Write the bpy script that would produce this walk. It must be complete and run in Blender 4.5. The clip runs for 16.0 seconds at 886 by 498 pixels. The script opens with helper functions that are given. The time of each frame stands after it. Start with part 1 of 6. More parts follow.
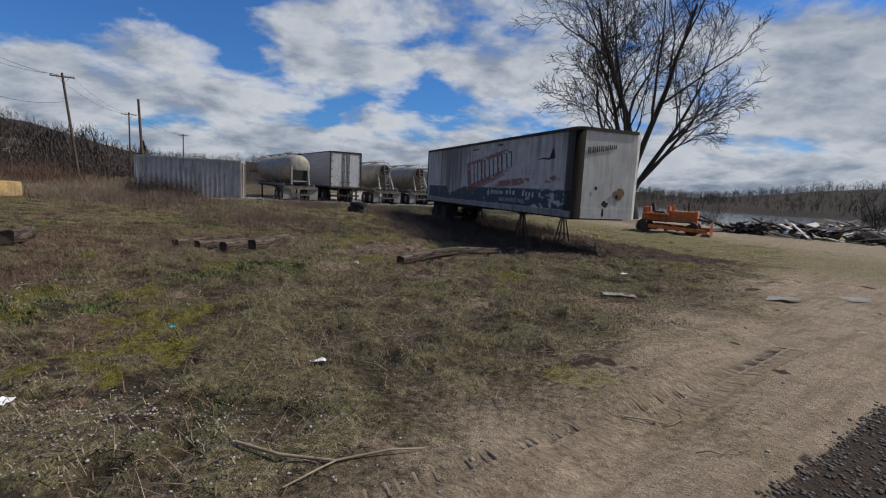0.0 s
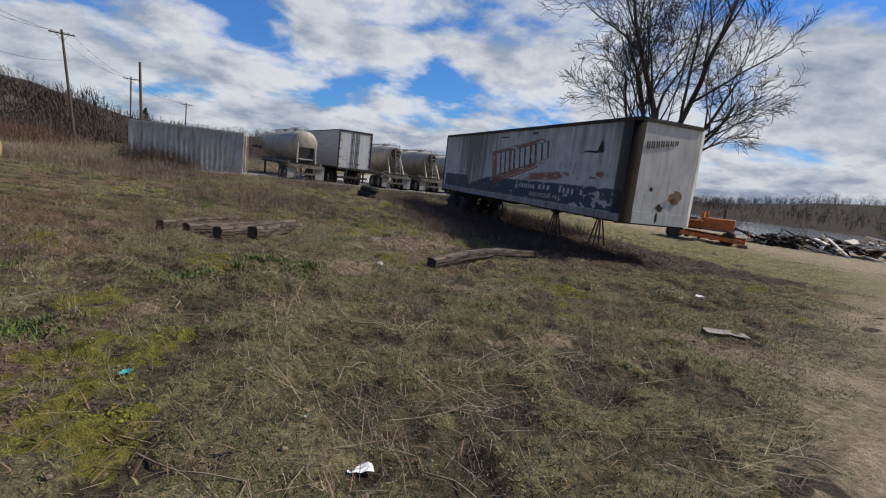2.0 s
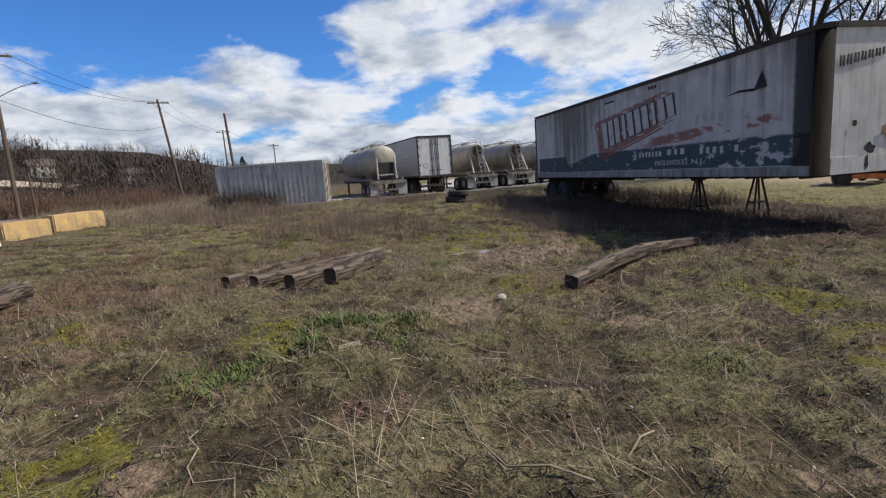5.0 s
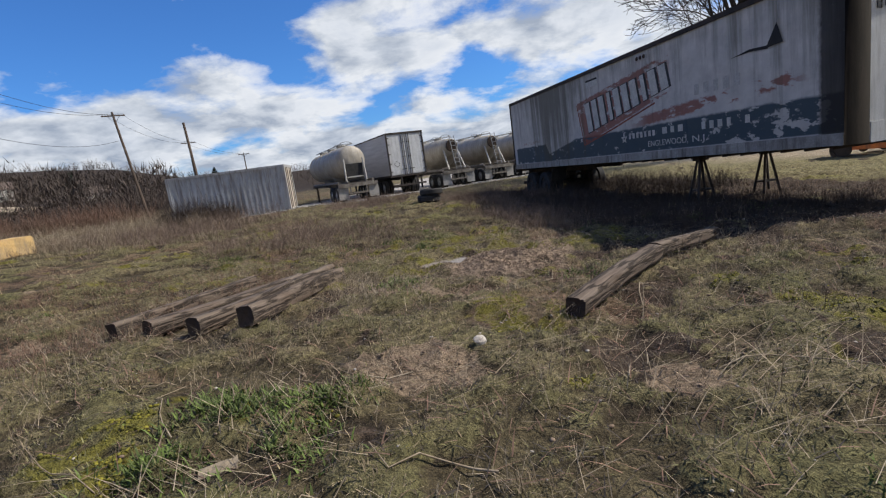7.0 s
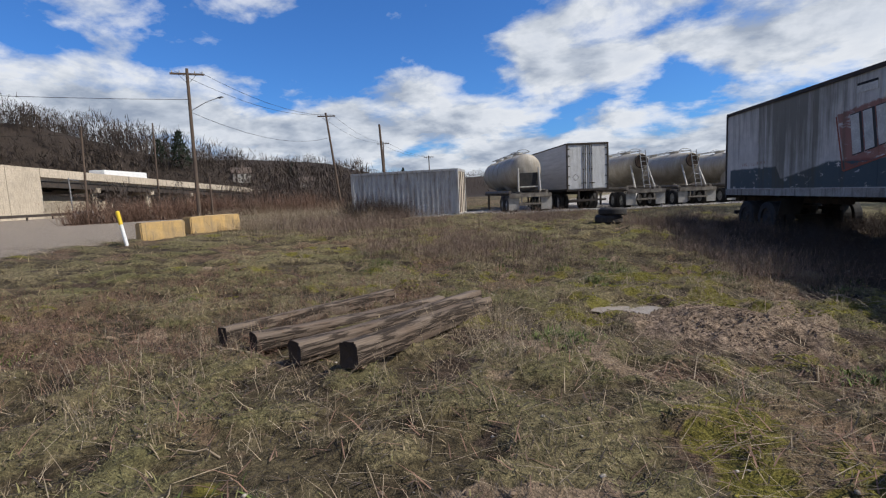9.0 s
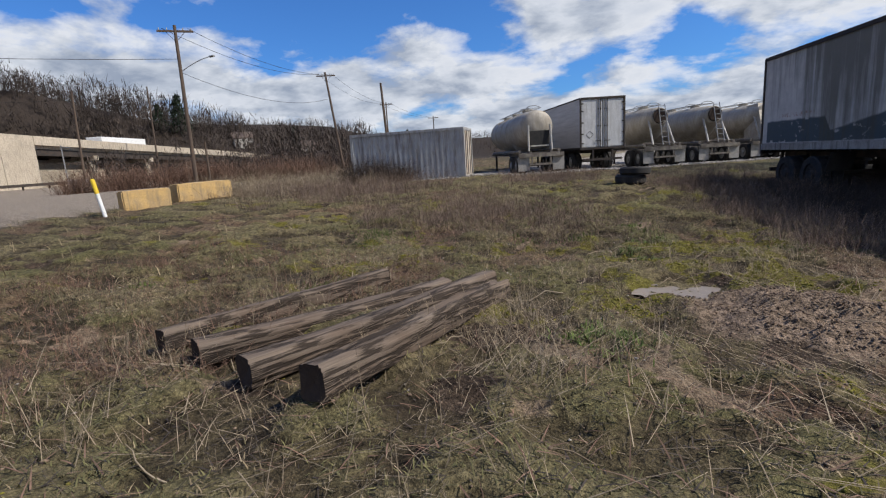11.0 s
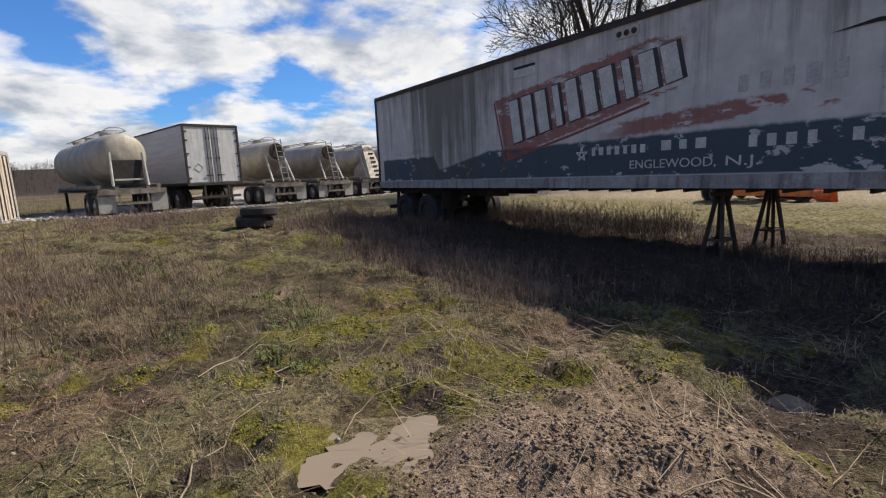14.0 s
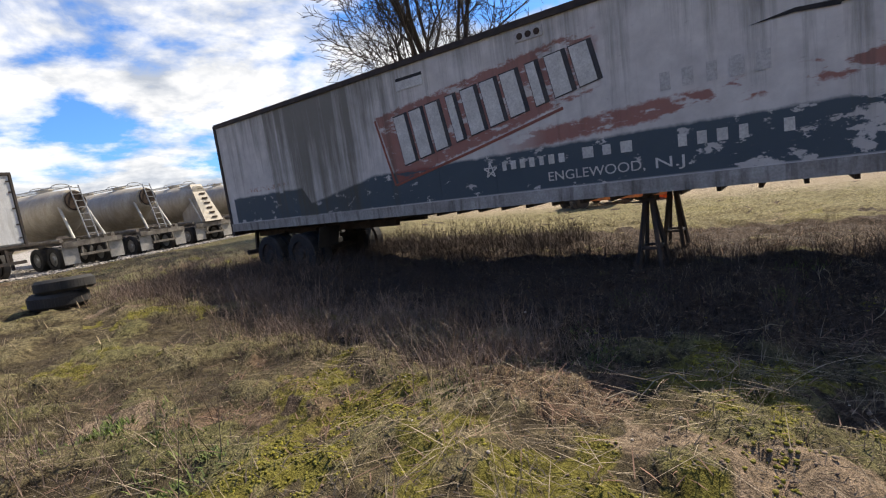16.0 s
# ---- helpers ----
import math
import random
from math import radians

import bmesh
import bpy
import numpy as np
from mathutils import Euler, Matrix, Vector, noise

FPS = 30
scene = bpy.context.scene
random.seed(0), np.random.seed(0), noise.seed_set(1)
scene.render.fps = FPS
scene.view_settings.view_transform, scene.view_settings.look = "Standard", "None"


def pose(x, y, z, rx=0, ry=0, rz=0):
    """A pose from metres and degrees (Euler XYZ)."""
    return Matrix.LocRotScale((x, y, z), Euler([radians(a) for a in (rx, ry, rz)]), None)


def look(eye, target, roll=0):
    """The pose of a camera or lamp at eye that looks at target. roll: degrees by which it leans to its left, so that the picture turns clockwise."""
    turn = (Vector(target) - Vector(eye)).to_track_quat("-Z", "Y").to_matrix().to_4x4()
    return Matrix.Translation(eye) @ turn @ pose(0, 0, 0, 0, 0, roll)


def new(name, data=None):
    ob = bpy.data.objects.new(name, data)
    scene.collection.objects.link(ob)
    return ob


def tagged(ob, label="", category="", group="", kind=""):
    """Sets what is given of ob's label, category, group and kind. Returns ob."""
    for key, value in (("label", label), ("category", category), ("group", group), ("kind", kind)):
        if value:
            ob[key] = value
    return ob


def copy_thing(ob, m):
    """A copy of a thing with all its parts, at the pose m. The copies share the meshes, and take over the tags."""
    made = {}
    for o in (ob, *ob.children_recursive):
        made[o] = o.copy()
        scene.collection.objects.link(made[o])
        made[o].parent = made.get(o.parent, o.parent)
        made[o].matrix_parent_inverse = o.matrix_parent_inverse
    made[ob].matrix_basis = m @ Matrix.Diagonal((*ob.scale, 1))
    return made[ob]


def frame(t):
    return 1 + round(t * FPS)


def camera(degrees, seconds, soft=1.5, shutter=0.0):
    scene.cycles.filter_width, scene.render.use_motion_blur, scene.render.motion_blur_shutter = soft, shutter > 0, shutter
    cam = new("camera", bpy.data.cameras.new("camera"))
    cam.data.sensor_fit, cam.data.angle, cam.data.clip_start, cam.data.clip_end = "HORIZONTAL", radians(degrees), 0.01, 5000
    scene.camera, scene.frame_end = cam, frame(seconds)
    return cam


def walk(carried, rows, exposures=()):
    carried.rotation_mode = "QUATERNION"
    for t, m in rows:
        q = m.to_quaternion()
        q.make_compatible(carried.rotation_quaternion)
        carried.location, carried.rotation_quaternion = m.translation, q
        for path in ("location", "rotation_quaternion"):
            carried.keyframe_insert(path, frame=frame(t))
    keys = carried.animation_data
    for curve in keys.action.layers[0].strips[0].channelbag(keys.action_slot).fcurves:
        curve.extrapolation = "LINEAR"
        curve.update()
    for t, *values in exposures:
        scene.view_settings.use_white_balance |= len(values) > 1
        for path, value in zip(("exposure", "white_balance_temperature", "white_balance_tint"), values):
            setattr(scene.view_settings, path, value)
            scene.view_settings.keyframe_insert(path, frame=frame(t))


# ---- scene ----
cam = camera(85.4, 16.0, 1.2)
METRES, EYE, TILT, LEAN, TURN = 15.0, 1.5, 0.0, 0.0, 0.0
ROWS = [
    (0.0, 0.0, 0.0, 0.0, 0.36, -7.29, -2.83),
    (0.5, -0.0194, 0.0312, -0.0013, 2.33, -7.71, -4.03),
    (1.0, -0.0285, 0.0639, -0.0049, 1.17, -7.66, -4.95),
    (1.5, -0.0408, 0.1003, -0.0052, 1.1, -8.82, -5.06),
    (2.0, -0.0557, 0.1308, -0.0028, 0.65, -8.76, -6.5),
    (2.5, -0.0617, 0.165, -0.0051, -1.0, -7.92, -5.43),
    (3.0, -0.0755, 0.1979, -0.0037, 2.86, -7.99, -3.69),
    (3.5, -0.0926, 0.2199, -0.0036, 10.9, -9.74, -4.94),
    (4.0, -0.0939, 0.2446, -0.0046, 10.8, -8.45, 1.02),
    (6.5, -0.103, 0.3947, -0.0138, 8.61, -10.89, 6.16),
    (7.0, -0.0983, 0.4282, -0.0157, 7.45, -9.62, 7.61),
    (7.5, -0.1079, 0.4582, -0.0181, 15.86, -10.12, 3.97),
    (8.0, -0.1127, 0.4907, -0.0167, 18.41, -9.46, 4.36),
    (8.5, -0.117, 0.5189, -0.0158, 27.25, -6.22, 2.74),
    (11.0, -0.1668, 0.6191, -0.0201, 28.65, -10.91, 3.61),
    (11.5, -0.1658, 0.6494, -0.0221, 11.9, -10.55, 4.82),
    (12.0, -0.168, 0.6851, -0.0235, 1.14, -10.38, 2.93),
    (12.5, -0.1729, 0.7232, -0.0222, -3.88, -9.83, 1.24),
    (13.0, -0.1778, 0.7597, -0.0218, -8.9, -8.94, 4.38),
    (13.5, -0.1892, 0.7932, -0.0258, -6.47, -9.92, 0.93),
    (14.0, -0.199, 0.8258, -0.0217, -14.26, -9.1, 2.53),
    (14.5, -0.2028, 0.861, -0.0193, -21.11, -7.04, 6.6),
    (15.0, -0.2146, 0.8939, -0.022, -21.6, -7.58, 4.3),
    (15.5, -0.2209, 0.923, -0.0188, -28.15, -8.88, 5.18),
    (16.0, -0.2241, 0.9522, -0.0163, -33.38, -7.63, 7.65),
]
walk(cam, [(t, pose(0, 0, EYE, TILT, LEAN, TURN) @ pose(METRES * x, METRES * y, METRES * z, 90 + pitch, roll, yaw)) for t, x, y, z, yaw, pitch, roll in ROWS],
     [(0, -0.32, 6350, 10), (1.5, -0.06, 6450, 10), (3, 0.02, 6450, 10), (4, 0.24, 6500, 10), (7, 0.22, 6450, 10), (8.5, 0.15, 6400, 10), (11, 0.1, 6350, 11), (12.5, 0.22, 6700, 10), (14, 0.38, 6950, 11), (16, 0.72, 7150, 11)])

# ---- world and sun ----
SUN_TO = Vector((3.45, 0.83, 3.92)).normalized()
sun_el, sun_az = math.asin(SUN_TO.z), math.atan2(SUN_TO.x, SUN_TO.y)
sun = new("sun", bpy.data.lights.new("sun", "SUN"))
sun.data.energy, sun.data.angle, sun.data.color = 5.0, radians(0.55), (1.0, 0.94, 0.84)
sun.matrix_world = look(SUN_TO * 80, (0, 0, 0))


def link(nt, a, b):
    nt.links.new(a, b)


def nd(nt, kind, **kw):
    n = nt.nodes.new(kind)
    for k, v in kw.items():
        if k == "op":
            n.operation = v
        elif k == "blend":
            n.blend_type = v
        elif k == "dtype":
            n.data_type = v
    return n


def math_(nt, op, a, b=None, clamp=False):
    n = nd(nt, "ShaderNodeMath", op=op)
    n.use_clamp = clamp
    for i, v in enumerate((a, b)):
        if v is None:
            continue
        if isinstance(v, (int, float)):
            n.inputs[i].default_value = v
        else:
            link(nt, v, n.inputs[i])
    return n.outputs[0]


def ramp(nt, src, stops, interp="LINEAR"):
    n = nt.nodes.new("ShaderNodeValToRGB")
    n.color_ramp.interpolation = interp
    els = n.color_ramp.elements
    while len(els) < len(stops):
        els.new(0.5)
    for e, (p, c) in zip(els, stops):
        e.position = p
        e.color = (c, c, c, 1) if isinstance(c, (int, float)) else (*c, 1)
    link(nt, src, n.inputs[0])
    return n.outputs[0]


def noise_(nt, vec, scale, detail=4, rough=0.55, dist=0.0):
    n = nt.nodes.new("ShaderNodeTexNoise")
    n.inputs["Scale"].default_value, n.inputs["Detail"].default_value = scale, detail
    n.inputs["Roughness"].default_value, n.inputs["Distortion"].default_value = rough, dist
    if vec is not None:
        link(nt, vec, n.inputs["Vector"])
    return n.outputs["Fac"]


def mix(nt, fac, a, b, blend="MIX"):
    n = nt.nodes.new("ShaderNodeMix")
    n.data_type, n.blend_type = "RGBA", blend
    for sock, v in ((n.inputs[0], fac), (n.inputs[6], a), (n.inputs[7], b)):
        if isinstance(v, (int, float)):
            sock.default_value = v
        elif isinstance(v, tuple):
            sock.default_value = (*v, 1)
        else:
            link(nt, v, sock)
    return n.outputs[2]


def scaled(nt, vec, sx, sy, sz, off=(0, 0, 0)):
    n = nt.nodes.new("ShaderNodeMapping")
    n.inputs["Scale"].default_value, n.inputs["Location"].default_value = (sx, sy, sz), off
    link(nt, vec, n.inputs["Vector"])
    return n.outputs[0]


world = bpy.data.worlds.new("sky")
scene.world = world
world.use_nodes = True
wt = world.node_tree
wt.nodes.clear()
w_out, w_bg = wt.nodes.new("ShaderNodeOutputWorld"), wt.nodes.new("ShaderNodeBackground")
sky = wt.nodes.new("ShaderNodeTexSky")
sky.sky_type, sky.sun_disc, sky.sun_elevation, sky.sun_rotation = "NISHITA", False, sun_el, sun_az
sky.ozone_density, sky.air_density, sky.dust_density = 3.0, 1.0, 0.6
w_co = wt.nodes.new("ShaderNodeTexCoord")
w_sep = wt.nodes.new("ShaderNodeSeparateXYZ")
link(wt, w_co.outputs["Generated"], w_sep.inputs[0])
# cumulus layer: directions laid out on a flat deck, so that clouds crowd towards the horizon
w_h = math_(wt, "ADD", math_(wt, "MAXIMUM", w_sep.outputs[2], 0.0), 0.30)
w_x, w_y = math_(wt, "DIVIDE", w_sep.outputs[0], w_h), math_(wt, "DIVIDE", w_sep.outputs[1], w_h)
w_v = wt.nodes.new("ShaderNodeCombineXYZ")
link(wt, w_x, w_v.inputs[0]), link(wt, w_y, w_v.inputs[1]), link(wt, math_(wt, "MULTIPLY", w_sep.outputs[2], 1.2), w_v.inputs[2])
w_v = scaled(wt, w_v.outputs[0], 1, 1, 1, (5.3, 2.1, 0.7))
c_big = noise_(wt, w_v, 1.25, 2, 0.5)
c_mid = noise_(wt, w_v, 3.0, 12, 0.56, 0.15)
c_sum = math_(wt, "ADD", math_(wt, "MULTIPLY", c_big, 0.55), math_(wt, "MULTIPLY", c_mid, 0.62))
# open blue to the west above the low cloud bank
w_blue = math_(wt, "MULTIPLY", ramp(wt, math_(wt, "ADD", math_(wt, "MULTIPLY", w_sep.outputs[0], -1.0), math_(wt, "MULTIPLY", c_big, 0.16)), [(0.36, 0.0), (0.50, 1.0)]), ramp(wt, w_sep.outputs[2], [(0.15, 0.0), (0.25, 1.0)]))
c_sum = math_(wt, "SUBTRACT", c_sum, math_(wt, "MULTIPLY", w_blue, 0.17))
c_sum = math_(wt, "SUBTRACT", c_sum, math_(wt, "MULTIPLY", math_(wt, "SUBTRACT", w_sep.outputs[2], 0.30), 0.12))
c_sum = math_(wt, "ADD", c_sum, math_(wt, "MULTIPLY", ramp(wt, w_sep.outputs[2], [(0.12, 1.0), (0.30, 0.0)]), 0.035))
c_mask = ramp(wt, c_sum, [(0.50, 0.0), (0.55, 0.6), (0.61, 1.0)])
c_off = noise_(wt, scaled(wt, w_v, 1, 1, 1, (0.10, 0.02, -0.07)), 3.0, 8, 0.56, 0.15)
c_lit = math_(wt, "ADD", math_(wt, "MULTIPLY", math_(wt, "SUBTRACT", c_mid, c_off), 2.2), 0.5)
c_thick = ramp(wt, c_sum, [(0.58, (1.0, 1.0, 1.0)), (0.70, (0.80, 0.83, 0.88)), (0.80, (0.55, 0.60, 0.68))])
c_col = mix(wt, 1.0, c_thick, ramp(wt, c_lit, [(0.22, (0.50, 0.56, 0.66)), (0.5, (0.86, 0.89, 0.93)), (0.68, (1.1, 1.1, 1.1))]), "MULTIPLY")
c_col = mix(wt, 1.0, c_col, (7.6, 7.8, 8.1), "MULTIPLY")
s_col = mix(wt, 1.0, sky.outputs[0], (0.44, 0.86, 1.42), "MULTIPLY")
link(wt, mix(wt, c_mask, s_col, c_col), w_bg.inputs[0])
w_bg.inputs[1].default_value = 0.088
link(wt, w_bg.outputs[0], w_out.inputs[0])


# ---- materials ----
def mat(name, c1, c2, rough=0.8, metal=0.0, scale=3.0, fine=40.0, bump=0.3, island=0.0, stretch=(1, 1, 1), spec=0.4, grime=None):
    """Two colours mixed by a broad noise, a fine grain, relief, and tint by island."""
    m = bpy.data.materials.new(name)
    m.use_nodes = True
    nt = m.node_tree
    b = nt.nodes["Principled BSDF"]
    co = nt.nodes.new("ShaderNodeTexCoord").outputs["Object"]
    v = scaled(nt, co, *stretch)
    broad, grain = noise_(nt, v, scale, 5, 0.6), noise_(nt, v, fine, 3, 0.6)
    col = mix(nt, ramp(nt, broad, [(0.35, 0.0), (0.65, 1.0)]), c1, c2)
    col = mix(nt, 1.0, col, ramp(nt, grain, [(0.25, 0.72), (0.75, 1.18)]), "MULTIPLY")
    if grime:
        g = ramp(nt, noise_(nt, scaled(nt, co, 6, 6, 0.7), 1.2, 5, 0.65), [(0.48, 0.0), (0.68, 0.75)])
        col = mix(nt, g, col, grime)
    if island:
        geo = nt.nodes.new("ShaderNodeNewGeometry")
        col = mix(nt, 1.0, col, ramp(nt, geo.outputs["Random Per Island"], [(0.0, 1 - island), (1.0, 1 + island)]), "MULTIPLY")
    link(nt, col, b.inputs["Base Color"])
    b.inputs["Metallic"].default_value = metal
    b.inputs["Specular IOR Level"].default_value = spec
    link(nt, math_(nt, "ADD", math_(nt, "MULTIPLY", grain, 0.2), rough - 0.1, True), b.inputs["Roughness"])
    if bump:
        bp = nt.nodes.new("ShaderNodeBump")
        bp.inputs["Strength"].default_value, bp.inputs["Distance"].default_value = bump, 0.02
        link(nt, math_(nt, "ADD", math_(nt, "MULTIPLY", broad, 0.6), math_(nt, "MULTIPLY", grain, 0.4)), bp.inputs["Height"])
        link(nt, bp.outputs[0], b.inputs["Normal"])
    return m


M = {}
M["rust"] = mat("rusty_dark_steel", (0.026, 0.023, 0.021), (0.062, 0.045, 0.035), 0.8, 0.0, 4, 60, 0.4)
M["black"] = mat("black_rubber", (0.018, 0.018, 0.018), (0.035, 0.032, 0.03), 0.85, 0, 5, 60, 0.3)
M["alu"] = mat("dull_aluminium", (0.42, 0.42, 0.41), (0.30, 0.30, 0.29), 0.45, 0.6, 3, 50, 0.1)
M["frontwhite"] = mat("chalky_white_paint", (0.58, 0.57, 0.53), (0.46, 0.45, 0.42), 0.7, 0, 1.5, 50, 0.1, grime=(0.30, 0.28, 0.24))
M["doorwhite"] = mat("white_door_paint", (0.62, 0.62, 0.61), (0.5, 0.5, 0.5), 0.6, 0, 2, 40, 0.08, grime=(0.36, 0.35, 0.33))
M["sidegrey"] = mat("grey_trailer_skin", (0.48, 0.47, 0.46), (0.37, 0.36, 0.35), 0.6, 0, 2, 40, 0.08, stretch=(0.3, 1, 4))
M["tank"] = mat("dusty_tank_metal", (0.42, 0.38, 0.315), (0.29, 0.26, 0.215), 0.6, 0.1, 1.2, 30, 0.08, grime=(0.25, 0.21, 0.16))
M["tankwhite"] = mat("dusty_white_steel", (0.5, 0.48, 0.43), (0.33, 0.31, 0.28), 0.6, 0.1, 4, 40, 0.1)
M["frame"] = mat("dusty_steel_frame", (0.26, 0.23, 0.19), (0.09, 0.075, 0.062), 0.8, 0, 3, 30, 0.3, grime=(0.06, 0.048, 0.04))
# also darkens the weeds under the trailer, as part of its shade
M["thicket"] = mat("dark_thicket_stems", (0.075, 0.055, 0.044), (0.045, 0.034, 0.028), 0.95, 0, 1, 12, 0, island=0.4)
M["mud"] = mat("damp_dark_mud", (0.10, 0.075, 0.055), (0.06, 0.044, 0.033), 0.7, 0, 6, 40, 0.6)
M["flap"] = mat("grey_mud_flap", (0.36, 0.34, 0.31), (0.26, 0.25, 0.23), 0.8, 0, 5, 40, 0.2)
M["container"] = mat("faded_container_paint", (0.45, 0.45, 0.45), (0.33, 0.33, 0.325), 0.7, 0, 1.0, 30, 0.15, grime=(0.13, 0.095, 0.075))
M["contwhite"] = mat("container_end_paint", (0.62, 0.58, 0.5), (0.45, 0.38, 0.3), 0.7, 0, 3, 30, 0.15, grime=(0.25, 0.16, 0.1))
def timber_mat():
    """Grey weathered wood with long drying cracks along the grain."""
    m = bpy.data.materials.new("cracked_timber")
    m.use_nodes = True
    nt = m.node_tree
    b = nt.nodes["Principled BSDF"]
    co = nt.nodes.new("ShaderNodeTexCoord").outputs["Object"]
    broad, grain = noise_(nt, scaled(nt, co, 0.5, 2, 2), 2.2, 6, 0.65), noise_(nt, scaled(nt, co, 1.0, 34, 34), 1.0, 6, 0.7)
    crack = ramp(nt, noise_(nt, scaled(nt, co, 0.9, 8, 8, (4, 2, 7)), 1.0, 5, 0.6, 0.2), [(0.44, 1.0), (0.485, 0.0), (0.515, 0.0), (0.56, 1.0)])
    col = mix(nt, ramp(nt, broad, [(0.35, 0.0), (0.62, 1.0)]), (0.150, 0.118, 0.093), (0.110, 0.080, 0.060))
    col = mix(nt, 1.0, col, ramp(nt, grain, [(0.30, 0.5), (0.70, 1.45)]), "MULTIPLY")
    col = mix(nt, math_(nt, "MULTIPLY", math_(nt, "SUBTRACT", 1.0, crack), 0.85), col, (0.018, 0.013, 0.01))
    link(nt, col, b.inputs["Base Color"])
    b.inputs["Roughness"].default_value, b.inputs["Specular IOR Level"].default_value = 0.9, 0.2
    bp = nt.nodes.new("ShaderNodeBump")
    bp.inputs["Strength"].default_value, bp.inputs["Distance"].default_value = 0.8, 0.012
    link(nt, math_(nt, "ADD", math_(nt, "MULTIPLY", grain, 0.5), crack), bp.inputs["Height"])
    link(nt, bp.outputs[0], b.inputs["Normal"])
    return m


M["log"] = timber_mat()
M["logend"] = mat("rotten_timber_end", (0.035, 0.025, 0.02), (0.07, 0.045, 0.03), 0.95, 0, 6, 40, 0.8)
M["pole"] = mat("utility_pole_wood", (0.12, 0.085, 0.06), (0.07, 0.05, 0.04), 0.9, 0, 1.5, 30, 0.5, stretch=(4, 4, 0.4))
M["bark"] = mat("tree_bark", (0.05, 0.042, 0.036), (0.028, 0.023, 0.02), 0.95, 0, 3, 25, 0.8, stretch=(2, 2, 0.5))
M["orange"] = mat("faded_orange_paint", (0.58, 0.17, 0.035), (0.42, 0.11, 0.03), 0.6, 0, 3, 40, 0.15, grime=(0.12, 0.06, 0.04))
M["block"] = mat("yellow_painted_concrete", (0.52, 0.34, 0.13), (0.40, 0.28, 0.14), 0.85, 0, 2.5, 25, 0.4, grime=(0.22, 0.17, 0.11))
M["yellow"] = mat("yellow_plastic", (0.75, 0.52, 0.03), (0.65, 0.45, 0.03), 0.5, 0, 3, 30, 0.05)
M["white"] = mat("white_plastic", (0.75, 0.75, 0.74), (0.65, 0.65, 0.63), 0.5, 0, 3, 30, 0.05)
M["teal"] = mat("teal_plastic", (0.04, 0.36, 0.36), (0.03, 0.28, 0.28), 0.4, 0, 8, 60, 0.05)
M["concrete"] = mat("bridge_concrete", (0.52, 0.44, 0.34), (0.42, 0.355, 0.27), 0.9, 0, 0.25, 6, 0.2, grime=(0.24, 0.21, 0.17))
M["asphalt"] = mat("worn_asphalt", (0.17, 0.16, 0.145), (0.12, 0.112, 0.10), 0.9, 0, 0.4, 30, 0.2)
M["stone"] = mat("pale_stone", (0.36, 0.32, 0.27), (0.24, 0.21, 0.18), 0.9, 0, 6, 40, 0.4, island=0.35)
M["gravel"] = mat("crushed_gravel", (0.34, 0.31, 0.28), (0.23, 0.21, 0.19), 0.9, 0, 6, 40, 0.4, island=0.4)
M["gravelly"] = mat("pressed_tan_dirt", (0.25, 0.19, 0.13), (0.19, 0.14, 0.095), 0.95, 0, 8, 60, 0.6)
M["soil"] = mat("dark_clod_soil", (0.21, 0.15, 0.105), (0.13, 0.09, 0.062), 0.95, 0, 8, 60, 0.6, island=0.3)
M["grass"] = mat("dead_grass", (0.235, 0.183, 0.11), (0.115, 0.086, 0.05), 0.9, 0, 0.6, 8, 0, island=0.75)
M["olive"] = mat("olive_grass", (0.155, 0.138, 0.058), (0.085, 0.080, 0.033), 0.9, 0, 0.8, 8, 0, island=0.6)
M["straw"] = mat("pale_straw", (0.30, 0.24, 0.165), (0.17, 0.125, 0.08), 0.85, 0, 2, 20, 0, island=0.5)
M["weed"] = mat("dry_brown_weed", (0.21, 0.15, 0.112), (0.12, 0.085, 0.065), 0.95, 0, 0.5, 12, 0, island=0.5)
M["redweed"] = mat("dry_reddish_weed", (0.19, 0.11, 0.075), (0.12, 0.075, 0.052), 0.95, 0, 0.5, 12, 0, island=0.4)
M["green"] = mat("fresh_green_weed", (0.10, 0.138, 0.026), (0.07, 0.092, 0.022), 0.8, 0, 3, 20, 0, island=0.4)
M["moss"] = mat("yellow_green_moss", (0.20, 0.175, 0.016), (0.11, 0.10, 0.018), 0.95, 0, 7, 60, 1.0, island=0.25)
M["woods"] = mat("bare_woodland", (0.085, 0.064, 0.050), (0.032, 0.024, 0.020), 0.95, 0, 0.06, 1.0, 0, island=0.4)
M["pine"] = mat("dark_evergreen", (0.022, 0.034, 0.018), (0.015, 0.022, 0.012), 0.95, 0, 0.3, 3, 0, island=0.3)
M["debris"] = mat("weathered_boards", (0.58, 0.52, 0.45), (0.30, 0.26, 0.22), 0.85, 0, 1.5, 25, 0.3, island=0.5)
M["debrisdark"] = mat("dark_scrap_wood", (0.06, 0.045, 0.035), (0.035, 0.028, 0.024), 0.9, 0, 2, 25, 0.3, island=0.4)
M["house"] = mat("pale_siding", (0.6, 0.57, 0.5), (0.5, 0.47, 0.42), 0.8, 0, 0.3, 4, 0.05)
M["roof"] = mat("brown_shingle", (0.14, 0.10, 0.08), (0.10, 0.08, 0.07), 0.9, 0, 0.5, 4, 0.1)
M["glassdark"] = mat("dark_window_glass", (0.03, 0.035, 0.04), (0.02, 0.022, 0.025), 0.15, 0, 1, 4, 0)
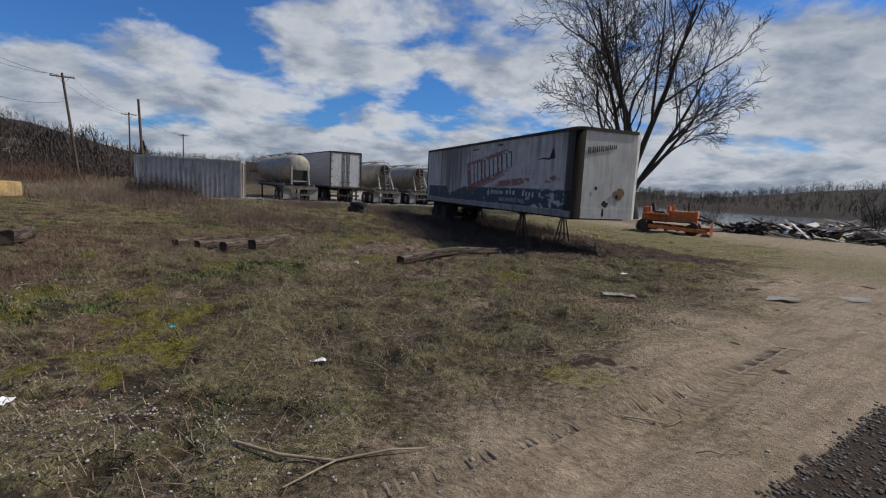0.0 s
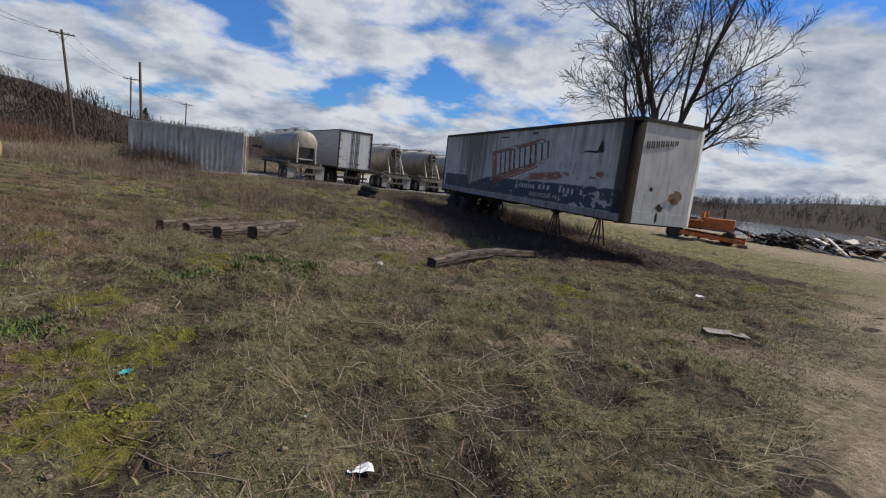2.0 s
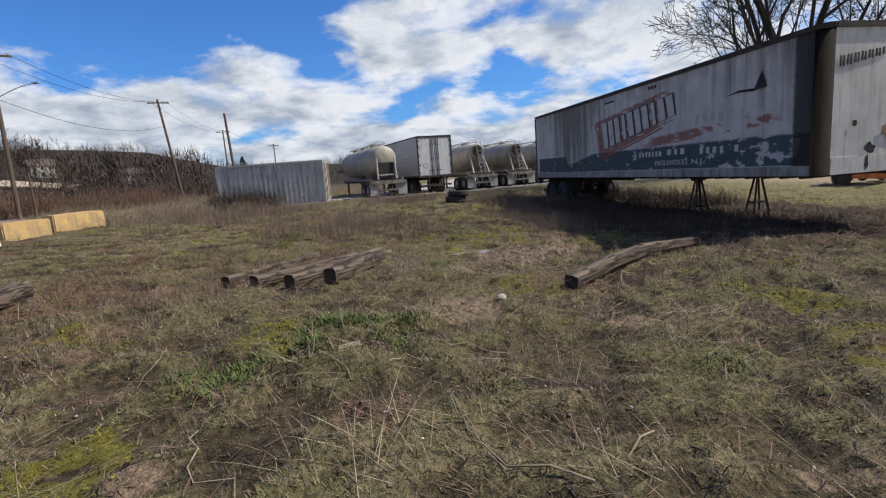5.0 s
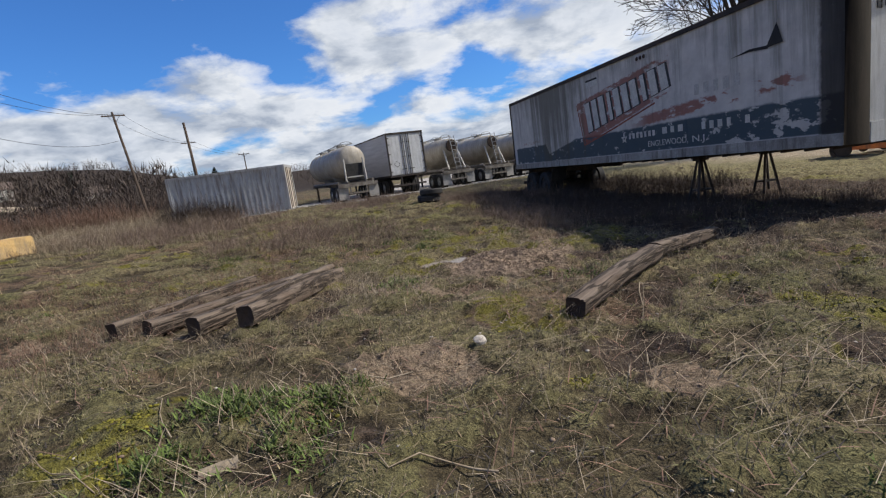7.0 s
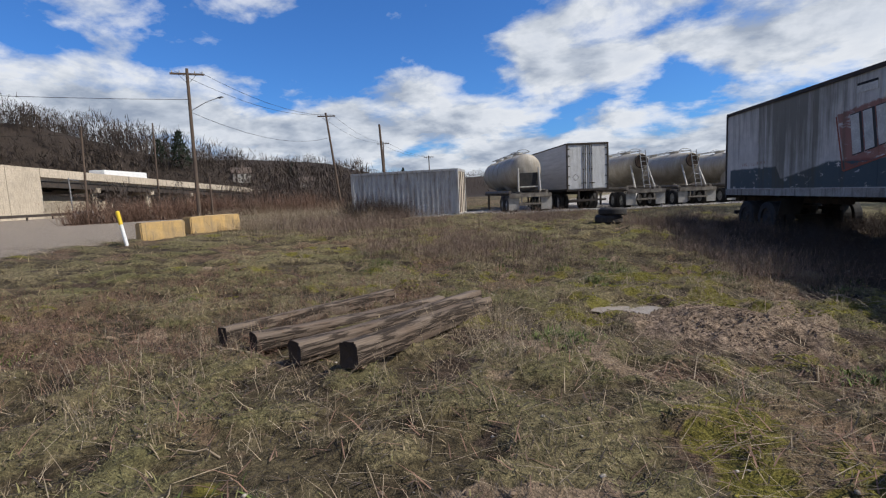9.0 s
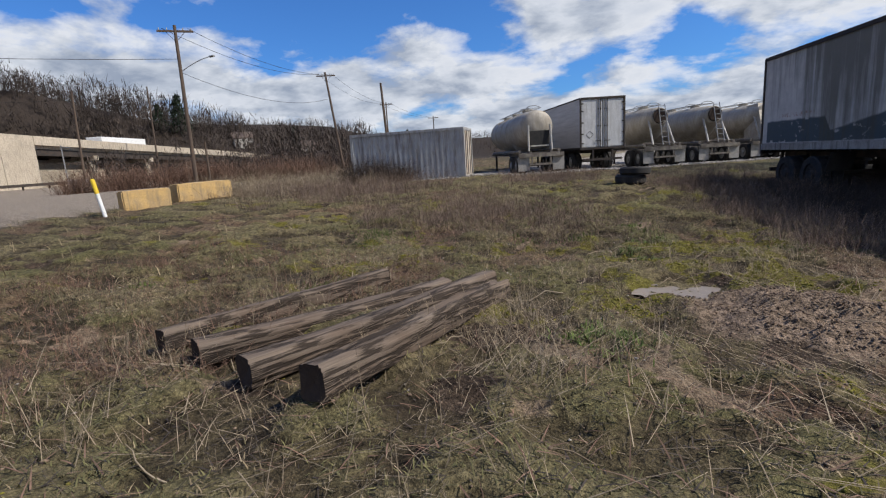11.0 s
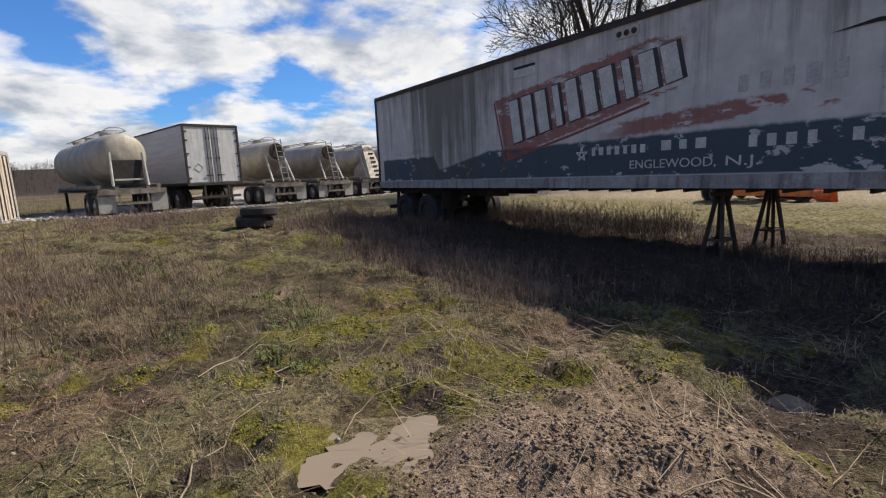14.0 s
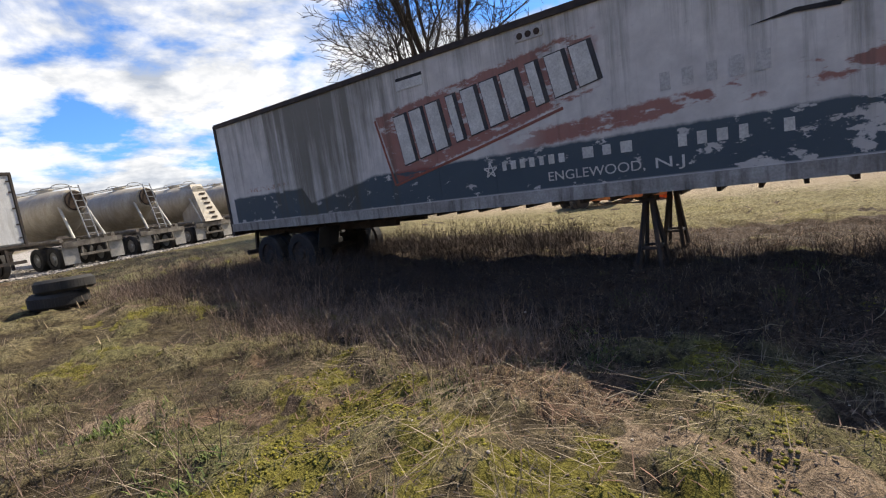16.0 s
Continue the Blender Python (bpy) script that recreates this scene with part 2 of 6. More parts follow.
M["steelgrey"] = mat("galvanised_steel", (0.33, 0.33, 0.33), (0.24, 0.24, 0.24), 0.5, 0.4, 4, 40, 0.05)
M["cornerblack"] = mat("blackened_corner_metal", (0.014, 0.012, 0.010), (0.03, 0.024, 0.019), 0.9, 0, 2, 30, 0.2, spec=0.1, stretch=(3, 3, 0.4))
M["letter"] = mat("chalky_letter_paint", (0.62, 0.62, 0.57), (0.46, 0.46, 0.42), 0.75, 0, 3, 40, 0.05)
M["letterdark"] = mat("black_letter_shadow", (0.03, 0.032, 0.035), (0.07, 0.065, 0.06), 0.75, 0, 3, 40, 0.05)
M["ghost"] = mat("faded_letter_paint", (0.50, 0.49, 0.455), (0.40, 0.39, 0.36), 0.75, 0, 3, 40, 0.05)


def water_mat(name, col, rough):
    m = bpy.data.materials.new(name)
    m.use_nodes = True
    nt = m.node_tree
    b = nt.nodes["Principled BSDF"]
    b.inputs["Base Color"].default_value = (*col, 1)
    b.inputs["Roughness"].default_value = rough
    b.inputs["IOR"].default_value = 1.33
    bp = nt.nodes.new("ShaderNodeBump")
    bp.inputs["Strength"].default_value, bp.inputs["Distance"].default_value = 0.12, 0.02
    link(nt, noise_(nt, nt.nodes.new("ShaderNodeTexCoord").outputs["Object"], 3.0, 4), bp.inputs["Height"])
    link(nt, bp.outputs[0], b.inputs["Normal"])
    return m


M["puddle"] = water_mat("muddy_puddle", (0.20, 0.155, 0.11), 0.16)
M["river"] = water_mat("river_water", (0.10, 0.115, 0.125), 0.12)


def side_paint():
    """The faded livery on the old trailer's side, in the trailer's own metres: x from the tail, z from the ground."""
    m = bpy.data.materials.new("faded_livery_paint")
    m.use_nodes = True
    nt = m.node_tree
    b = nt.nodes["Principled BSDF"]
    co = nt.nodes.new("ShaderNodeTexCoord").outputs["Object"]
    sp = nt.nodes.new("ShaderNodeSeparateXYZ")
    link(nt, co, sp.inputs[0])
    u, v = sp.outputs[0], math_(nt, "SUBTRACT", sp.outputs[2], 1.18)
    n1 = noise_(nt, co, 2.2, 6, 0.65)
    n2 = noise_(nt, co, 9.0, 6, 0.7)
    streak = noise_(nt, scaled(nt, co, 2.4, 1, 0.13), 1.6, 8, 0.72)
    wob = math_(nt, "MULTIPLY", math_(nt, "SUBTRACT", n2, 0.5), 0.22)
    wob2 = math_(nt, "MULTIPLY", math_(nt, "SUBTRACT", n1, 0.5), 0.25)

    def step(x, lo, hi):
        r = nt.nodes.new("ShaderNodeMapRange")
        r.inputs[1].default_value, r.inputs[2].default_value = lo, hi
        link(nt, x, r.inputs[0])
        return r.outputs[0]

    def mul(*xs):
        o = xs[0]
        for x in xs[1:]:
            o = math_(nt, "MULTIPLY", o, x)
        return o

    col = mix(nt, ramp(nt, n1, [(0.35, 0.0), (0.65, 1.0)]), (0.62, 0.60, 0.55), (0.46, 0.445, 0.41))
    # blue band along the foot, peeled towards the nose
    top = math_(nt, "ADD", 0.86, math_(nt, "MULTIPLY", wob2, 0.5))
    notch = mul(step(u, 3.1, 3.35), math_(nt, "SUBTRACT", 1.0, step(u, 3.5, 5.4)), 0.36)
    top = math_(nt, "SUBTRACT", top, notch)
    blue = mul(step(math_(nt, "SUBTRACT", top, v), -0.02, 0.03), step(v, 0.2, 0.23), step(u, 0.25, 0.3))
    peel_amt = math_(nt, "MULTIPLY", step(u, 10.6, 12.6), 0.075)
    peel = step(math_(nt, "ADD", noise_(nt, scaled(nt, co, 1, 1, 1.7, (3, 0, 0)), 2.3, 7, 0.65), peel_amt), 0.59, 0.62)
    blue = mul(blue, math_(nt, "SUBTRACT", 1.0, math_(nt, "MULTIPLY", peel, 0.85)))
    col = mix(nt, blue, col, mix(nt, n1, (0.042, 0.068, 0.085), (0.07, 0.095, 0.107)))
    # red lozenge behind the emblem and the red stripe beyond it
    lo = math_(nt, "ADD", math_(nt, "MULTIPLY", math_(nt, "SUBTRACT", u, 6.0), 0.235), 0.62)
    hi = math_(nt, "ADD", math_(nt, "MULTIPLY", math_(nt, "SUBTRACT", u, 5.64), 0.115), 1.95)
    box = mul(step(math_(nt, "ADD", math_(nt, "SUBTRACT", v, lo), wob), 0.0, 0.03), step(math_(nt, "ADD", math_(nt, "SUBTRACT", hi, v), wob), 0.0, 0.04), step(math_(nt, "ADD", u, math_(nt, "MULTIPLY", v, 0.28)), 6.16, 6.2), math_(nt, "SUBTRACT", 1.0, step(math_(nt, "ADD", u, wob), 9.85, 10.0)))
    keep = step(math_(nt, "SUBTRACT", noise_(nt, scaled(nt, co, 0.8, 1, 2.2, (0, 0, 4)), 1.9, 7, 0.68), math_(nt, "MULTIPLY", step(u, 5.6, 9.8), 0.05)), 0.40, 0.46)
    mid = math_(nt, "ADD", math_(nt, "MULTIPLY", math_(nt, "SUBTRACT", u, 8.6), 0.055), 0.99)
    off = math_(nt, "ABSOLUTE", math_(nt, "SUBTRACT", v, mid))
    stripe = mul(step(math_(nt, "ADD", off, math_(nt, "MULTIPLY", wob, 0.9)), 0.15, 0.10), step(u, 8.2, 9.1), math_(nt, "SUBTRACT", 1.0, step(u, 13.0, 13.4)))
    skeep = step(math_(nt, "SUBTRACT", noise_(nt, scaled(nt, co, 1, 1, 2.5, (7, 0, 1)), 1.5, 6, 0.65), math_(nt, "MULTIPLY", step(u, 10.6, 11.5), 0.10)), 0.42, 0.47)
    red = math_(nt, "MAXIMUM", mul(box, keep), mul(stripe, skeep))
    col = mix(nt, mul(red, 0.85), col, mix(nt, n2, (0.30, 0.075, 0.045), (0.22, 0.085, 0.06)))
    # fragment marks near the tail
    frag = mul(step(v, 0.92, 0.94), math_(nt, "SUBTRACT", 1.0, step(v, 1.03, 1.05)), step(u, 0.9, 1.0), math_(nt, "SUBTRACT", 1.0, step(u, 2.6, 2.7)), step(n2, 0.5, 0.56))
    col = mix(nt, mul(frag, 0.7), col, (0.30, 0.13, 0.07))
    # dark run-off from the roof, heaviest over the axles and at the nose
    zone = math_(nt, "ADD", mul(step(u, 0.9, 3.4), math_(nt, "SUBTRACT", 1.0, step(u, 4.2, 6.6)), 0.27), mul(step(u, 12.4, 13.9), 0.20))
    high = math_(nt, "MULTIPLY", step(v, 0.3, 2.6), 0.18)
    run = step(math_(nt, "ADD", math_(nt, "ADD", streak, zone), high), 0.62, 0.88)
    col = mix(nt, mul(run, 0.78), col, mix(nt, n1, (0.055, 0.050, 0.030), (0.10, 0.09, 0.058)))
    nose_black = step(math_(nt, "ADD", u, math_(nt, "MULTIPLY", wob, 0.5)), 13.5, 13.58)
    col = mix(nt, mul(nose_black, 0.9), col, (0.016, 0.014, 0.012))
    scuff = step(noise_(nt, scaled(nt, co, 2, 1, 5), 3.0, 8, 0.7), 0.62, 0.72)
    col = mix(nt, mul(scuff, 0.5), col, (0.16, 0.145, 0.12))
    link(nt, col, b.inputs["Base Color"])
    b.inputs["Roughness"].default_value = 0.65
    b.inputs["Specular IOR Level"].default_value = 0.3
    bp = nt.nodes.new("ShaderNodeBump")
    bp.inputs["Strength"].default_value, bp.inputs["Distance"].default_value = 0.25, 0.02
    link(nt, n1, bp.inputs["Height"]), link(nt, bp.outputs[0], b.inputs["Normal"])
    return m


M["side"] = side_paint()

# ---- terrain ----
SPOTS = [(0, 0, 0), (2, 5.6, -.16), (-1.4, 9.9, -.28), (-.2, 10.3, -.38), (-3.4, 9, -.17), (-6, 11.4, -.24), (-2.7, 15.2, -.45),
         (-1.3, 16.7, -.45), (1, 15, -.44), (3, 20, -.42), (-.2, 27.5, -.32), (-4.7, 25.3, 0.0), (-13.5, 32, .1), (-10, 34.5, -.05),
         (-4.9, 40, -.15), (0, 45, -.2), (-19, 18, .08), (-38, 34, .2), (-68, 33, .55), (-8.2, 9, -0.05), (-60, 80, .6), (12, 25, -.4),
         (6, 16.5, -.42), (20, 30, -.5), (7, 9, -.25), (30, 0, -.3), (-20, 0, .1), (0, -20, .1), (0, 90, -.2)]
SP = np.array(SPOTS, float)


def wave(x, y, k, seed):
    """A cheap sum of sines, from -1 to 1."""
    r = np.random.RandomState(seed)
    out = 0
    for _ in range(6):
        a, f, p = r.uniform(0, 6.28), k * r.uniform(0.6, 1.7), r.uniform(0, 6.28)
        out = out + np.sin(f * (x * math.cos(a) + y * math.sin(a)) + p)
    return out / 6


LATTICE = np.random.RandomState(77).uniform(0, 1, (256, 256))


def value_noise(x, y, size, seed=0):
    """Smooth random field from 0 to 1 with cells of that many metres."""
    u, v = np.asarray(x, float) / size + 37.3 * seed, np.asarray(y, float) / size + 91.7 * seed
    i, j = np.floor(u).astype(int), np.floor(v).astype(int)
    f, g = u - i, v - j
    f, g = f * f * (3 - 2 * f), g * g * (3 - 2 * g)
    a, b, c, d = LATTICE[i % 256, j % 256], LATTICE[(i + 1) % 256, j % 256], LATTICE[i % 256, (j + 1) % 256], LATTICE[(i + 1) % 256, (j + 1) % 256]
    return a * (1 - f) * (1 - g) + b * f * (1 - g) + c * (1 - f) * g + d * f * g


def fbm(x, y, size, seed=0, octaves=4):
    out, amp, total = 0, 1.0, 0
    for k in range(octaves):
        out, total = out + amp * value_noise(x, y, size / 2.1 ** k, seed + k), total + amp
        amp *= 0.6
    return out / total


def smooth(v, lo, hi):
    t = np.clip((v - lo) / (hi - lo), 0, 1)
    return t * t * (3 - 2 * t)


def blobs(x, y, places):
    """Soft spots (x, y, radius), the strongest of them at each point."""
    out = np.zeros(np.shape(x))
    for px, py, r in places:
        out = np.maximum(out, np.exp(-((x - px) ** 2 + (y - py) ** 2) / (r * r)))
    return out


MOSSY = [(-4.5, 6.7, 0.5), (-3.2, 14.2, 0.3), (-2.2, 13.1, 0.25), (-2.0, 12.85, 0.35), (-1.55, 12.85, 0.3), (-0.9, 13.2, 0.3), (-1.8, 11.75, 0.5),
         (-2.8, 11.7, 0.4), (-2.75, 11.55, 0.5), (-1.75, 11.5, 0.45), (-1.4, 9.7, 0.25), (-1.1, 9.6, 0.3), (0.9, 12.0, 0.6), (-1.4, 15.6, 0.5),
         (-1.2, 16.3, 0.6), (-2.3, 16.2, 0.7), (-1.6, 17.2, 0.7), (-3.2, 17.3, 0.5), (-2.4, 18.6, 0.8), (1.4, 10.9, 0.5), (1.2, 8.2, 0.8), (-3.2, 6.0, 0.4)]
MUDDY = [(-0.22, 11.5, 0.42), (0.1, 11.9, 0.35), (-0.82, 10.2, 0.2), (-0.25, 10.3, 0.22), (-1.05, 13.95, 0.35), (-1.85, 13.5, 0.25), (-1.15, 13.6, 0.3),
         (-1.3, 8.0, 0.3), (0.3, 15.0, 0.9), (1.0, 9.9, 0.35), (-3.9, 11.9, 0.35), (-4.1, 12.8, 0.4), (-2.5, 9.0, 0.2), (1.6, 14.3, 0.8)]
BARE = [(-2.5, 10.0, 0.42), (-2.35, 9.6, 0.3), (-2.38, 12.3, 0.3), (-3.3, 11.75, 0.3), (-1.45, 15.3, 0.35), (-0.7, 15.1, 0.4), (-0.43, 9.6, 0.35),
        (1.8, 9.9, 0.3), (2.1, 9.3, 0.4), (2.6, 7.6, 0.5), (-3.8, 19.2, 0.5), (-2.2, 9.95, 0.3), (-2.2, 14.1, 0.35)]
LUSH = [(-3.4, 9.15, 0.42), (-2.9, 9.2, 0.25), (-3.6, 8.55, 0.3), (-2.95, 8.75, 0.28), (-4.0, 7.9, 0.4), (-4.2, 5.85, 0.35), (-3.5, 9.2, 0.4),
        (-3.4, 17.8, 0.3), (-6.1, 21.2, 0.5), (-3.8, 19.0, 0.3), (-3.2, 13.0, 0.35), (-5.2, 5.3, 0.7), (-3.4, 16.6, 0.3), (-0.6, 12.9, 0.3)]


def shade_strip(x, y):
    """Weedy strip under and beside the old trailer, its shade painted as dark ground."""
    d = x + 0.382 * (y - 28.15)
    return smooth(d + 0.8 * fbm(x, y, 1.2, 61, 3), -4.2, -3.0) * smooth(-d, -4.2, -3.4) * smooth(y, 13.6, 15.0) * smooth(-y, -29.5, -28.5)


def wet_track(x, y):
    d = (x - 3.2) * -0.585 + (y - 3.1) * 0.811
    return smooth(-np.abs(d), -0.34, -0.24) * smooth(x, 0.4, 1.2) * smooth(-x, -7, -5.2)


def moss_at(x, y):
    n = fbm(x, y, 1.1, 3, 5)
    return np.clip(smooth(n + 0.26 * blobs(x, y, MOSSY) * fbm(x, y, 0.35, 45, 3) * 1.6, 0.61, 0.71) * smooth(fbm(x, y, 0.16, 12, 3), 0.32, 0.52), 0, 1)


def mud_shade_at(x, y):
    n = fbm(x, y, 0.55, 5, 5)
    # wet patches and the churned track, plus the trailer's shade as the same dark
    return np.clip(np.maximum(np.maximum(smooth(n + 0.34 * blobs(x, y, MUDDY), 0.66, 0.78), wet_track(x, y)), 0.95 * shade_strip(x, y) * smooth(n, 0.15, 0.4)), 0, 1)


def bare_at(x, y):
    return np.clip(smooth(fbm(x, y, 0.9, 7, 5) + 0.42 * blobs(x, y, BARE) * (0.5 + fbm(x, y, 0.3, 47, 3)), 0.70, 0.84), 0, 1)


def red_at(x, y):
    """Flattened reddish weeds west of the timbers."""
    return np.clip(smooth(fbm(x, y, 1.3, 9, 4) + 0.16 * smooth(-x, 4.6, 6.2) * smooth(-y, -12.5, -11) + 0.1 * smooth(-x, 4, 9), 0.64, 0.74), 0, 1)


def tuft_at(x, y):
    return np.clip(smooth(fbm(x, y, 0.42, 15, 4), 0.36, 0.66), 0, 1)


def lane(x, y):
    """Metres inside the dirt lane's edge; below nought is rough grass."""
    return (2.9 + 1.13 * x - y) / 1.51


HILL_A = ([-180, -120, -66, -58, -47, -38, -30, 180], [24, 27, 24, 18, 8, 3, 0, 0])
HILL_B = ([-180, -60, -41, -38, -34, -30, -24, -15, 0, 15, 28, 35, 42, 60, 180], [26, 27, 25, 20, 14, 11, 12, 10, 8, 7, 3, 8, 12, 15, 20])


def height(x, y):
    x, y = np.asarray(x, float), np.asarray(y, float)
    d2 = (x[..., None] - SP[:, 0]) ** 2 + (y[..., None] - SP[:, 1]) ** 2
    w = 1 / (d2 + 1.5) ** 1.6
    z = (w * SP[:, 2]).sum(-1) / w.sum(-1)
    near = np.exp(-((x + 1) ** 2 + (y - 10) ** 2) / 900)
    rough = np.clip(-lane(x, y), 0.15, 1)
    z = z + near * rough * (0.035 * wave(x, y, 2.2, 1) + 0.022 * wave(x, y, 5.5, 2) + 0.022 * wave(x, y, 12, 3) + 0.016 * wave(x, y, 22, 4))
    local = smooth(-np.hypot(x + 2, y - 12), -30, -18)
    z = z + local * rough * (0.085 * (fbm(x, y, 0.75, 21, 3) - 0.5) + 0.105 * (tuft_at(x, y) - 0.4) + 0.05 * (fbm(x, y, 0.16, 25, 2) - 0.5))
    z = z - local * (0.03 * blobs(x, y, MUDDY) + 0.02 * blobs(x, y, BARE))
    # spoil heap beside the puddle, the puddle's hollow, wet hollows and ruts
    z = z + 0.13 * np.exp(-(((x + 1.7) / 0.95) ** 2 + ((y - 14.3) / 0.8) ** 2) ** 1.5)
    z = z - 0.10 * np.exp(-(((x + 2.75) / 0.55) ** 2 + ((y - 15.15) / 0.5) ** 2) ** 2)
    z = z - 0.10 * np.exp(-(((x + 0.55) / 0.45) ** 2 + ((y - 13.9) / 0.3) ** 2))
    z = z - 0.07 * np.exp(-(((x - 0.3) / 0.9) ** 2 + ((y - 15.0) / 0.6) ** 2))
    dl = lane(x, y)
    z = z - 0.07 * np.exp(-((dl - 1.0) / 0.28) ** 2) - 0.08 * np.exp(-((dl - 2.9) / 0.28) ** 2) + 0.02 * np.exp(-((dl - 0.55) / 0.2) ** 2)
    # river beyond the bank, hills all round
    s = 0.8 * x + 0.6 * y
    bank = np.clip((s - 40) / 7, 0, 1) * np.clip((x + 12) / 12, 0, 1) * (1 - np.clip((s - 185) / 15, 0, 1))
    z = z - 3.6 * bank * bank * (3 - 2 * bank)
    r, az = np.hypot(x, y), np.degrees(np.arctan2(x, y))
    ha, hb = np.interp(az, *HILL_A), np.interp(az, *HILL_B)
    ka, kb = np.clip((r - 118) / 45, 0, 1), np.clip((r - 215) / 110, 0, 1)
    ka, kb = ka * ka * (3 - 2 * ka), kb * kb * (3 - 2 * kb)
    return z + np.maximum(ha * ka, hb * kb) * (1 + 0.12 * wave(x, y, 0.05, 8)) * (1 - 0.25 * np.clip((r - 500) / 1500, 0, 1))


def gz(x, y):
    return float(height(np.array(x), np.array(y)))


def ground_mat():
    m = bpy.data.materials.new("rough_ground")
    m.use_nodes = True
    nt = m.node_tree
    b = nt.nodes["Principled BSDF"]
    co = nt.nodes.new("ShaderNodeTexCoord").outputs["Object"]
    sp = nt.nodes.new("ShaderNodeSeparateXYZ")
    link(nt, co, sp.inputs[0])
    x, y = sp.outputs[0], sp.outputs[1]
    n_a, n_b, n_c, n_d = noise_(nt, co, 0.45, 6, 0.62), noise_(nt, co, 2.2, 6, 0.65), noise_(nt, co, 14, 5, 0.7), noise_(nt, co, 70, 3, 0.7)

    def lin(a, bb, c):
        return math_(nt, "ADD", math_(nt, "ADD", math_(nt, "MULTIPLY", x, a), math_(nt, "MULTIPLY", y, bb)), c)

    def cover(name):
        a = nt.nodes.new("ShaderNodeAttribute")
        a.attribute_name = name
        return a.outputs["Fac"]

    def ragged(name, lo, hi, amt=0.7):
        return ramp(nt, math_(nt, "ADD", cover(name), math_(nt, "MULTIPLY", math_(nt, "SUBTRACT", n_c, 0.5), amt)), [(lo, 0.0), (hi, 1.0)])

    turf = mix(nt, ramp(nt, n_b, [(0.36, 0.0), (0.62, 1.0)]), (0.038, 0.028, 0.018), (0.098, 0.078, 0.042))
    tuft = mix(nt, ramp(nt, n_a, [(0.38, 0.0), (0.6, 1.0)]), (0.175, 0.140, 0.078), (0.120, 0.110, 0.046))
    turf = mix(nt, math_(nt, "MULTIPLY", ragged("tuft", 0.35, 0.8), 0.8), turf, tuft)
    turf = mix(nt, math_(nt, "MULTIPLY", ragged("red", 0.3, 0.8), 0.6), turf, mix(nt, n_b, (0.10, 0.056, 0.038), (0.17, 0.115, 0.078)))
    turf = mix(nt, math_(nt, "MULTIPLY", ragged("moss", 0.3, 0.65), 0.85), turf, mix(nt, n_c, (0.17, 0.145, 0.020), (0.085, 0.080, 0.020)))
    dirt = mix(nt, ramp(nt, n_b, [(0.35, 0.0), (0.65, 1.0)]), (0.36, 0.28, 0.195), (0.27, 0.205, 0.14))
    # wheel-drawn streaks along the lane
    rut = nt.nodes.new("ShaderNodeMapping")
    rut.inputs["Rotation"].default_value = (0, 0, math.radians(-37))
    link(nt, co, rut.inputs["Vector"])
    drag = noise_(nt, scaled(nt, rut.outputs[0], 0.5, 4.5, 1), 1.6, 5, 0.6)
    dirt = mix(nt, ramp(nt, drag, [(0.46, 0.0), (0.64, 0.75)]), dirt, (0.20, 0.145, 0.095))
    dirt = mix(nt, ramp(nt, noise_(nt, scaled(nt, co, 1, 1, 1, (3, 3, 0)), 1.1, 6, 0.65), [(0.55, 0.0), (0.64, 0.6)]), dirt, (0.17, 0.145, 0.075))
    turf = mix(nt, ragged("bare", 0.35, 0.7), turf, mix(nt, n_c, (0.235, 0.172, 0.115), (0.15, 0.108, 0.073)))
    edge = math_(nt, "ADD", lin(1.13 / 1.51, -1 / 1.51, 2.9 / 1.51), math_(nt, "MULTIPLY", math_(nt, "SUBTRACT", n_a, 0.5), 5.0))
    edge = math_(nt, "ADD", edge, math_(nt, "MULTIPLY", math_(nt, "SUBTRACT", n_c, 0.5), 1.6))
    r = nt.nodes.new("ShaderNodeMapRange")
    r.inputs[1].default_value, r.inputs[2].default_value = -0.7, 0.9
    link(nt, edge, r.inputs[0])
    col = mix(nt, r.outputs[0], turf, dirt)
    back = ramp(nt, math_(nt, "MULTIPLY", math_(nt, "ADD", lin(0.934, 0.357, -12.0), math_(nt, "MULTIPLY", math_(nt, "SUBTRACT", n_a, 0.5), 4.0)), 0.25), [(0.0, 0.0), (1.0, 1.0)])
    col = mix(nt, math_(nt, "MULTIPLY", back, 0.8), col, mix(nt, n_b, (0.22, 0.18, 0.095), (0.135, 0.122, 0.055)))
    open_dirt = ramp(nt, math_(nt, "MULTIPLY", math_(nt, "ADD", lin(0.934, 0.357, -19.0), math_(nt, "MULTIPLY", math_(nt, "SUBTRACT", n_a, 0.5), 6.0)), 0.25), [(0.0, 0.0), (1.0, 1.0)])
    col = mix(nt, open_dirt, col, mix(nt, n_b, (0.32, 0.255, 0.175), (0.22, 0.175, 0.115)))
    # spoil heap
    hx, hy = math_(nt, "DIVIDE", math_(nt, "ADD", x, 1.65), 1.15), math_(nt, "DIVIDE", math_(nt, "SUBTRACT", y, 14.35), 0.95)
    hr = math_(nt, "ADD", math_(nt, "ADD", math_(nt, "MULTIPLY", hx, hx), math_(nt, "MULTIPLY", hy, hy)), math_(nt, "MULTIPLY", math_(nt, "SUBTRACT", n_b, 0.5), 1.6))
    col = mix(nt, ramp(nt, hr, [(0.65, 0.95), (1.0, 0.0)]), col, mix(nt, n_c, (0.16, 0.112, 0.078), (0.27, 0.20, 0.145)))
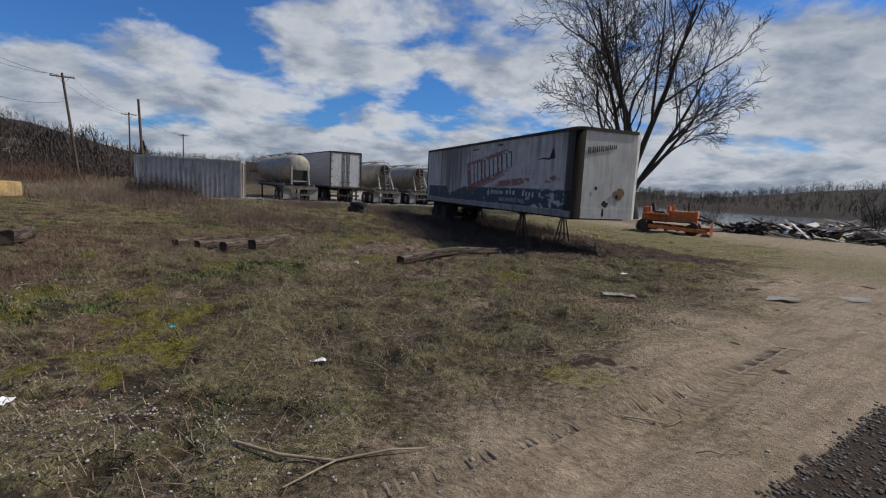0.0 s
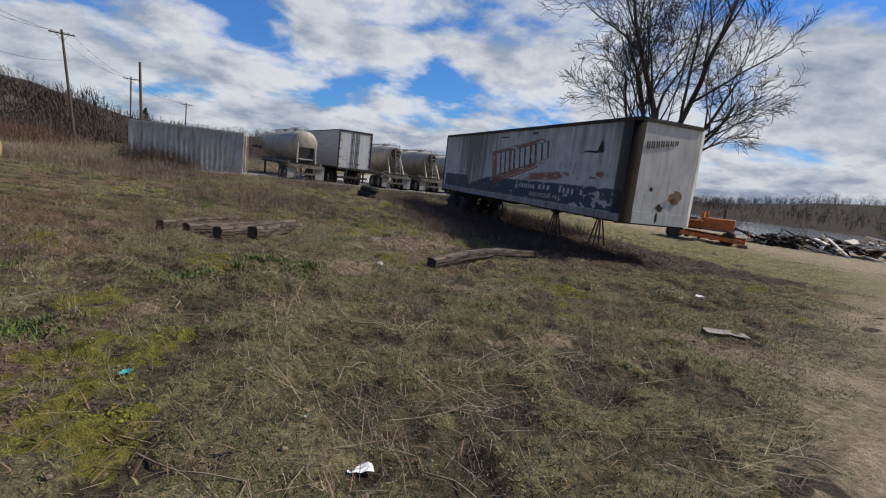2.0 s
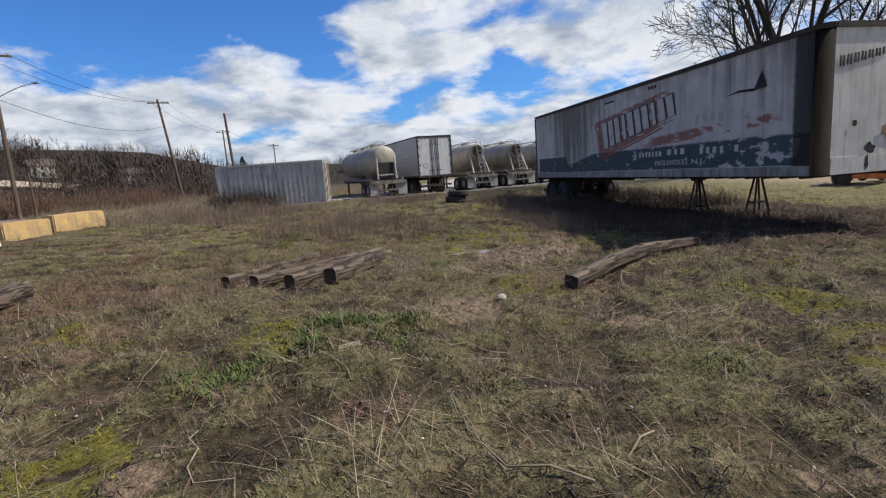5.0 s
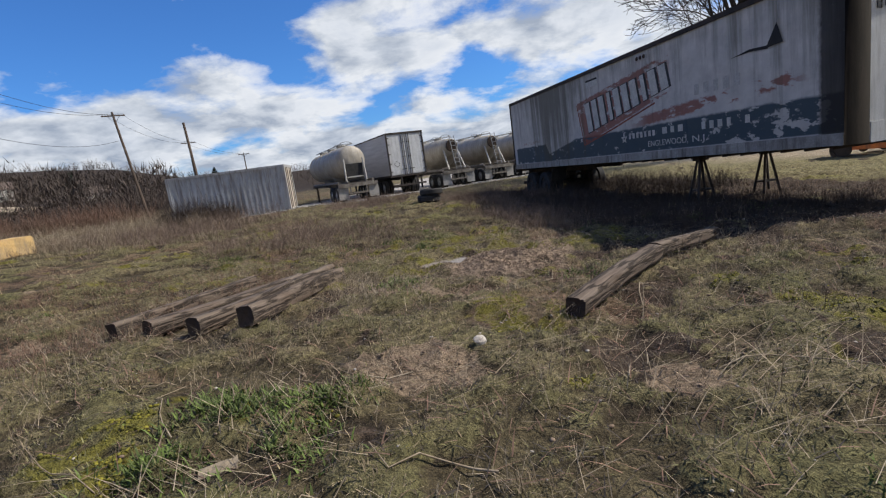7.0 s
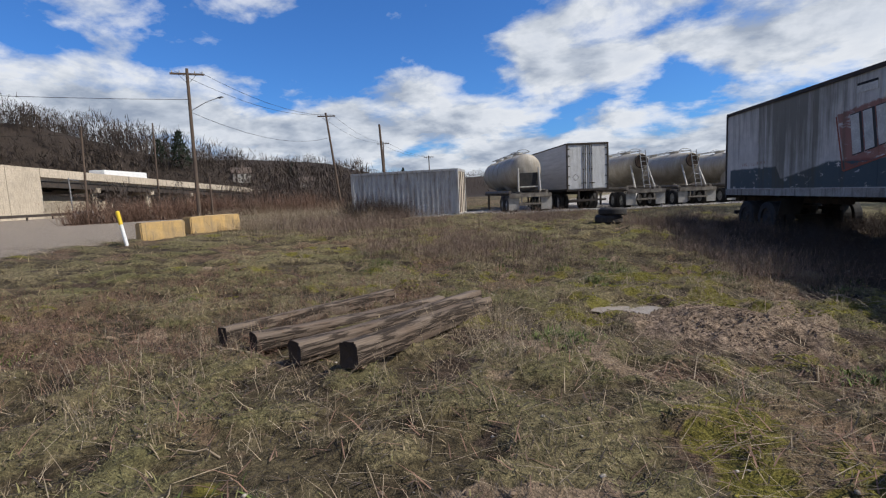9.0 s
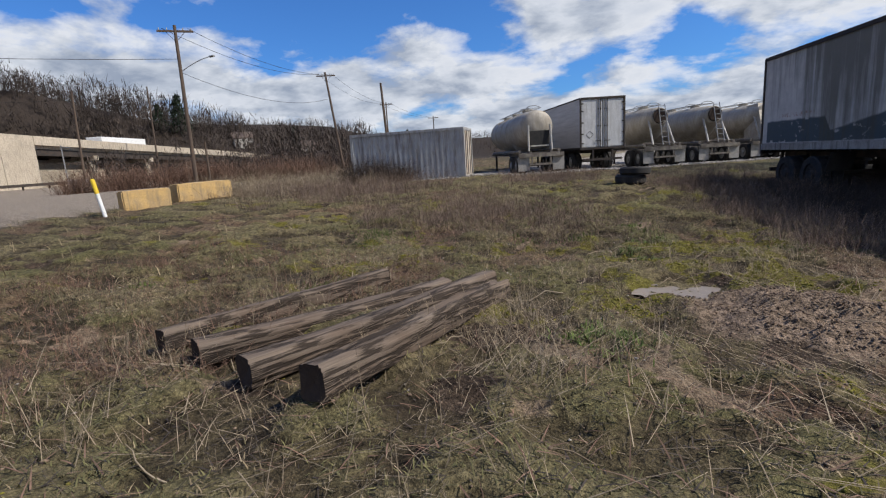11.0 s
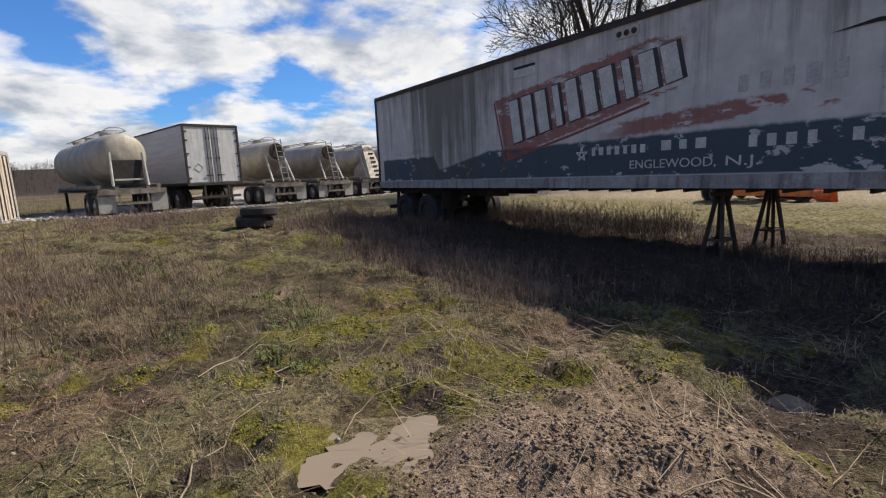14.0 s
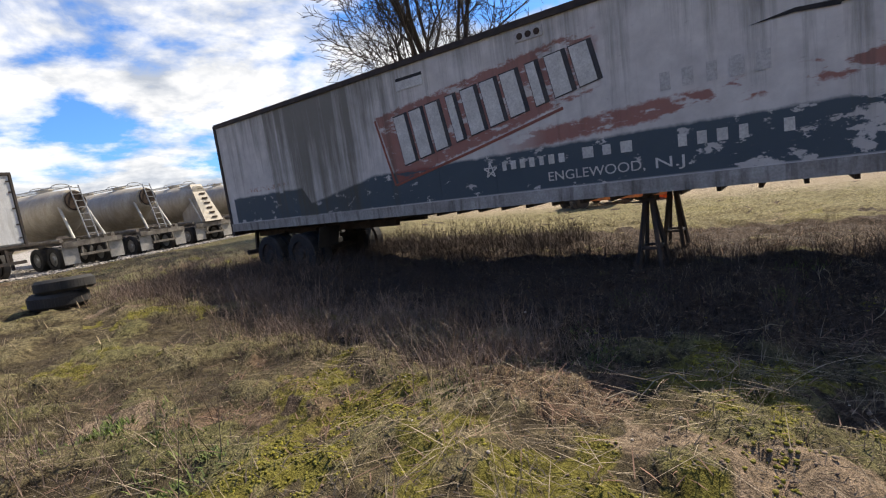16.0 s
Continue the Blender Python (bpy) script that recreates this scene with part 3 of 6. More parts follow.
    # gravel yard under the parked trailers
    gv = math_(nt, "ADD", lin(-0.69, 0.72, -31.6), math_(nt, "MULTIPLY", math_(nt, "SUBTRACT", n_a, 0.5), 2.0))
    gv = math_(nt, "MULTIPLY", ramp(nt, gv, [(0.0, 0.0), (0.6, 1.0)]), math_(nt, "LESS_THAN", math_(nt, "ADD", math_(nt, "MULTIPLY", x, x), math_(nt, "MULTIPLY", y, y)), 12000))
    gv = math_(nt, "MULTIPLY", gv, ramp(nt, math_(nt, "MULTIPLY", math_(nt, "ADD", x, 20), 0.1), [(0.3, 0.0), (0.5, 1.0)]))
    col = mix(nt, gv, col, mix(nt, n_c, (0.27, 0.25, 0.225), (0.40, 0.37, 0.335)))
    # mud, and the trailer's shade painted in the same dark brown
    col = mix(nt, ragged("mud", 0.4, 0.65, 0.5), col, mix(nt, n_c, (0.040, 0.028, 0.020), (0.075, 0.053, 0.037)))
    # worn yard west of the blocks
    yd = math_(nt, "ADD", lin(-0.93, -0.36, -12.6), math_(nt, "MULTIPLY", math_(nt, "SUBTRACT", n_a, 0.5), 2.5))
    yd2 = math_(nt, "ADD", lin(-0.573, -0.819, 6.2), math_(nt, "MULTIPLY", math_(nt, "SUBTRACT", n_a, 0.5), 4.0))
    yd = math_(nt, "MULTIPLY", ramp(nt, yd, [(0.0, 0.0), (1.0, 1.0)]), ramp(nt, yd2, [(0.0, 0.0), (1.0, 1.0)]))
    col = mix(nt, yd, col, mix(nt, n_b, (0.20, 0.165, 0.13), (0.27, 0.225, 0.18)))
    # far woodland floor
    far = ramp(nt, math_(nt, "MULTIPLY", math_(nt, "ADD", math_(nt, "MULTIPLY", x, x), math_(nt, "MULTIPLY", y, y)), 1 / 40000), [(0.22, 0.0), (0.45, 1.0)])
    col = mix(nt, far, col, mix(nt, noise_(nt, co, 0.05, 6, 0.7), (0.022, 0.017, 0.014), (0.05, 0.037, 0.028)))
    calm = math_(nt, "MULTIPLY", r.outputs[0], 0.65)
    speck = mix(nt, 1.0, ramp(nt, n_c, [(0.33, 0.38), (0.67, 1.5)]), ramp(nt, n_d, [(0.33, 0.5), (0.67, 1.45)]), "MULTIPLY")
    col = mix(nt, 1.0, col, mix(nt, calm, speck, (0.95, 0.95, 0.95)), "MULTIPLY")
    link(nt, col, b.inputs["Base Color"])
    b.inputs["Roughness"].default_value, b.inputs["Specular IOR Level"].default_value = 0.95, 0.15
    bp = nt.nodes.new("ShaderNodeBump")
    bp.inputs["Strength"].default_value, bp.inputs["Distance"].default_value = 1.0, 0.07
    link(nt, math_(nt, "ADD", math_(nt, "MULTIPLY", n_c, 0.7), math_(nt, "MULTIPLY", n_d, 0.3)), bp.inputs["Height"])
    link(nt, bp.outputs[0], b.inputs["Normal"])
    return m


M["ground"] = ground_mat()


def raw_mesh(name, verts, faces, material, smooth=False):
    """A mesh from arrays: verts (n, 3) and faces (m, k), k corners each."""
    me = bpy.data.meshes.new(name)
    verts, faces = np.asarray(verts, np.float32), np.asarray(faces, np.int32)
    k = faces.shape[1]
    me.vertices.add(len(verts)), me.loops.add(faces.size), me.polygons.add(len(faces))
    me.vertices.foreach_set("co", verts.ravel())
    me.loops.foreach_set("vertex_index", faces.ravel())
    me.polygons.foreach_set("loop_start", np.arange(0, faces.size, k, dtype=np.int32))
    if smooth:
        me.polygons.foreach_set("use_smooth", np.ones(len(faces), bool))
    me.materials.append(material)
    me.update(calc_edges=True)
    me.validate()
    return me


def axis(lo, hi, step, reach):
    core = np.arange(lo, hi, step)
    g = step * np.cumsum(1.11 ** np.arange(1, 120))
    g = g[g < reach]
    return np.concatenate([(lo - g)[::-1], core, core[-1] + g])


gx, gy = np.meshgrid(axis(-12, 8, 0.08, 2600), axis(0.3, 26, 0.08, 2600))
gzv = height(gx, gy)
nx, ny = gx.shape[1], gx.shape[0]
idx = np.arange(nx * ny).reshape(ny, nx)
quads = np.stack([idx[:-1, :-1], idx[:-1, 1:], idx[1:, 1:], idx[1:, :-1]], -1).reshape(-1, 4)
ground = new("ground", raw_mesh("ground", np.stack([gx, gy, gzv], -1).reshape(-1, 3), quads, M["ground"], True))
# the mud layer also carries the trailer's painted shade
for nm, rule in (("moss", moss_at), ("mud", mud_shade_at), ("bare", bare_at), ("red", red_at), ("tuft", tuft_at)):
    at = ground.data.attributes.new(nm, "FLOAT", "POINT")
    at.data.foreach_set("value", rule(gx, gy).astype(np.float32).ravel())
tagged(ground, "rough waste ground of dead grass, moss and bare dirt", "ground", kind="structure")

rv = new("water", raw_mesh("water", [(-10, 20, -2.4), (500, -300, -2.4), (700, 300, -2.4), (-10, 420, -2.4)], [(0, 1, 2, 3)], M["river"]))
tagged(rv, "grey river water beyond the bank", "river", kind="structure")


# ---- mesh helpers ----
def box(bm, c, s, turn=None):
    """A box of size s about c, turned by a matrix about its centre."""
    m = Matrix.Translation(c) @ (turn.to_4x4() if turn else Matrix()) @ Matrix.Diagonal((*s, 1))
    return bmesh.ops.create_cube(bm, size=1, matrix=m)["verts"]


def rod(bm, a, b, r0, r1=None, n=10):
    a, b = Vector(a), Vector(b)
    d = b - a
    m = Matrix.Translation((a + b) / 2) @ d.to_track_quat("Z", "Y").to_matrix().to_4x4()
    bmesh.ops.create_cone(bm, cap_ends=True, segments=n, radius1=r0, radius2=r0 if r1 is None else r1, depth=d.length, matrix=m)


def beam(bm, a, b, w, h):
    """A square bar from a to b."""
    a, b = Vector(a), Vector(b)
    d = b - a
    q = d.to_track_quat("X", "Z").to_matrix()
    box(bm, (a + b) / 2, (d.length, w, h), q)


def lathe(bm, rings, n=24):
    """A round body along x from (x, y, z, radius) rings, capped."""
    loops = []
    for x, y, z, r in rings:
        loops.append([bm.verts.new((x, y + r * math.cos(2 * math.pi * i / n), z + r * math.sin(2 * math.pi * i / n))) for i in range(n)])
    for p, q in zip(loops, loops[1:]):
        for i in range(n):
            f = bm.faces.new((p[i], q[i], q[(i + 1) % n], p[(i + 1) % n]))
            f.smooth = True
    bm.faces.new(loops[0]), bm.faces.new(loops[-1][::-1])


def part(name, bm, material, parent, label="", bevel=0.0):
    if bevel:
        bmesh.ops.bevel(bm, geom=[e for e in bm.edges], offset=bevel, segments=1, affect="EDGES")
    bmesh.ops.recalc_face_normals(bm, faces=bm.faces)
    me = bpy.data.meshes.new(name)
    bm.to_mesh(me)
    bm.free()
    me.materials.append(material)
    ob = new(name, me)
    ob.parent = parent
    if label:
        ob["label"] = label
    return ob


def one(name, bm, material, m, label, category, group="", kind="", bevel=0.0):
    """A thing of a single mesh, at the pose m."""
    ob = part(name, bm, material, None, "", bevel)
    ob.matrix_world = m
    return tagged(ob, label, category, group, kind)


def thing(name, m, label, category, group=""):
    ob = new(name)
    ob.matrix_world = m
    return tagged(ob, label, category, group)


def B():
    return bmesh.new()


# ---- the old box trailer ----
def wheel(parent, x, y, z, r=0.5, w=0.27, side=-1, rim="rust"):
    bm = B()
    n = 28
    prof = [(-w / 2, r * 0.62), (-w / 2, r * 0.92), (-w * 0.38, r), (w * 0.38, r), (w / 2, r * 0.92), (w / 2, r * 0.62)]
    loops = [[bm.verts.new((x + rr * math.cos(2 * math.pi * i / n), y + o, z + rr * math.sin(2 * math.pi * i / n))) for i in range(n)] for o, rr in prof]
    for p, q in zip(loops, loops[1:] + loops[:1]):
        for i in range(n):
            bm.faces.new((p[i], q[i], q[(i + 1) % n], p[(i + 1) % n]))
    tyre = part("tyre", bm, M["black"], parent)
    bm = B()
    rod(bm, (x, y - w * 0.32, z), (x, y + w * 0.32, z), r * 0.61, n=24)
    rod(bm, (x, y + side * w * 0.3, z), (x, y + side * w * 0.55, z), r * 0.28, r * 0.22, 16)
    for k in range(8):
        a = k * math.pi / 4
        px, pz = x + r * 0.42 * math.cos(a), z + r * 0.42 * math.sin(a)
        rod(bm, (px, y + side * w * 0.3, pz), (px, y + side * w * 0.4, pz), 0.02, n=6)
    part("rim", bm, M[rim], tyre, "dusty steel rim")


L, W, H0, H1 = 14.16, 2.44, 1.18, 3.93
old = thing("box_trailer", pose(-1.07, 28.15, -0.42, 0, 0, -69.02), "derelict white box trailer with faded blue and red livery", "trailer")
RC = 0.22
nose = [(L - RC + RC * math.sin(a), RC - RC * math.cos(a)) for a in [math.pi / 2 * k / 8 for k in range(9)]]
# side skin in riveted sheets, each slightly out of true
cols, r3 = 12, random.Random(4)
for k in range(cols):
    x0, x1 = (L - RC) * k / cols, (L - RC) * (k + 1) / cols
    bm = B()
    box(bm, ((x0 + x1) / 2, 0.012 + r3.uniform(-0.0015, 0.0015), (H0 + H1) / 2), (x1 - x0 - 0.002, 0.024, H1 - H0))
    part("side_panel", bm, M["side"], old, "peeling white side panel with faded paint")
bm = B()
box(bm, ((L - RC) / 2, W - 0.012, (H0 + H1) / 2), (L - RC, 0.024, H1 - H0))
part("side_panel", bm, M["frontwhite"], old)
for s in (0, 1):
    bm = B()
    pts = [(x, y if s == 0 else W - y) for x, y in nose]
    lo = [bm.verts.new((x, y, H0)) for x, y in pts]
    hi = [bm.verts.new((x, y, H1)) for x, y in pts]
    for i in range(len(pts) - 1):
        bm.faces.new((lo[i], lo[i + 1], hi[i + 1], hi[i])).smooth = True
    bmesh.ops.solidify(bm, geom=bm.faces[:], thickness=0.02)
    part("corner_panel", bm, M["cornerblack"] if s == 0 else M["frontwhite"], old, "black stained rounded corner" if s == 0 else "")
bm = B()
box(bm, (L - 0.012, W / 2, (H0 + 0.32 + H1) / 2), (0.024, W - 2 * RC, H1 - H0 - 0.32))
part("front_panel", bm, M["frontwhite"], old, "chalky white nose panel with rust holes")
bm = B()
box(bm, (L + 0.004, W / 2, H0 + 0.16), (0.03, W - 2 * RC, 0.316), None)
part("front_sill", bm, M["frontwhite"], old)
bm = B()
box(bm, (L / 2 - 0.06, W / 2, H1 - 0.01), (L - 0.16, W - 0.1, 0.03))
part("roof", bm, M["alu"], old)
bm = B()
box(bm, (L / 2 - 0.06, W / 2, H0 + 0.06), (L - 0.16, W - 0.08, 0.1))
part("floor", bm, M["rust"], old)
# rails, posts and rear frame
bm = B()
beam(bm, (0, -0.015, H1), (L - RC, -0.015, H1), 0.05, 0.1)
for i in range(len(nose) - 1):
    (xa, ya), (xb, yb) = nose[i], nose[i + 1]
    beam(bm, (xa + 0.004, ya - 0.012, H1), (xb + 0.004, yb - 0.012, H1), 0.05, 0.1)
beam(bm, (L + 0.01, RC, H1), (L + 0.01, W - RC, H1), 0.05, 0.1)
part("top_rail", bm, M["rust"], old, "dark rusty roof rail")
bm = B()
beam(bm, (0, -0.012, H0 + 0.1), (L - RC, -0.012, H0 + 0.1), 0.03, 0.2)
for k in range(94):
    x = 0.08 + k * 0.145
    rod(bm, (x, -0.02, H0 + 0.15), (x, -0.036, H0 + 0.15), 0.013, 0.008, 6)
part("bottom_rail", bm, mat("streaked_rail", (0.40, 0.39, 0.36), (0.25, 0.235, 0.21), 0.7, 0, 2, 30, 0.1, grime=(0.06, 0.05, 0.04)), old, "riveted grey sill rail")
bm = B()
for y in (0.03, W - 0.03):
    beam(bm, (-0.02, y, H0 - 0.12), (-0.02, y, H1 + 0.03), 0.1, 0.1)
for z in (H0 - 0.05, H1 - 0.02):
    beam(bm, (-0.02, 0.05, z), (-0.02, W - 0.05, z), 0.1, 0.13)
part("rear_frame", bm, M["rust"], old, "dark steel door frame")
for s in (0, 1):
    bm = B()
    box(bm, (0.02, W * (0.25 + 0.5 * s), (H0 + H1) / 2), (0.04, W / 2 - 0.1, H1 - H0 - 0.16))
    part("rear_door", bm, M["frontwhite"], old)
# panel seams
for k in range(1, cols):
    bm = B()
    x = (L - RC) * k / cols
    box(bm, (x, 0.0, (H0 + H1) / 2 + 0.08), (0.03, 0.008, H1 - H0 - 0.3))
    part("seam_strip", bm, M["side"], old)
# frame, cross members, axles
bm = B()
for y in (W / 2 - 0.5, W / 2 + 0.5):
    beam(bm, (0.1, y, H0 - 0.12), (5.2, y, H0 - 0.12), 0.12, 0.24)
part("chassis", bm, M["rust"], old)
for k in range(30):
    bm = B()
    beam(bm, (0.3 + k * 0.46, 0.12, H0 - 0.03), (0.3 + k * 0.46, W - 0.12, H0 - 0.03), 0.05, 0.08)
    part("cross_member", bm, M["rust"], old)
bm = B()
for x in (1.35, 2.6):
    rod(bm, (x, 0.2, 0.5), (x, W - 0.2, 0.5), 0.07)
    for y in (0.62, W - 0.62):
        beam(bm, (x - 0.5, y, 0.72), (x + 0.5, y, 0.72), 0.1, 0.1)
        beam(bm, (x, y, 0.5), (x, y, 1.05), 0.12, 0.12)
part("axle", bm, M["rust"], old)
for x in (1.35, 2.6):
    for y, sd in ((0.16, -1), (0.46, -1), (W - 0.46, 1), (W - 0.16, 1)):
        wheel(old, x, y, 0.49, 0.5, 0.27, sd, "rust")
bm = B()
beam(bm, (-0.02, 0.3, 0.55), (-0.02, W - 0.3, 0.55), 0.1, 0.12)
for y in (0.6, W - 0.6):
    beam(bm, (-0.02, y, 0.55), (0.1, y, H0 - 0.05), 0.08, 0.08)
part("bumper", bm, M["rust"], old)
bm = B()
box(bm, (3.45, 0.25, 0.86), (0.02, 0.6, 0.5), Matrix.Rotation(0.35, 3, "Y"))
part("mud_flap", bm, M["black"], old)
# damage: torn flap, roof-edge hatch, vent lights, nose holes
bm = B()
vs = [bm.verts.new(p) for p in ((11.75, -0.012, H0 + 1.86), (12.2, -0.014, H0 + 1.93), (12.62, -0.014, H0 + 1.9), (12.6, -0.014, H0 + 1.84), (12.2, -0.014, H0 + 1.88))]
bm.faces.new(vs)
vs = [bm.verts.new(p) for p in ((12.55, -0.012, H0 + 1.86), (12.92, -0.03, H0 + 1.88), (12.78, -0.012, H0 + 2.25))]
bm.faces.new(vs)
part("torn_skin", bm, M["black"], old, "black gash torn in the side")
bm = B()
box(bm, (6.58, -0.006, H0 + 2.38), (0.62, 0.016, 0.16))
part("patch", bm, M["letter"], old, "pale patch plate")
bm = B()
box(bm, (6.58, -0.006, H0 + 2.49), (0.6, 0.018, 0.05))
part("hatch_gap", bm, M["black"], old)
bm = B()
box(bm, (8.97, -0.008, H0 + 2.56), (0.46, 0.02, 0.15))
lamp_plate = part("lamp_plate", bm, M["ghost"], old, "weathered plate with three round marker lamps")
bm = B()
for k in range(3):
    rod(bm, (8.83 + 0.14 * k, -0.018, H0 + 2.56), (8.83 + 0.14 * k, -0.034, H0 + 2.56), 0.05, 0.045, 14)
part("marker_lamp", bm, M["logend"], lamp_plate)


def blot(cx, cz, rx, rz, seed, on_nose=True):
    bm = B()
    r = random.Random(seed)
    n = 18
    ring = []
    for i in range(n):
        a, k = 2 * math.pi * i / n, r.uniform(0.65, 1.15)
        ring.append(bm.verts.new((L + 0.022, cx + rx * k * math.cos(a), cz + rz * k * math.sin(a))))
    bm.faces.new(ring)
    return bm


part("rust_hole", blot(0.72, H0 + 0.95, 0.06, 0.07, 1), M["black"], old, "small dark hole")
part("rust_hole", blot(1.1, H0 + 0.47, 0.13, 0.11, 2), M["black"], old, "torn dark hole")
part("rust_hole", blot(1.05, H0 + 0.2, 0.05, 0.17, 3), M["black"], old)
rot = part("rust_patch", blot(1.62, H0 + 0.78, 0.24, 0.2, 5), mat("rust_stain", (0.16, 0.09, 0.05), (0.26, 0.17, 0.1), 0.9, 0, 8, 40, 0.3), old, "brown rusted patch")
part("rust_hole", blot(1.55, H0 + 0.72, 0.07, 0.08, 6), M["black"], old)
# emblem: slanting tall shapes with black shadows, in the emblem's colours
EM = []
for k in range(10):
    f0, f1 = k / 10 + 0.008, (k + 1) / 10 - 0.014
    EM.append((f0, f1))


def emblem_at(f, g):
    """Along the emblem f and up it g, on the side skin."""
    lo = Vector((6.2 + 3.83 * f, 0, H0 + 0.95 + 0.74 * f))
    hi = Vector((6.06 + 3.85 * f, 0, H0 + 1.84 + 0.40 * f))
    return lo.lerp(hi, g)


def emblem_shape(f0, f1, y, grow, kind):
    bm = B()
    w = f1 - f0
    q = [(f0 - grow, -grow * 4), (f1 + grow, -grow * 4), (f1 + grow, 1 + grow * 4), (f0 - grow, 1 + grow * 4)]
    cells = [q]
    for c in cells:
        pts = [emblem_at(f, g) for f, g in c]
        lo = [bm.verts.new((p.x, y, p.z)) for p in pts]
        hi = [bm.verts.new((p.x, y - 0.004, p.z)) for p in pts]
        bm.faces.new(hi)
        for i in range(4):
            bm.faces.new((lo[i], lo[(i + 1) % 4], hi[(i + 1) % 4], hi[i]))
    return bm


for k, (f0, f1) in enumerate(EM):
    kind = (3, 3, 3, 2, 3, 3, 3, 2, 3, 3)[k]
    if kind == 2:
        f0, f1 = f0 + 0.018, f1 - 0.012
    part("emblem_shadow", emblem_shape(f0 + 0.006, f1 + 0.004, -0.004, 0.007, kind), M["letterdark"], old)
    part("emblem_shape", emblem_shape(f0 + 0.002, f1 - 0.008, -0.009, 0, kind), M["letter"], old)
for sgn, (u0, v0, u1, v1) in enumerate(((5.93, 0.6, 5.62, 1.88), (5.95, 0.6, 7.7, 0.98), (7.7, 0.98, 9.4, 1.38))):
    bm = B()
    beam(bm, (u0, -0.004, H0 + v0), (u1, -0.004, H0 + v1), 0.006, 0.045)
    part("emblem_outline", bm, mat("emblem_red", (0.30, 0.085, 0.05), (0.22, 0.09, 0.065), 0.8, 0, 3, 30, 0.05), old, "faded red outline")


def bar_word(x0, x1, z, h, n, material, name, seed, slant=0.1, drop=()):
    """Lettering too worn to copy, as upright bars with gaps."""
    r = random.Random(seed)
    step = (x1 - x0) / n
    for k in range(n):
        if k in drop:
            continue
        bm = B()
        xa = x0 + k * step
        box(bm, (xa + step * 0.4, -0.0065, z + h / 2), (step * r.uniform(0.42, 0.6), 0.006, h * r.uniform(0.9, 1.0)))
        part(name, bm, material, old)


bar_word(8.25, 9.4, H0 + 0.585, 0.15, 7, M["letter"], "letter_bar", 1)
bar_word(9.6, 10.42, H0 + 0.6, 0.16, 3, M["letter"], "letter_bar", 2)
bar_word(10.65, 12.25, H0 + 0.57, 0.17, 7, M["letter"], "letter_bar", 3, drop=(0, 5))
bar_word(10.7, 12.05, H0 + 1.32, 0.25, 5, M["ghost"], "ghost_letter", 4)
bm = B()
for k in range(5):
    a0 = math.pi / 2 + k * 4 * math.pi / 5
    a1 = a0 + 4 * math.pi / 5
    beam(bm, (8.05 + 0.13 * math.cos(a0), -0.006 - 0.0006 * k, H0 + 0.62 + 0.13 * math.sin(a0)), (8.05 + 0.13 * math.cos(a1), -0.006 - 0.0006 * k, H0 + 0.62 + 0.13 * math.sin(a1)), 0.004, 0.022)
part("star_mark", bm, M["letter"], old)


def lettering(text, size, m, material, parent, name, width=0.0):
    cu = bpy.data.curves.new(name, "FONT")
    cu.body, cu.size, cu.extrude = text, size, 0.002
    tmp = new(name, cu)
    bpy.context.view_layer.update()
    me = bpy.data.meshes.new_from_object(tmp.evaluated_get(bpy.context.evaluated_depsgraph_get()))
    bpy.data.objects.remove(tmp)
    xs = [v.co.x for v in me.vertices]
    if width:
        k = width / (max(xs) - min(xs))
        for v in me.vertices:
            v.co.x *= k
    me.materials.clear(), me.materials.append(material)
    ob = new(name, me)
    ob.parent = parent
    ob.matrix_local = m
    return ob


lettering("ENGLEWOOD,", 0.2, pose(9.05, -0.008, H0 + 0.33, 90, 0, 0), M["letter"], old, "lettering", 1.42)
lettering("N.J.", 0.2, pose(10.6, -0.008, H0 + 0.33, 90, 0, 0), M["letter"], old, "lettering", 0.44)
# nose lettering
for k in range(7):
    bm = B()
    y0 = 0.34 + k * 0.16
    for dy, w in ((0.0, 0.035), (0.07, 0.03)):
        box(bm, (L + 0.014, W - y0 - dy, H0 + 2.1 + 0.055 * k / 2), (0.01, w, 0.2 - 0.012 * k))
    ob = part("letter_bar", bm, M["letterdark"], old)
    for v in ob.data.vertices:
        v.co.y = W - v.co.y


# ---- stands under the nose ----
def jack_stand(x, y, h, rz):
    g = gz(x, y)
    t = thing("jack_stand", pose(x, y, g, 0, 0, rz), "rusty steel trestle stand on the weeds under the trailer", "stand", "stands under the trailer")
    for sx in (-1, 1):
        for sy in (-1, 1):
            bm = B()
            beam(bm, (sx * 0.24, sy * 0.16, 0), (sx * 0.05, sy * 0.04, h), 0.05, 0.05)
            part("leg", bm, M["rust"], t)
    for z in (0.3,):
        bm = B()
        for a, b_ in (((-0.18, -0.12), (0.18, -0.12)), ((-0.18, 0.12), (0.18, 0.12)), ((-0.18, -0.12), (-0.18, 0.12)), ((0.18, -0.12), (0.18, 0.12))):
            beam(bm, (*a, h * z), (*b_, h * z), 0.04, 0.04)
        part("brace", bm, M["rust"], t)
    bm = B()
    box(bm, (0, 0, h), (0.26, 0.22, 0.06))
    part("head_plate", bm, M["rust"], t)


jack_stand(3.0, 18.55, 0.76 - gz(3.0, 18.55) - 0.1, 20)
jack_stand(4.75, 19.25, 0.76 - gz(4.75, 19.25) - 0.1, 20)


# ---- parked trailers in the yard ----
AXIS = math.degrees(math.atan2(0.84, -0.54))


def yard(x, y):
    return pose(x, y, gz(x, y) , 0, 0, AXIS)


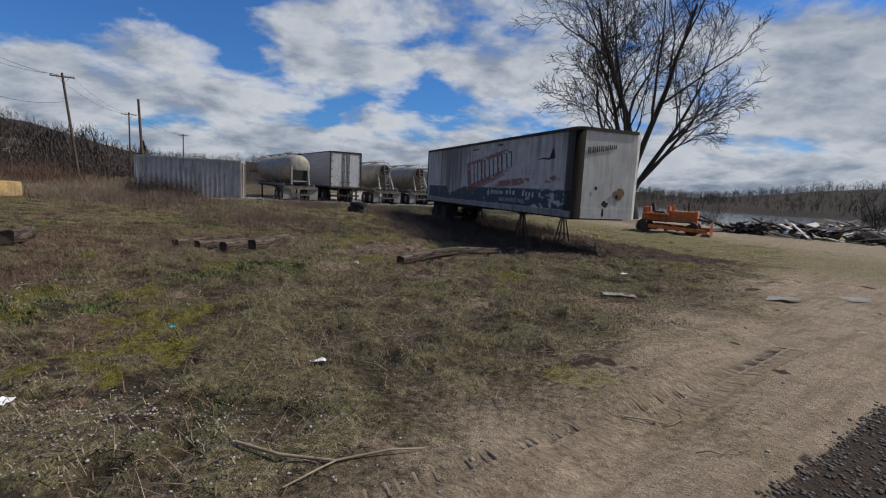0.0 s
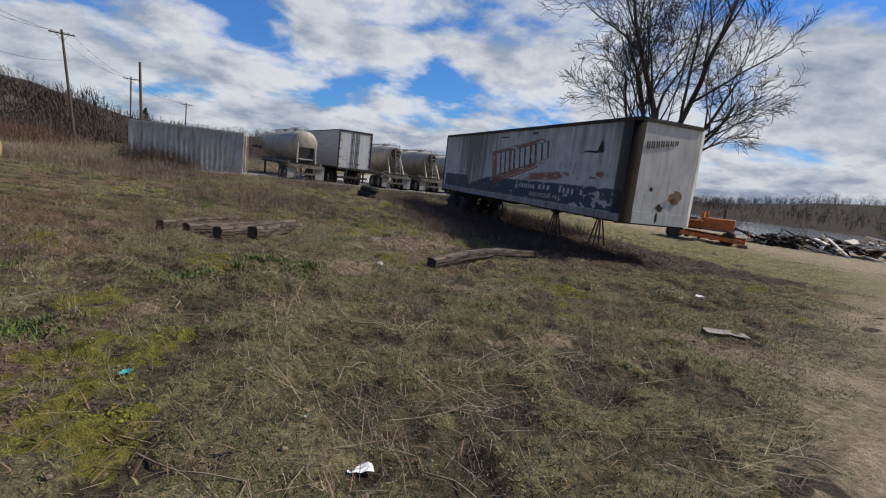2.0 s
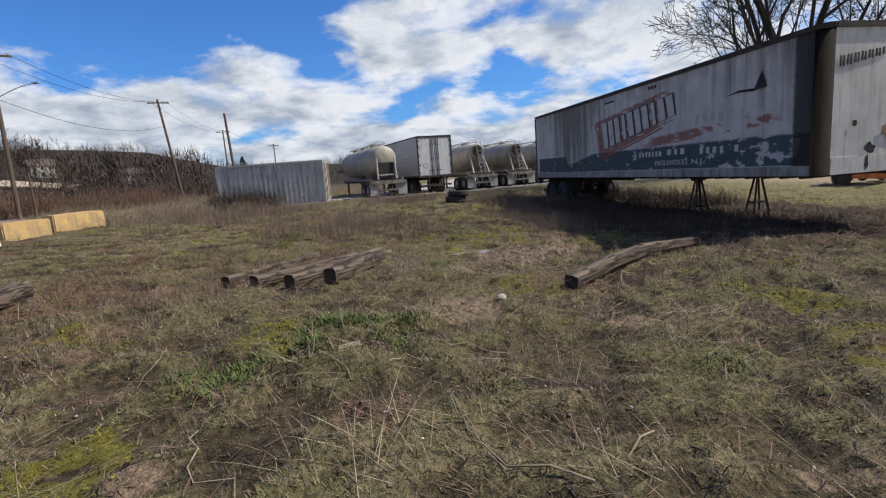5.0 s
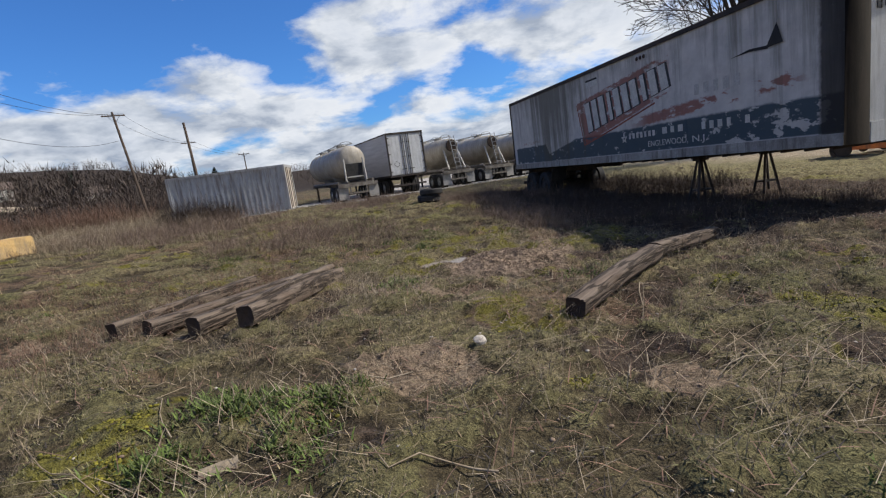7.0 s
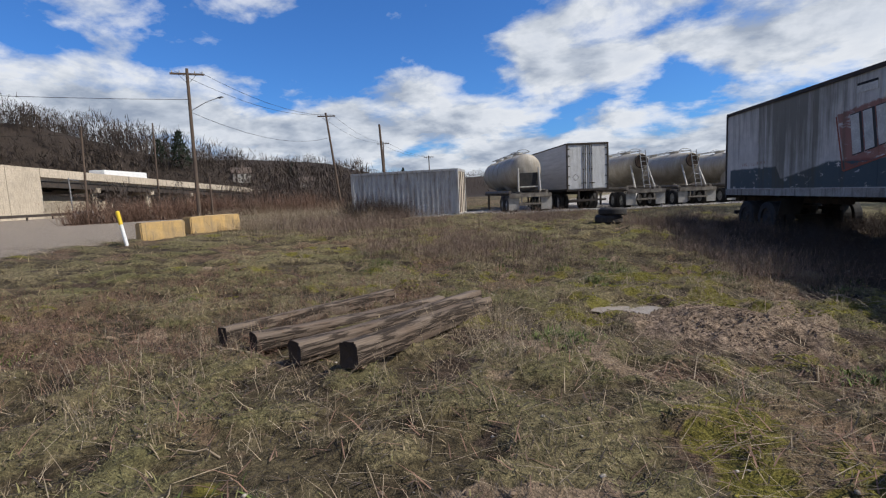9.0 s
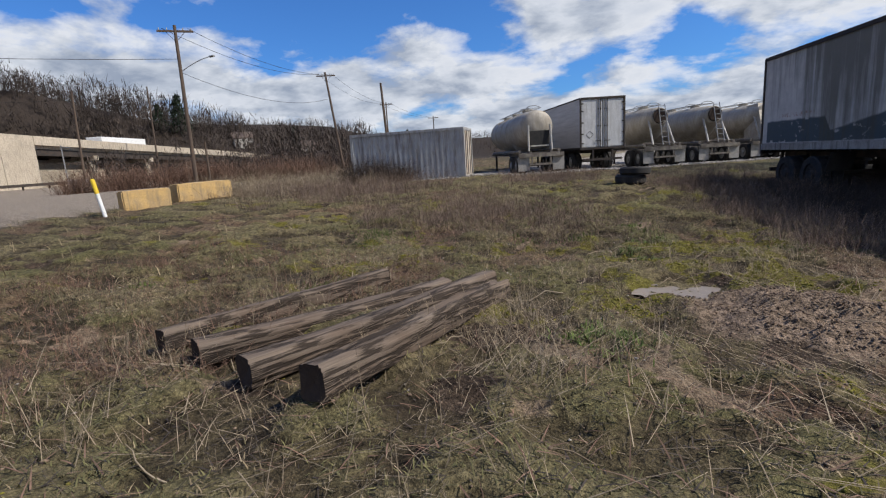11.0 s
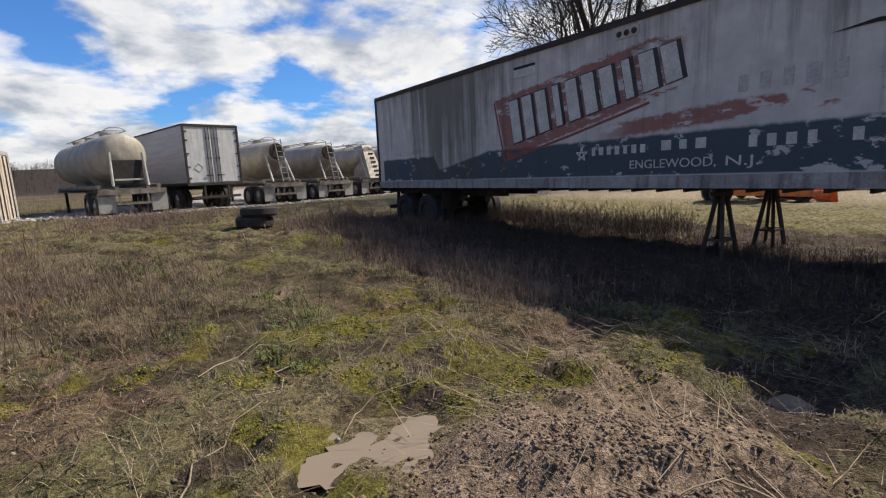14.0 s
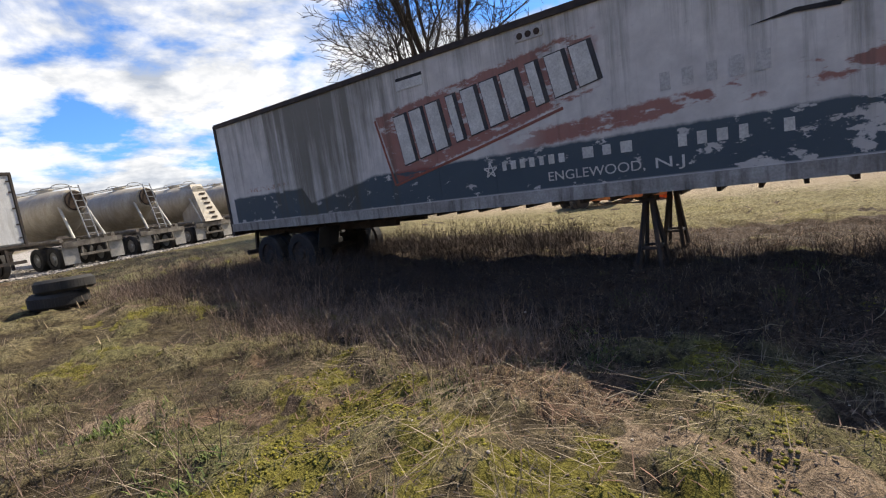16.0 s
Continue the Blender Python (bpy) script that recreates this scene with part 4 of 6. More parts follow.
def running_gear(t, xs, rim="alu"):
    for x in xs:
        bm = B()
        rod(bm, (x, -1.0, 0.5), (x, 1.0, 0.5), 0.07)
        part("axle", bm, M["rust"], t)
        for y, sd in ((-1.08, -1), (-0.78, -1), (0.78, 1), (1.08, 1)):
            wheel(t, x, y, 0.5, 0.5, 0.26, sd, rim)


wtl = thing("white_trailer", yard(-7.75, 37.3), "white box trailer with closed double doors parked on gravel", "trailer")
bm = B()
box(bm, (6.6, 0, 2.55), (13.1, 2.5, 2.66))
part("body", bm, M["sidegrey"], wtl, bevel=0.02)
for s in (-1, 1):
    bm = B()
    box(bm, (0.02, s * 0.6, 2.55), (0.05, 1.13, 2.5))
    d = part("door", bm, M["doorwhite"], wtl, "white rear door")
    for dy in (0.12, 0.26):
        bm = B()
        rod(bm, (-0.03, s * dy, 1.25), (-0.03, s * dy, 3.84), 0.018, n=8)
        for z in (1.6, 2.4, 3.3):
            box(bm, (-0.02, s * dy, z), (0.04, 0.07, 0.06))
        part("lock_rod", bm, M["rust"], d)
    bm = B()
    beam(bm, (-0.05, s * 0.12, 1.62), (-0.05, s * 0.42, 1.6), 0.03, 0.04)
    part("handle", bm, M["rust"], d)
    for z in (1.5, 2.0, 2.6, 3.2, 3.6):
        bm = B()
        box(bm, (-0.012, s * 1.14, z), (0.04, 0.14, 0.06))
        part("hinge", bm, M["rust"], d)
bm = B()
for s in (-1, 1):
    beam(bm, (0.0, s * 1.225, 1.15), (0.0, s * 1.225, 3.92), 0.075, 0.09)
for z in (1.2, 3.88):
    beam(bm, (0.0, -1.2, z), (0.0, 1.2, z), 0.09, 0.1)
beam(bm, (0, 1.25, 3.89), (13.1, 1.25, 3.89), 0.04, 0.07)
beam(bm, (0, 1.25, 1.24), (13.1, 1.25, 1.24), 0.04, 0.1)
part("frame", bm, M["rust"], wtl, "dark door frame and rails")
bm = B()
for a0 in range(4):
    a, b_ = math.pi / 2 * a0, math.pi / 2 * (a0 + 1)
    beam(bm, (-0.012, 0.72 + 0.2 * math.cos(a), 1.95 + 0.2 * math.sin(a)), (-0.012, 0.72 + 0.2 * math.cos(b_), 1.95 + 0.2 * math.sin(b_)), 0.006, 0.02)
part("placard", bm, M["rust"], wtl, "diamond placard outline")
bm = B()
for y in (-0.5, 0.5):
    beam(bm, (0.1, y, 1.08), (12.5, y, 1.08), 0.12, 0.24)
beam(bm, (0.0, -1.1, 0.6), (0.0, 1.1, 0.6), 0.1, 0.12)
for y in (-0.55, 0.55):
    beam(bm, (0.0, y, 0.6), (0.0, y, 1.1), 0.09, 0.09)
part("chassis", bm, M["rust"], wtl)
running_gear(wtl, (1.9, 3.2))
for y in (-0.9, 0.9):
    bm = B()
    beam(bm, (10.2, y, 0.0), (10.2, y, 1.1), 0.12, 0.12)
    part("landing_leg", bm, M["rust"], wtl)


def tanker(x, y, style):
    t = thing("tank_trailer", yard(x, y), ("dusty beige bulk tank trailer with open cone end and mud flaps", "dusty beige bulk tank trailer with rear ladder and catwalk", "dusty beige bulk tank trailer with slab-sided rear ladder")[style], "tank trailer", "parked tank trailers")
    bm = B()
    zc, R = 2.42, 0.98
    rings = [(0.55 if style else 0.25, 0, zc + 0.42, 0.46), (0.62 if style else 0.3, 0, zc + 0.4, 0.52), (1.9, 0, zc, R), (2.0, 0, zc, R + 0.015), (5.6, 0, zc, R), (7.2, 0, zc - 0.02, R), (9.4, 0, zc, R), (10.1, 0, zc + 0.05, R * 0.86), (10.5, 0, zc + 0.08, R * 0.55), (10.6, 0, zc + 0.1, 0.1)]
    if style == 0:
        rings = [(0.3, 0, zc + 0.12, 0.2), (0.34, 0, zc + 0.14, 0.62), (0.5, 0, zc + 0.12, 0.8), (0.9, 0, zc + 0.04, 0.92)] + rings[2:]
    lathe(bm, rings, 32)
    part("tank", bm, M["tank"], t, "dusty rounded metal tank")
    for k in range(5):
        bm = B()
        xx = 2.4 + k * 1.7
        lathe(bm, [(xx, 0, zc, R + 0.002), (xx + 0.01, 0, zc, R + 0.025), (xx + 0.06, 0, zc, R + 0.025), (xx + 0.07, 0, zc, R + 0.002)], 32)
        part("hoop", bm, M["tank"], t)
    # discharge cones under the tank
    for xx in (3.6, 6.9):
        bm = B()
        rod(bm, (xx, 0, 1.9), (xx, 0, 0.85), 0.9, 0.16, 20)
        part("hopper", bm, M["tank"], t)
    for k in range(3):
        bm = B()
        xx = 2.6 + k * 2.7
        rod(bm, (xx, 0, zc + R - 0.05), (xx, 0, zc + R + 0.1), 0.28, n=16)
        rod(bm, (xx, 0, zc + R + 0.1), (xx, 0, zc + R + 0.15), 0.32, n=16)
        part("hatch", bm, M["tankwhite"], t)
    bm = B()
    for s in (-1, 1):
        rod(bm, (1.2, s * 0.38, zc + R + 0.12), (9.0, s * 0.38, zc + R + 0.12), 0.02, n=6)
    for k in range(14):
        rod(bm, (1.2 + k * 0.6, -0.38, zc + R + 0.12), (1.2 + k * 0.6, 0.38, zc + R + 0.12), 0.014, n=6)
    for xx in (1.3, 3.0):
        prev = None
        for j in range(7):
            a = math.pi * j / 6
            p = (xx, 0.38 * math.cos(a), zc + R + 0.1 + 0.16 * math.sin(a))
            if prev:
                rod(bm, prev, p, 0.018, n=6)
            prev = p
    part("catwalk", bm, M["steelgrey"], t)
    # rear legs
    for s in (-1, 1):
        bm = B()
        rod(bm, (0.05, s * 0.62, 1.25), (1.0, s * 0.5, zc + 0.55) if style else (0.2, s * 0.58, zc + 0.15), 0.055, n=10)
        part("rear_leg", bm, M["tankwhite"], t, "pale tubular brace")
    if style == 0:
        bm = B()
        # solid black box added as the shadow below the cone, between the legs
        box(bm, (0.3, 0, 1.78), (0.12, 1.1, 1.0))
        part("dark_recess", bm, M["black"], t)
        bm = B()
        beam(bm, (0.16, -0.5, 1.5), (0.16, 0.5, 1.5), 0.06, 0.07)
        part("crossbar", bm, M["tankwhite"], t)
    if style == 1:
        bm = B()
        rod(bm, (0.5, 0, zc + 0.42), (0.42, 0, zc + 0.42), 0.42, 0.40, 24)
        part("end_hatch", bm, M["logend"], t, "dark round rear hatch")
        bm = B()
        for s in (-0.25, 0.12):
            rod(bm, (-0.12, s, 1.2), (0.5, s, zc + R + 0.1), 0.028, n=8)
        for k in range(8):
            f = 0.08 + k * 0.125
            p = Vector((-0.12, -0.25, 1.2)).lerp(Vector((0.5, -0.25, zc + R + 0.1)), f)
            rod(bm, p, p + Vector((0, 0.37, 0)), 0.018, n=6)
        part("ladder", bm, M["steelgrey"], t)
    if style == 2:
        bm = B()
        vs = [(-0.25, 1.2), (1.5, 1.2), (1.9, zc + R - 0.1), (0.75, zc + R + 0.02)]
        for s in (-0.62, 0.62):
            f = [bm.verts.new((px, s * (1 if pz < 2 else 0.62), pz)) for px, pz in vs]
            bm.faces.new(f)
        bmesh.ops.bridge_loops(bm, edges=bm.edges[:])
        part("rear_fairing", bm, M["tank"], t)
        for k in range(7):
            bm = B()
            f = 0.1 + k * 0.13
            p = Vector((-0.3, -0.1, 1.2)).lerp(Vector((0.7, -0.1, zc + R)), f)
            box(bm, p, (0.06, 0.34, 0.09))
            part("ladder_step", bm, M["logend"], t)
    # frame
    bm = B()
    for s in (-1, 1):
        beam(bm, (-0.1, s * 0.55, 1.12), (10.2, s * 0.55, 1.12), 0.12, 0.2)
        rod(bm, (0.2, s * 1.05, 1.22), (8.2, s * 1.05, 1.22), 0.09, n=10)
    for k in range(9):
        beam(bm, (0.1 + k * 1.1, -1.05, 1.1), (0.1 + k * 1.1, 1.05, 1.1), 0.09, 0.12)
    part("frame", bm, M["frame"], t)
    bm = B()
    beam(bm, (-0.12, -1.2, 1.02), (-0.12, 1.2, 1.02), 0.1, 0.2)
    for s in (-0.5, 0.5):
        beam(bm, (-0.12, s, 0.55), (-0.12, s, 1.0), 0.07, 0.07)
    beam(bm, (-0.12, -0.62, 0.55), (-0.12, 0.62, 0.55), 0.08, 0.1)
    part("bumper", bm, M["frame"], t)
    for s in (-1, 1):
        bm = B()
        box(bm, (-0.05, s * 0.93, 0.6), (0.025, 0.6, 0.78))
        part("mud_flap", bm, M["flap"], t, "pale grey mud flap")
    running_gear(t, (0.75, 2.0))
    for s in (-0.8, 0.8):
        bm = B()
        beam(bm, (8.6, s, 0.0), (8.6, s, 1.1), 0.12, 0.12)
        part("landing_leg", bm, M["rust"], t)
    return t


tanker(-10.35, 34.4, 0)
t2 = tanker(-4.85, 39.9, 1)
copy_thing(t2, yard(-2.1, 42.6))
tanker(0.65, 45.3, 2)
copy_thing(t2, yard(3.4, 48.0))

# ---- shipping container ----
CA = Vector((-19.1, 29.6)), Vector((-13.3, 31.3))
c_dir = (CA[1] - CA[0]).normalized()
cont = thing("shipping_container", pose(CA[0].x, CA[0].y, 0.02, 0, 0, math.degrees(math.atan2(c_dir.y, c_dir.x))), "faded grey corrugated shipping container with rust along its foot", "container")
CL, CW, CH = 6.06, 2.44, 2.55
for y, s in ((0.0, 1), (CW, -1)):
    bm = B()
    pts = []
    x = 0.12
    while x < CL - 0.12:
        pts += [(x, 0.0), (x + 0.07, 0.0), (x + 0.14, 0.04), (x + 0.21, 0.04)]
        x += 0.278
    pts.append((CL - 0.1, 0.0))
    lo = [bm.verts.new((px, y + s * (0.03 + py), 0.16)) for px, py in pts]
    hi = [bm.verts.new((px, y + s * (0.03 + py), CH - 0.1)) for px, py in pts]
    for i in range(len(pts) - 1):
        bm.faces.new((lo[i], lo[i + 1], hi[i + 1], hi[i]))
    part("corrugated_wall", bm, M["container"], cont)
bm = B()
for x in (0.06, CL - 0.06):
    for y in (0.06, CW - 0.06):
        beam(bm, (x, y, 0), (x, y, CH), 0.13, 0.13)
for z in (0.08, CH - 0.05):
    for y in (0.04, CW - 0.04):
        beam(bm, (0.1, y, z), (CL - 0.1, y, z), 0.09, 0.13)
    for x in (0.05, CL - 0.05):
        beam(bm, (x, 0.1, z), (x, CW - 0.1, z), 0.13, 0.13)
part("frame", bm, M["container"], cont, "rust-streaked corner posts and rails")
bm = B()
box(bm, (CL / 2, CW / 2, CH - 0.03), (CL - 0.15, CW - 0.12, 0.04))
part("roof", bm, M["container"], cont)
bm = B()
box(bm, (0.05, CW / 2, CH / 2), (0.04, CW - 0.25, CH - 0.25))
part("end_wall", bm, M["container"], cont)
for s in (0, 1):
    bm = B()
    box(bm, (CL - 0.03, CW * (0.27 + 0.46 * s), CH / 2 + 0.02), (0.05, CW / 2 - 0.16, CH - 0.3))
    d = part("door", bm, M["contwhite"], cont, "pale peeling end door")
    bm = B()
    for k in (0.3, 0.8):
        rod(bm, (CL + 0.02, CW * 0.5 * s + k, 0.2), (CL + 0.02, CW * 0.5 * s + k, CH - 0.15), 0.02, n=8)
    part("lock_rod", bm, M["rust"], d)

# ---- timbers ----
def timber(a, b, w, h, seed, label, sink=-0.025, cracked=False):
    a, b = Vector(a), Vector(b)
    d = b - a
    ln = d.length
    r = random.Random(seed)
    pitch = math.asin((b.z - a.z) / ln)
    m = Matrix.Translation(a) @ Matrix.Rotation(math.atan2(d.y, d.x), 4, "Z") @ Matrix.Rotation(-pitch, 4, "Y") @ Matrix.Rotation(r.uniform(-0.12, 0.12), 4, "X")
    t = new("timber")
    t.matrix_world = m
    tagged(t, label, "timber", "old timbers on the ground")
    bm = B()
    n, k = 40, 28
    rows = []
    for i in range(n + 1):
        f = i / n
        ring = []
        for j in range(k):
            an = 2 * math.pi * (j + 0.5) / k
            c, s = math.cos(an), math.sin(an)
            e = 0.42
            y = w / 2 * math.copysign(abs(c) ** e, c)
            z = h / 2 * math.copysign(abs(s) ** e, s)
            q = 0.97 + 0.10 * noise.noise(Vector((f * ln * 1.1, 1.6 * c, 1.6 * s + seed * 7))) + 0.05 * noise.noise(Vector((f * ln * 5, 3.5 * c, 3.5 * s + seed * 3)))
            q *= 1 - 0.30 * max(0.0, noise.noise(Vector((f * ln * 0.7, 4.5 * c, 4.5 * s + seed * 11))) - 0.12)
            if cracked and j in (5, 6, 7) and 0.12 < f:
                q *= 0.62 + 0.25 * abs(noise.noise(Vector((f * 9, 3, seed))))
            ring.append(bm.verts.new((f * ln + (0.04 * noise.noise(Vector((j, seed, f))) if i in (0, n) else 0), y * q, h / 2 - sink + z * q + 0.015 * math.sin(f * 5 + seed))))
        rows.append(ring)
    for p, q in zip(rows, rows[1:]):
        for j in range(k):
            bm.faces.new((p[j], q[j], q[(j + 1) % k], p[(j + 1) % k])).smooth = True
    part("beam", bm, M["log"], t)
    for xx, fl in ((0, 1), (n, -1)):
        bm = B()
        src = [v for v in bpy.data.meshes[t.children[0].data.name].vertices[xx * k:(xx + 1) * k]]
        ring = [bm.verts.new((v.co.x - 0.003 * fl, v.co.y, v.co.z)) for v in src]
        cen = bm.verts.new((sum(v.co.x for v in ring) / k + fl * 0.03, 0, sum(v.co.z for v in ring) / k))
        for j in range(k):
            bm.faces.new((ring[j], ring[(j + 1) % k], cen))
        part("cut_end", bm, M["logend"], t, "dark rotten cut end")
    return t


def on(x, y, dz=0.0):
    return (x, y, gz(x, y) + dz)


timber(on(-6.42, 11.42), on(-6.0, 14.0), 0.19, 0.2, 1, "weathered grey railway timber lying in dead grass")
timber(on(-5.9, 11.36), on(-5.1, 13.9), 0.19, 0.21, 2, "weathered grey railway timber lying in dead grass")
timber(on(-5.2, 11.25), on(-4.62, 14.1, 0.02), 0.2, 0.22, 3, "weathered brown railway timber lying in dead grass")
timber(on(-4.48, 11.15), on(-4.42, 13.95, 0.04), 0.21, 0.24, 4, "split brown railway timber with a rotten core", cracked=True)
timber(on(-0.98, 11.0), on(0.32, 12.95, 0.02), 0.21, 0.2, 6, "weathered brown railway timber beside a muddy pool")
timber(on(0.34, 13.0), on(1.68, 14.6, 0.04), 0.2, 0.19, 7, "weathered brown railway timber lying half in shade")
timber(on(-8.25, 8.95), on(-8.9, 10.2), 0.3, 0.27, 8, "short dark timber stub in dead weeds")

# ---- tyres ----
def flat_tyre(x, y, z, r, w, tilt):
    bm = B()
    n = 28
    prof = [(r * 0.58, 0.03), (r * 0.9, 0), (r, w * 0.2), (r, w * 0.8), (r * 0.9, w), (r * 0.58, w - 0.03), (r * 0.55, w / 2)]
    loops = [[bm.verts.new((rr * math.cos(2 * math.pi * i / n), rr * math.sin(2 * math.pi * i / n), zz)) for i in range(n)] for rr, zz in prof]
    for p, q in zip(loops, loops[1:] + loops[:1]):
        for i in range(n):
            bm.faces.new((p[i], q[i], q[(i + 1) % n], p[(i + 1) % n]))
    for i in range(n * 2):
        a = math.pi * i / n
        box(bm, (r * math.cos(a), r * math.sin(a), w / 2), (0.02, 0.05, w * 0.6), Matrix.Rotation(a, 3, "Z"))
    one("truck_tyre", bm, M["black"], pose(x, y, z, tilt, 2, 20), "worn black truck tyre stacked on the weeds", "tyre", "stacked tyres")


tz = gz(-4.65, 25.4)
flat_tyre(-4.68, 25.4, tz - 0.03, 0.45, 0.27, 1)
flat_tyre(-4.55, 25.4, tz + 0.23, 0.45, 0.24, -3)

# ---- bulldozer ----
dz0 = thing("bulldozer", pose(12.6, 27.0, gz(12.6, 27.0) - 0.02, 0, 0, -32), "faded orange crawler bulldozer with blade lowered on the dirt", "bulldozer")
for s in (-1, 1):
    bm = B()
    n = 36
    half, rr = 1.15, 0.36
    loop = []
    for i in range(n):
        a = 2 * math.pi * i / n
        loop.append((math.copysign(half, math.cos(a)) + rr * math.cos(a), rr + rr * math.sin(a)))
    for i in range(n):
        (xa, za), (xb, zb) = loop[i], loop[(i + 1) % n]
        beam(bm, (xa, s * 0.8, za), (xb, s * 0.8, zb), 0.4, 0.06)
        box(bm, ((xa + xb) / 2, s * 0.8, (za + zb) / 2), (0.05, 0.42, 0.12), Matrix.Rotation(-math.atan2(zb - za, xb - xa), 3, "Y"))
    tr = part("track", bm, M["rust"], dz0, "rusty steel crawler track")
    bm = B()
    for k in range(5):
        rod(bm, (-1.15 + k * 0.575, s * 0.66, 0.34), (-1.15 + k * 0.575, s * 0.94, 0.34), 0.27 if k in (0, 4) else 0.14, n=16)
    part("track_roller", bm, M["rust"], tr)
    bm = B()
    beam(bm, (-0.9, s * 1.08, 0.42), (2.0, s * 1.08, 0.3), 0.14, 0.2)
    part("push_arm", bm, M["orange"], dz0)
bm = B()
box(bm, (0.65, 0, 0.98), (1.5, 0.95, 0.62))
box(bm, (1.35, 0, 0.92), (0.15, 1.0, 0.8))
part("engine_hood", bm, M["orange"], dz0, bevel=0.03)
bm = B()
box(bm, (-0.7, 0, 0.85), (1.3, 1.15, 0.4))
for s in (-1, 1):
    box(bm, (-0.6, s * 0.68, 1.08), (1.2, 0.32, 0.1))
box(bm, (-1.2, 0, 1.2), (0.3, 1.1, 0.5))
part("rear_body", bm, M["orange"], dz0, bevel=0.02)
bm = B()
box(bm, (-0.55, 0, 1.15), (0.5, 0.5, 0.14))
box(bm, (-0.85, 0, 1.42), (0.14, 0.52, 0.5), Matrix.Rotation(-0.2, 3, "Y"))
part("seat", bm, M["black"], dz0)
bm = B()
box(bm, (-0.05, 0, 1.4), (0.12, 0.8, 0.3))
for s in (-1, 1):
    beam(bm, (0.2, s * 0.3, 1.25), (0.1, s * 0.3, 1.62), 0.08, 0.1)
part("dash_panel", bm, M["orange"], dz0)
bm = B()
rod(bm, (0.9, 0.2, 1.25), (0.9, 0.2, 1.75), 0.05, n=10)
part("exhaust", bm, M["rust"], dz0)
bm = B()
rows = []
for i in range(7):
    a = -0.55 + 1.1 * i / 6
    rows.append([bm.verts.new((2.25 - 0.35 * math.cos(a) + 0.2, s * 1.35, 0.42 + 0.78 * math.sin(a))) for s in (-1, 1)])
for p, q in zip(rows, rows[1:]):
    bm.faces.new((p[0], p[1], q[1], q[0]))
bmesh.ops.solidify(bm, geom=bm.faces[:], thickness=0.05)
part("blade", bm, M["orange"], dz0, "curved orange dozer blade")
bm = B()
for s in (-1, 1):
    beam(bm, (1.0, s * 0.4, 1.0), (2.05, s * 0.5, 0.75), 0.07, 0.07)
part("lift_ram", bm, M["rust"], dz0)

# ---- demolition heap ----
dr = random.Random(21)
heap = thing("debris_pile", pose(23.5, 29.0, gz(23.5, 29.0), 0, 0, -38), "heap of broken pale boards and dark scrap timber", "debris pile")


def heap_h(u):
    return max(0.15, 1.15 * math.exp(-(u / 3.0) ** 2) + 0.55 * math.exp(-((u + 4.5) / 1.8) ** 2) + 0.2 * math.sin(u * 1.7))


for k in range(230):
    u, v = dr.uniform(-6.2, 6.2), dr.gauss(0, 0.8)
    hh = heap_h(u) * math.exp(-(v / 1.3) ** 2)
    bm = B()
    ln = dr.uniform(0.7, 2.8)
    wd = dr.uniform(0.06, 0.32)
    turn = Euler((dr.uniform(-0.5, 0.5), dr.uniform(-0.45, 0.45), dr.uniform(0, 6.28))).to_matrix()
    box(bm, (u, v, max(0.1, hh * dr.uniform(0.2, 1.0))), (ln, wd, dr.uniform(0.025, 0.09)), turn)
    dark = dr.random() < (0.75 if u < -2.6 else 0.5)
    part("board", bm, M["debrisdark"] if dark else M["debris"], heap)
for k in range(9):
    u = dr.uniform(-1.0, 4.5)
    bm = B()
    box(bm, (u, dr.uniform(-0.9, 0.3), heap_h(u) * dr.uniform(0.5, 0.95)), (dr.uniform(0.9, 1.6), dr.uniform(0.7, 1.2), 0.05), Euler((dr.uniform(-0.5, 0.5), dr.uniform(-0.5, 0.5), dr.uniform(0, 3))).to_matrix())
    part("panel", bm, M["debris"], heap)

# ---- blocks and marker post by the yard ----
def block(x, y, ln, rz):
    bm = B()
    box(bm, (0, 0, 0.34), (ln, 0.66, 0.72))
    bmesh.ops.bevel(bm, geom=bm.edges[:], offset=0.04, segments=2, affect="EDGES")
    bmesh.ops.subdivide_edges(bm, edges=bm.edges[:], cuts=2, use_grid_fill=True)
    for v in bm.verts:
        v.co += Vector((noise.noise(v.co * 3 + Vector((x, 0, 0))), noise.noise(v.co * 3 + Vector((0, y, 5))), noise.noise(v.co * 3 + Vector((9, 0, x))))) * 0.025
    one("concrete_block", bm, M["block"], pose(x, y, gz(x, y), 0, 0, rz), "yellow-painted rough concrete barrier block", "concrete block", "barrier blocks")


block(-19.75, 19.0, 1.5, 75)
block(-20.2, 20.95, 1.1, 82)
block(-20.45, 22.2, 1.3, 78)
pm = thing("marker_post", pose(-18.0, 16.8, gz(-18, 16.8), 4, -9, 0), "leaning white marker post with a yellow top", "post")
bm = B()
rod(bm, (0, 0, -0.1), (0, 0, 0.72), 0.055, n=12)
part("post", bm, M["white"], pm)
bm = B()
rod(bm, (0, 0, 0.72), (0, 0, 1.13), 0.06, n=12)
rod(bm, (0, 0, 1.13), (0, 0, 1.16), 0.06, 0.03, n=12)
part("sleeve", bm, M["yellow"], pm)


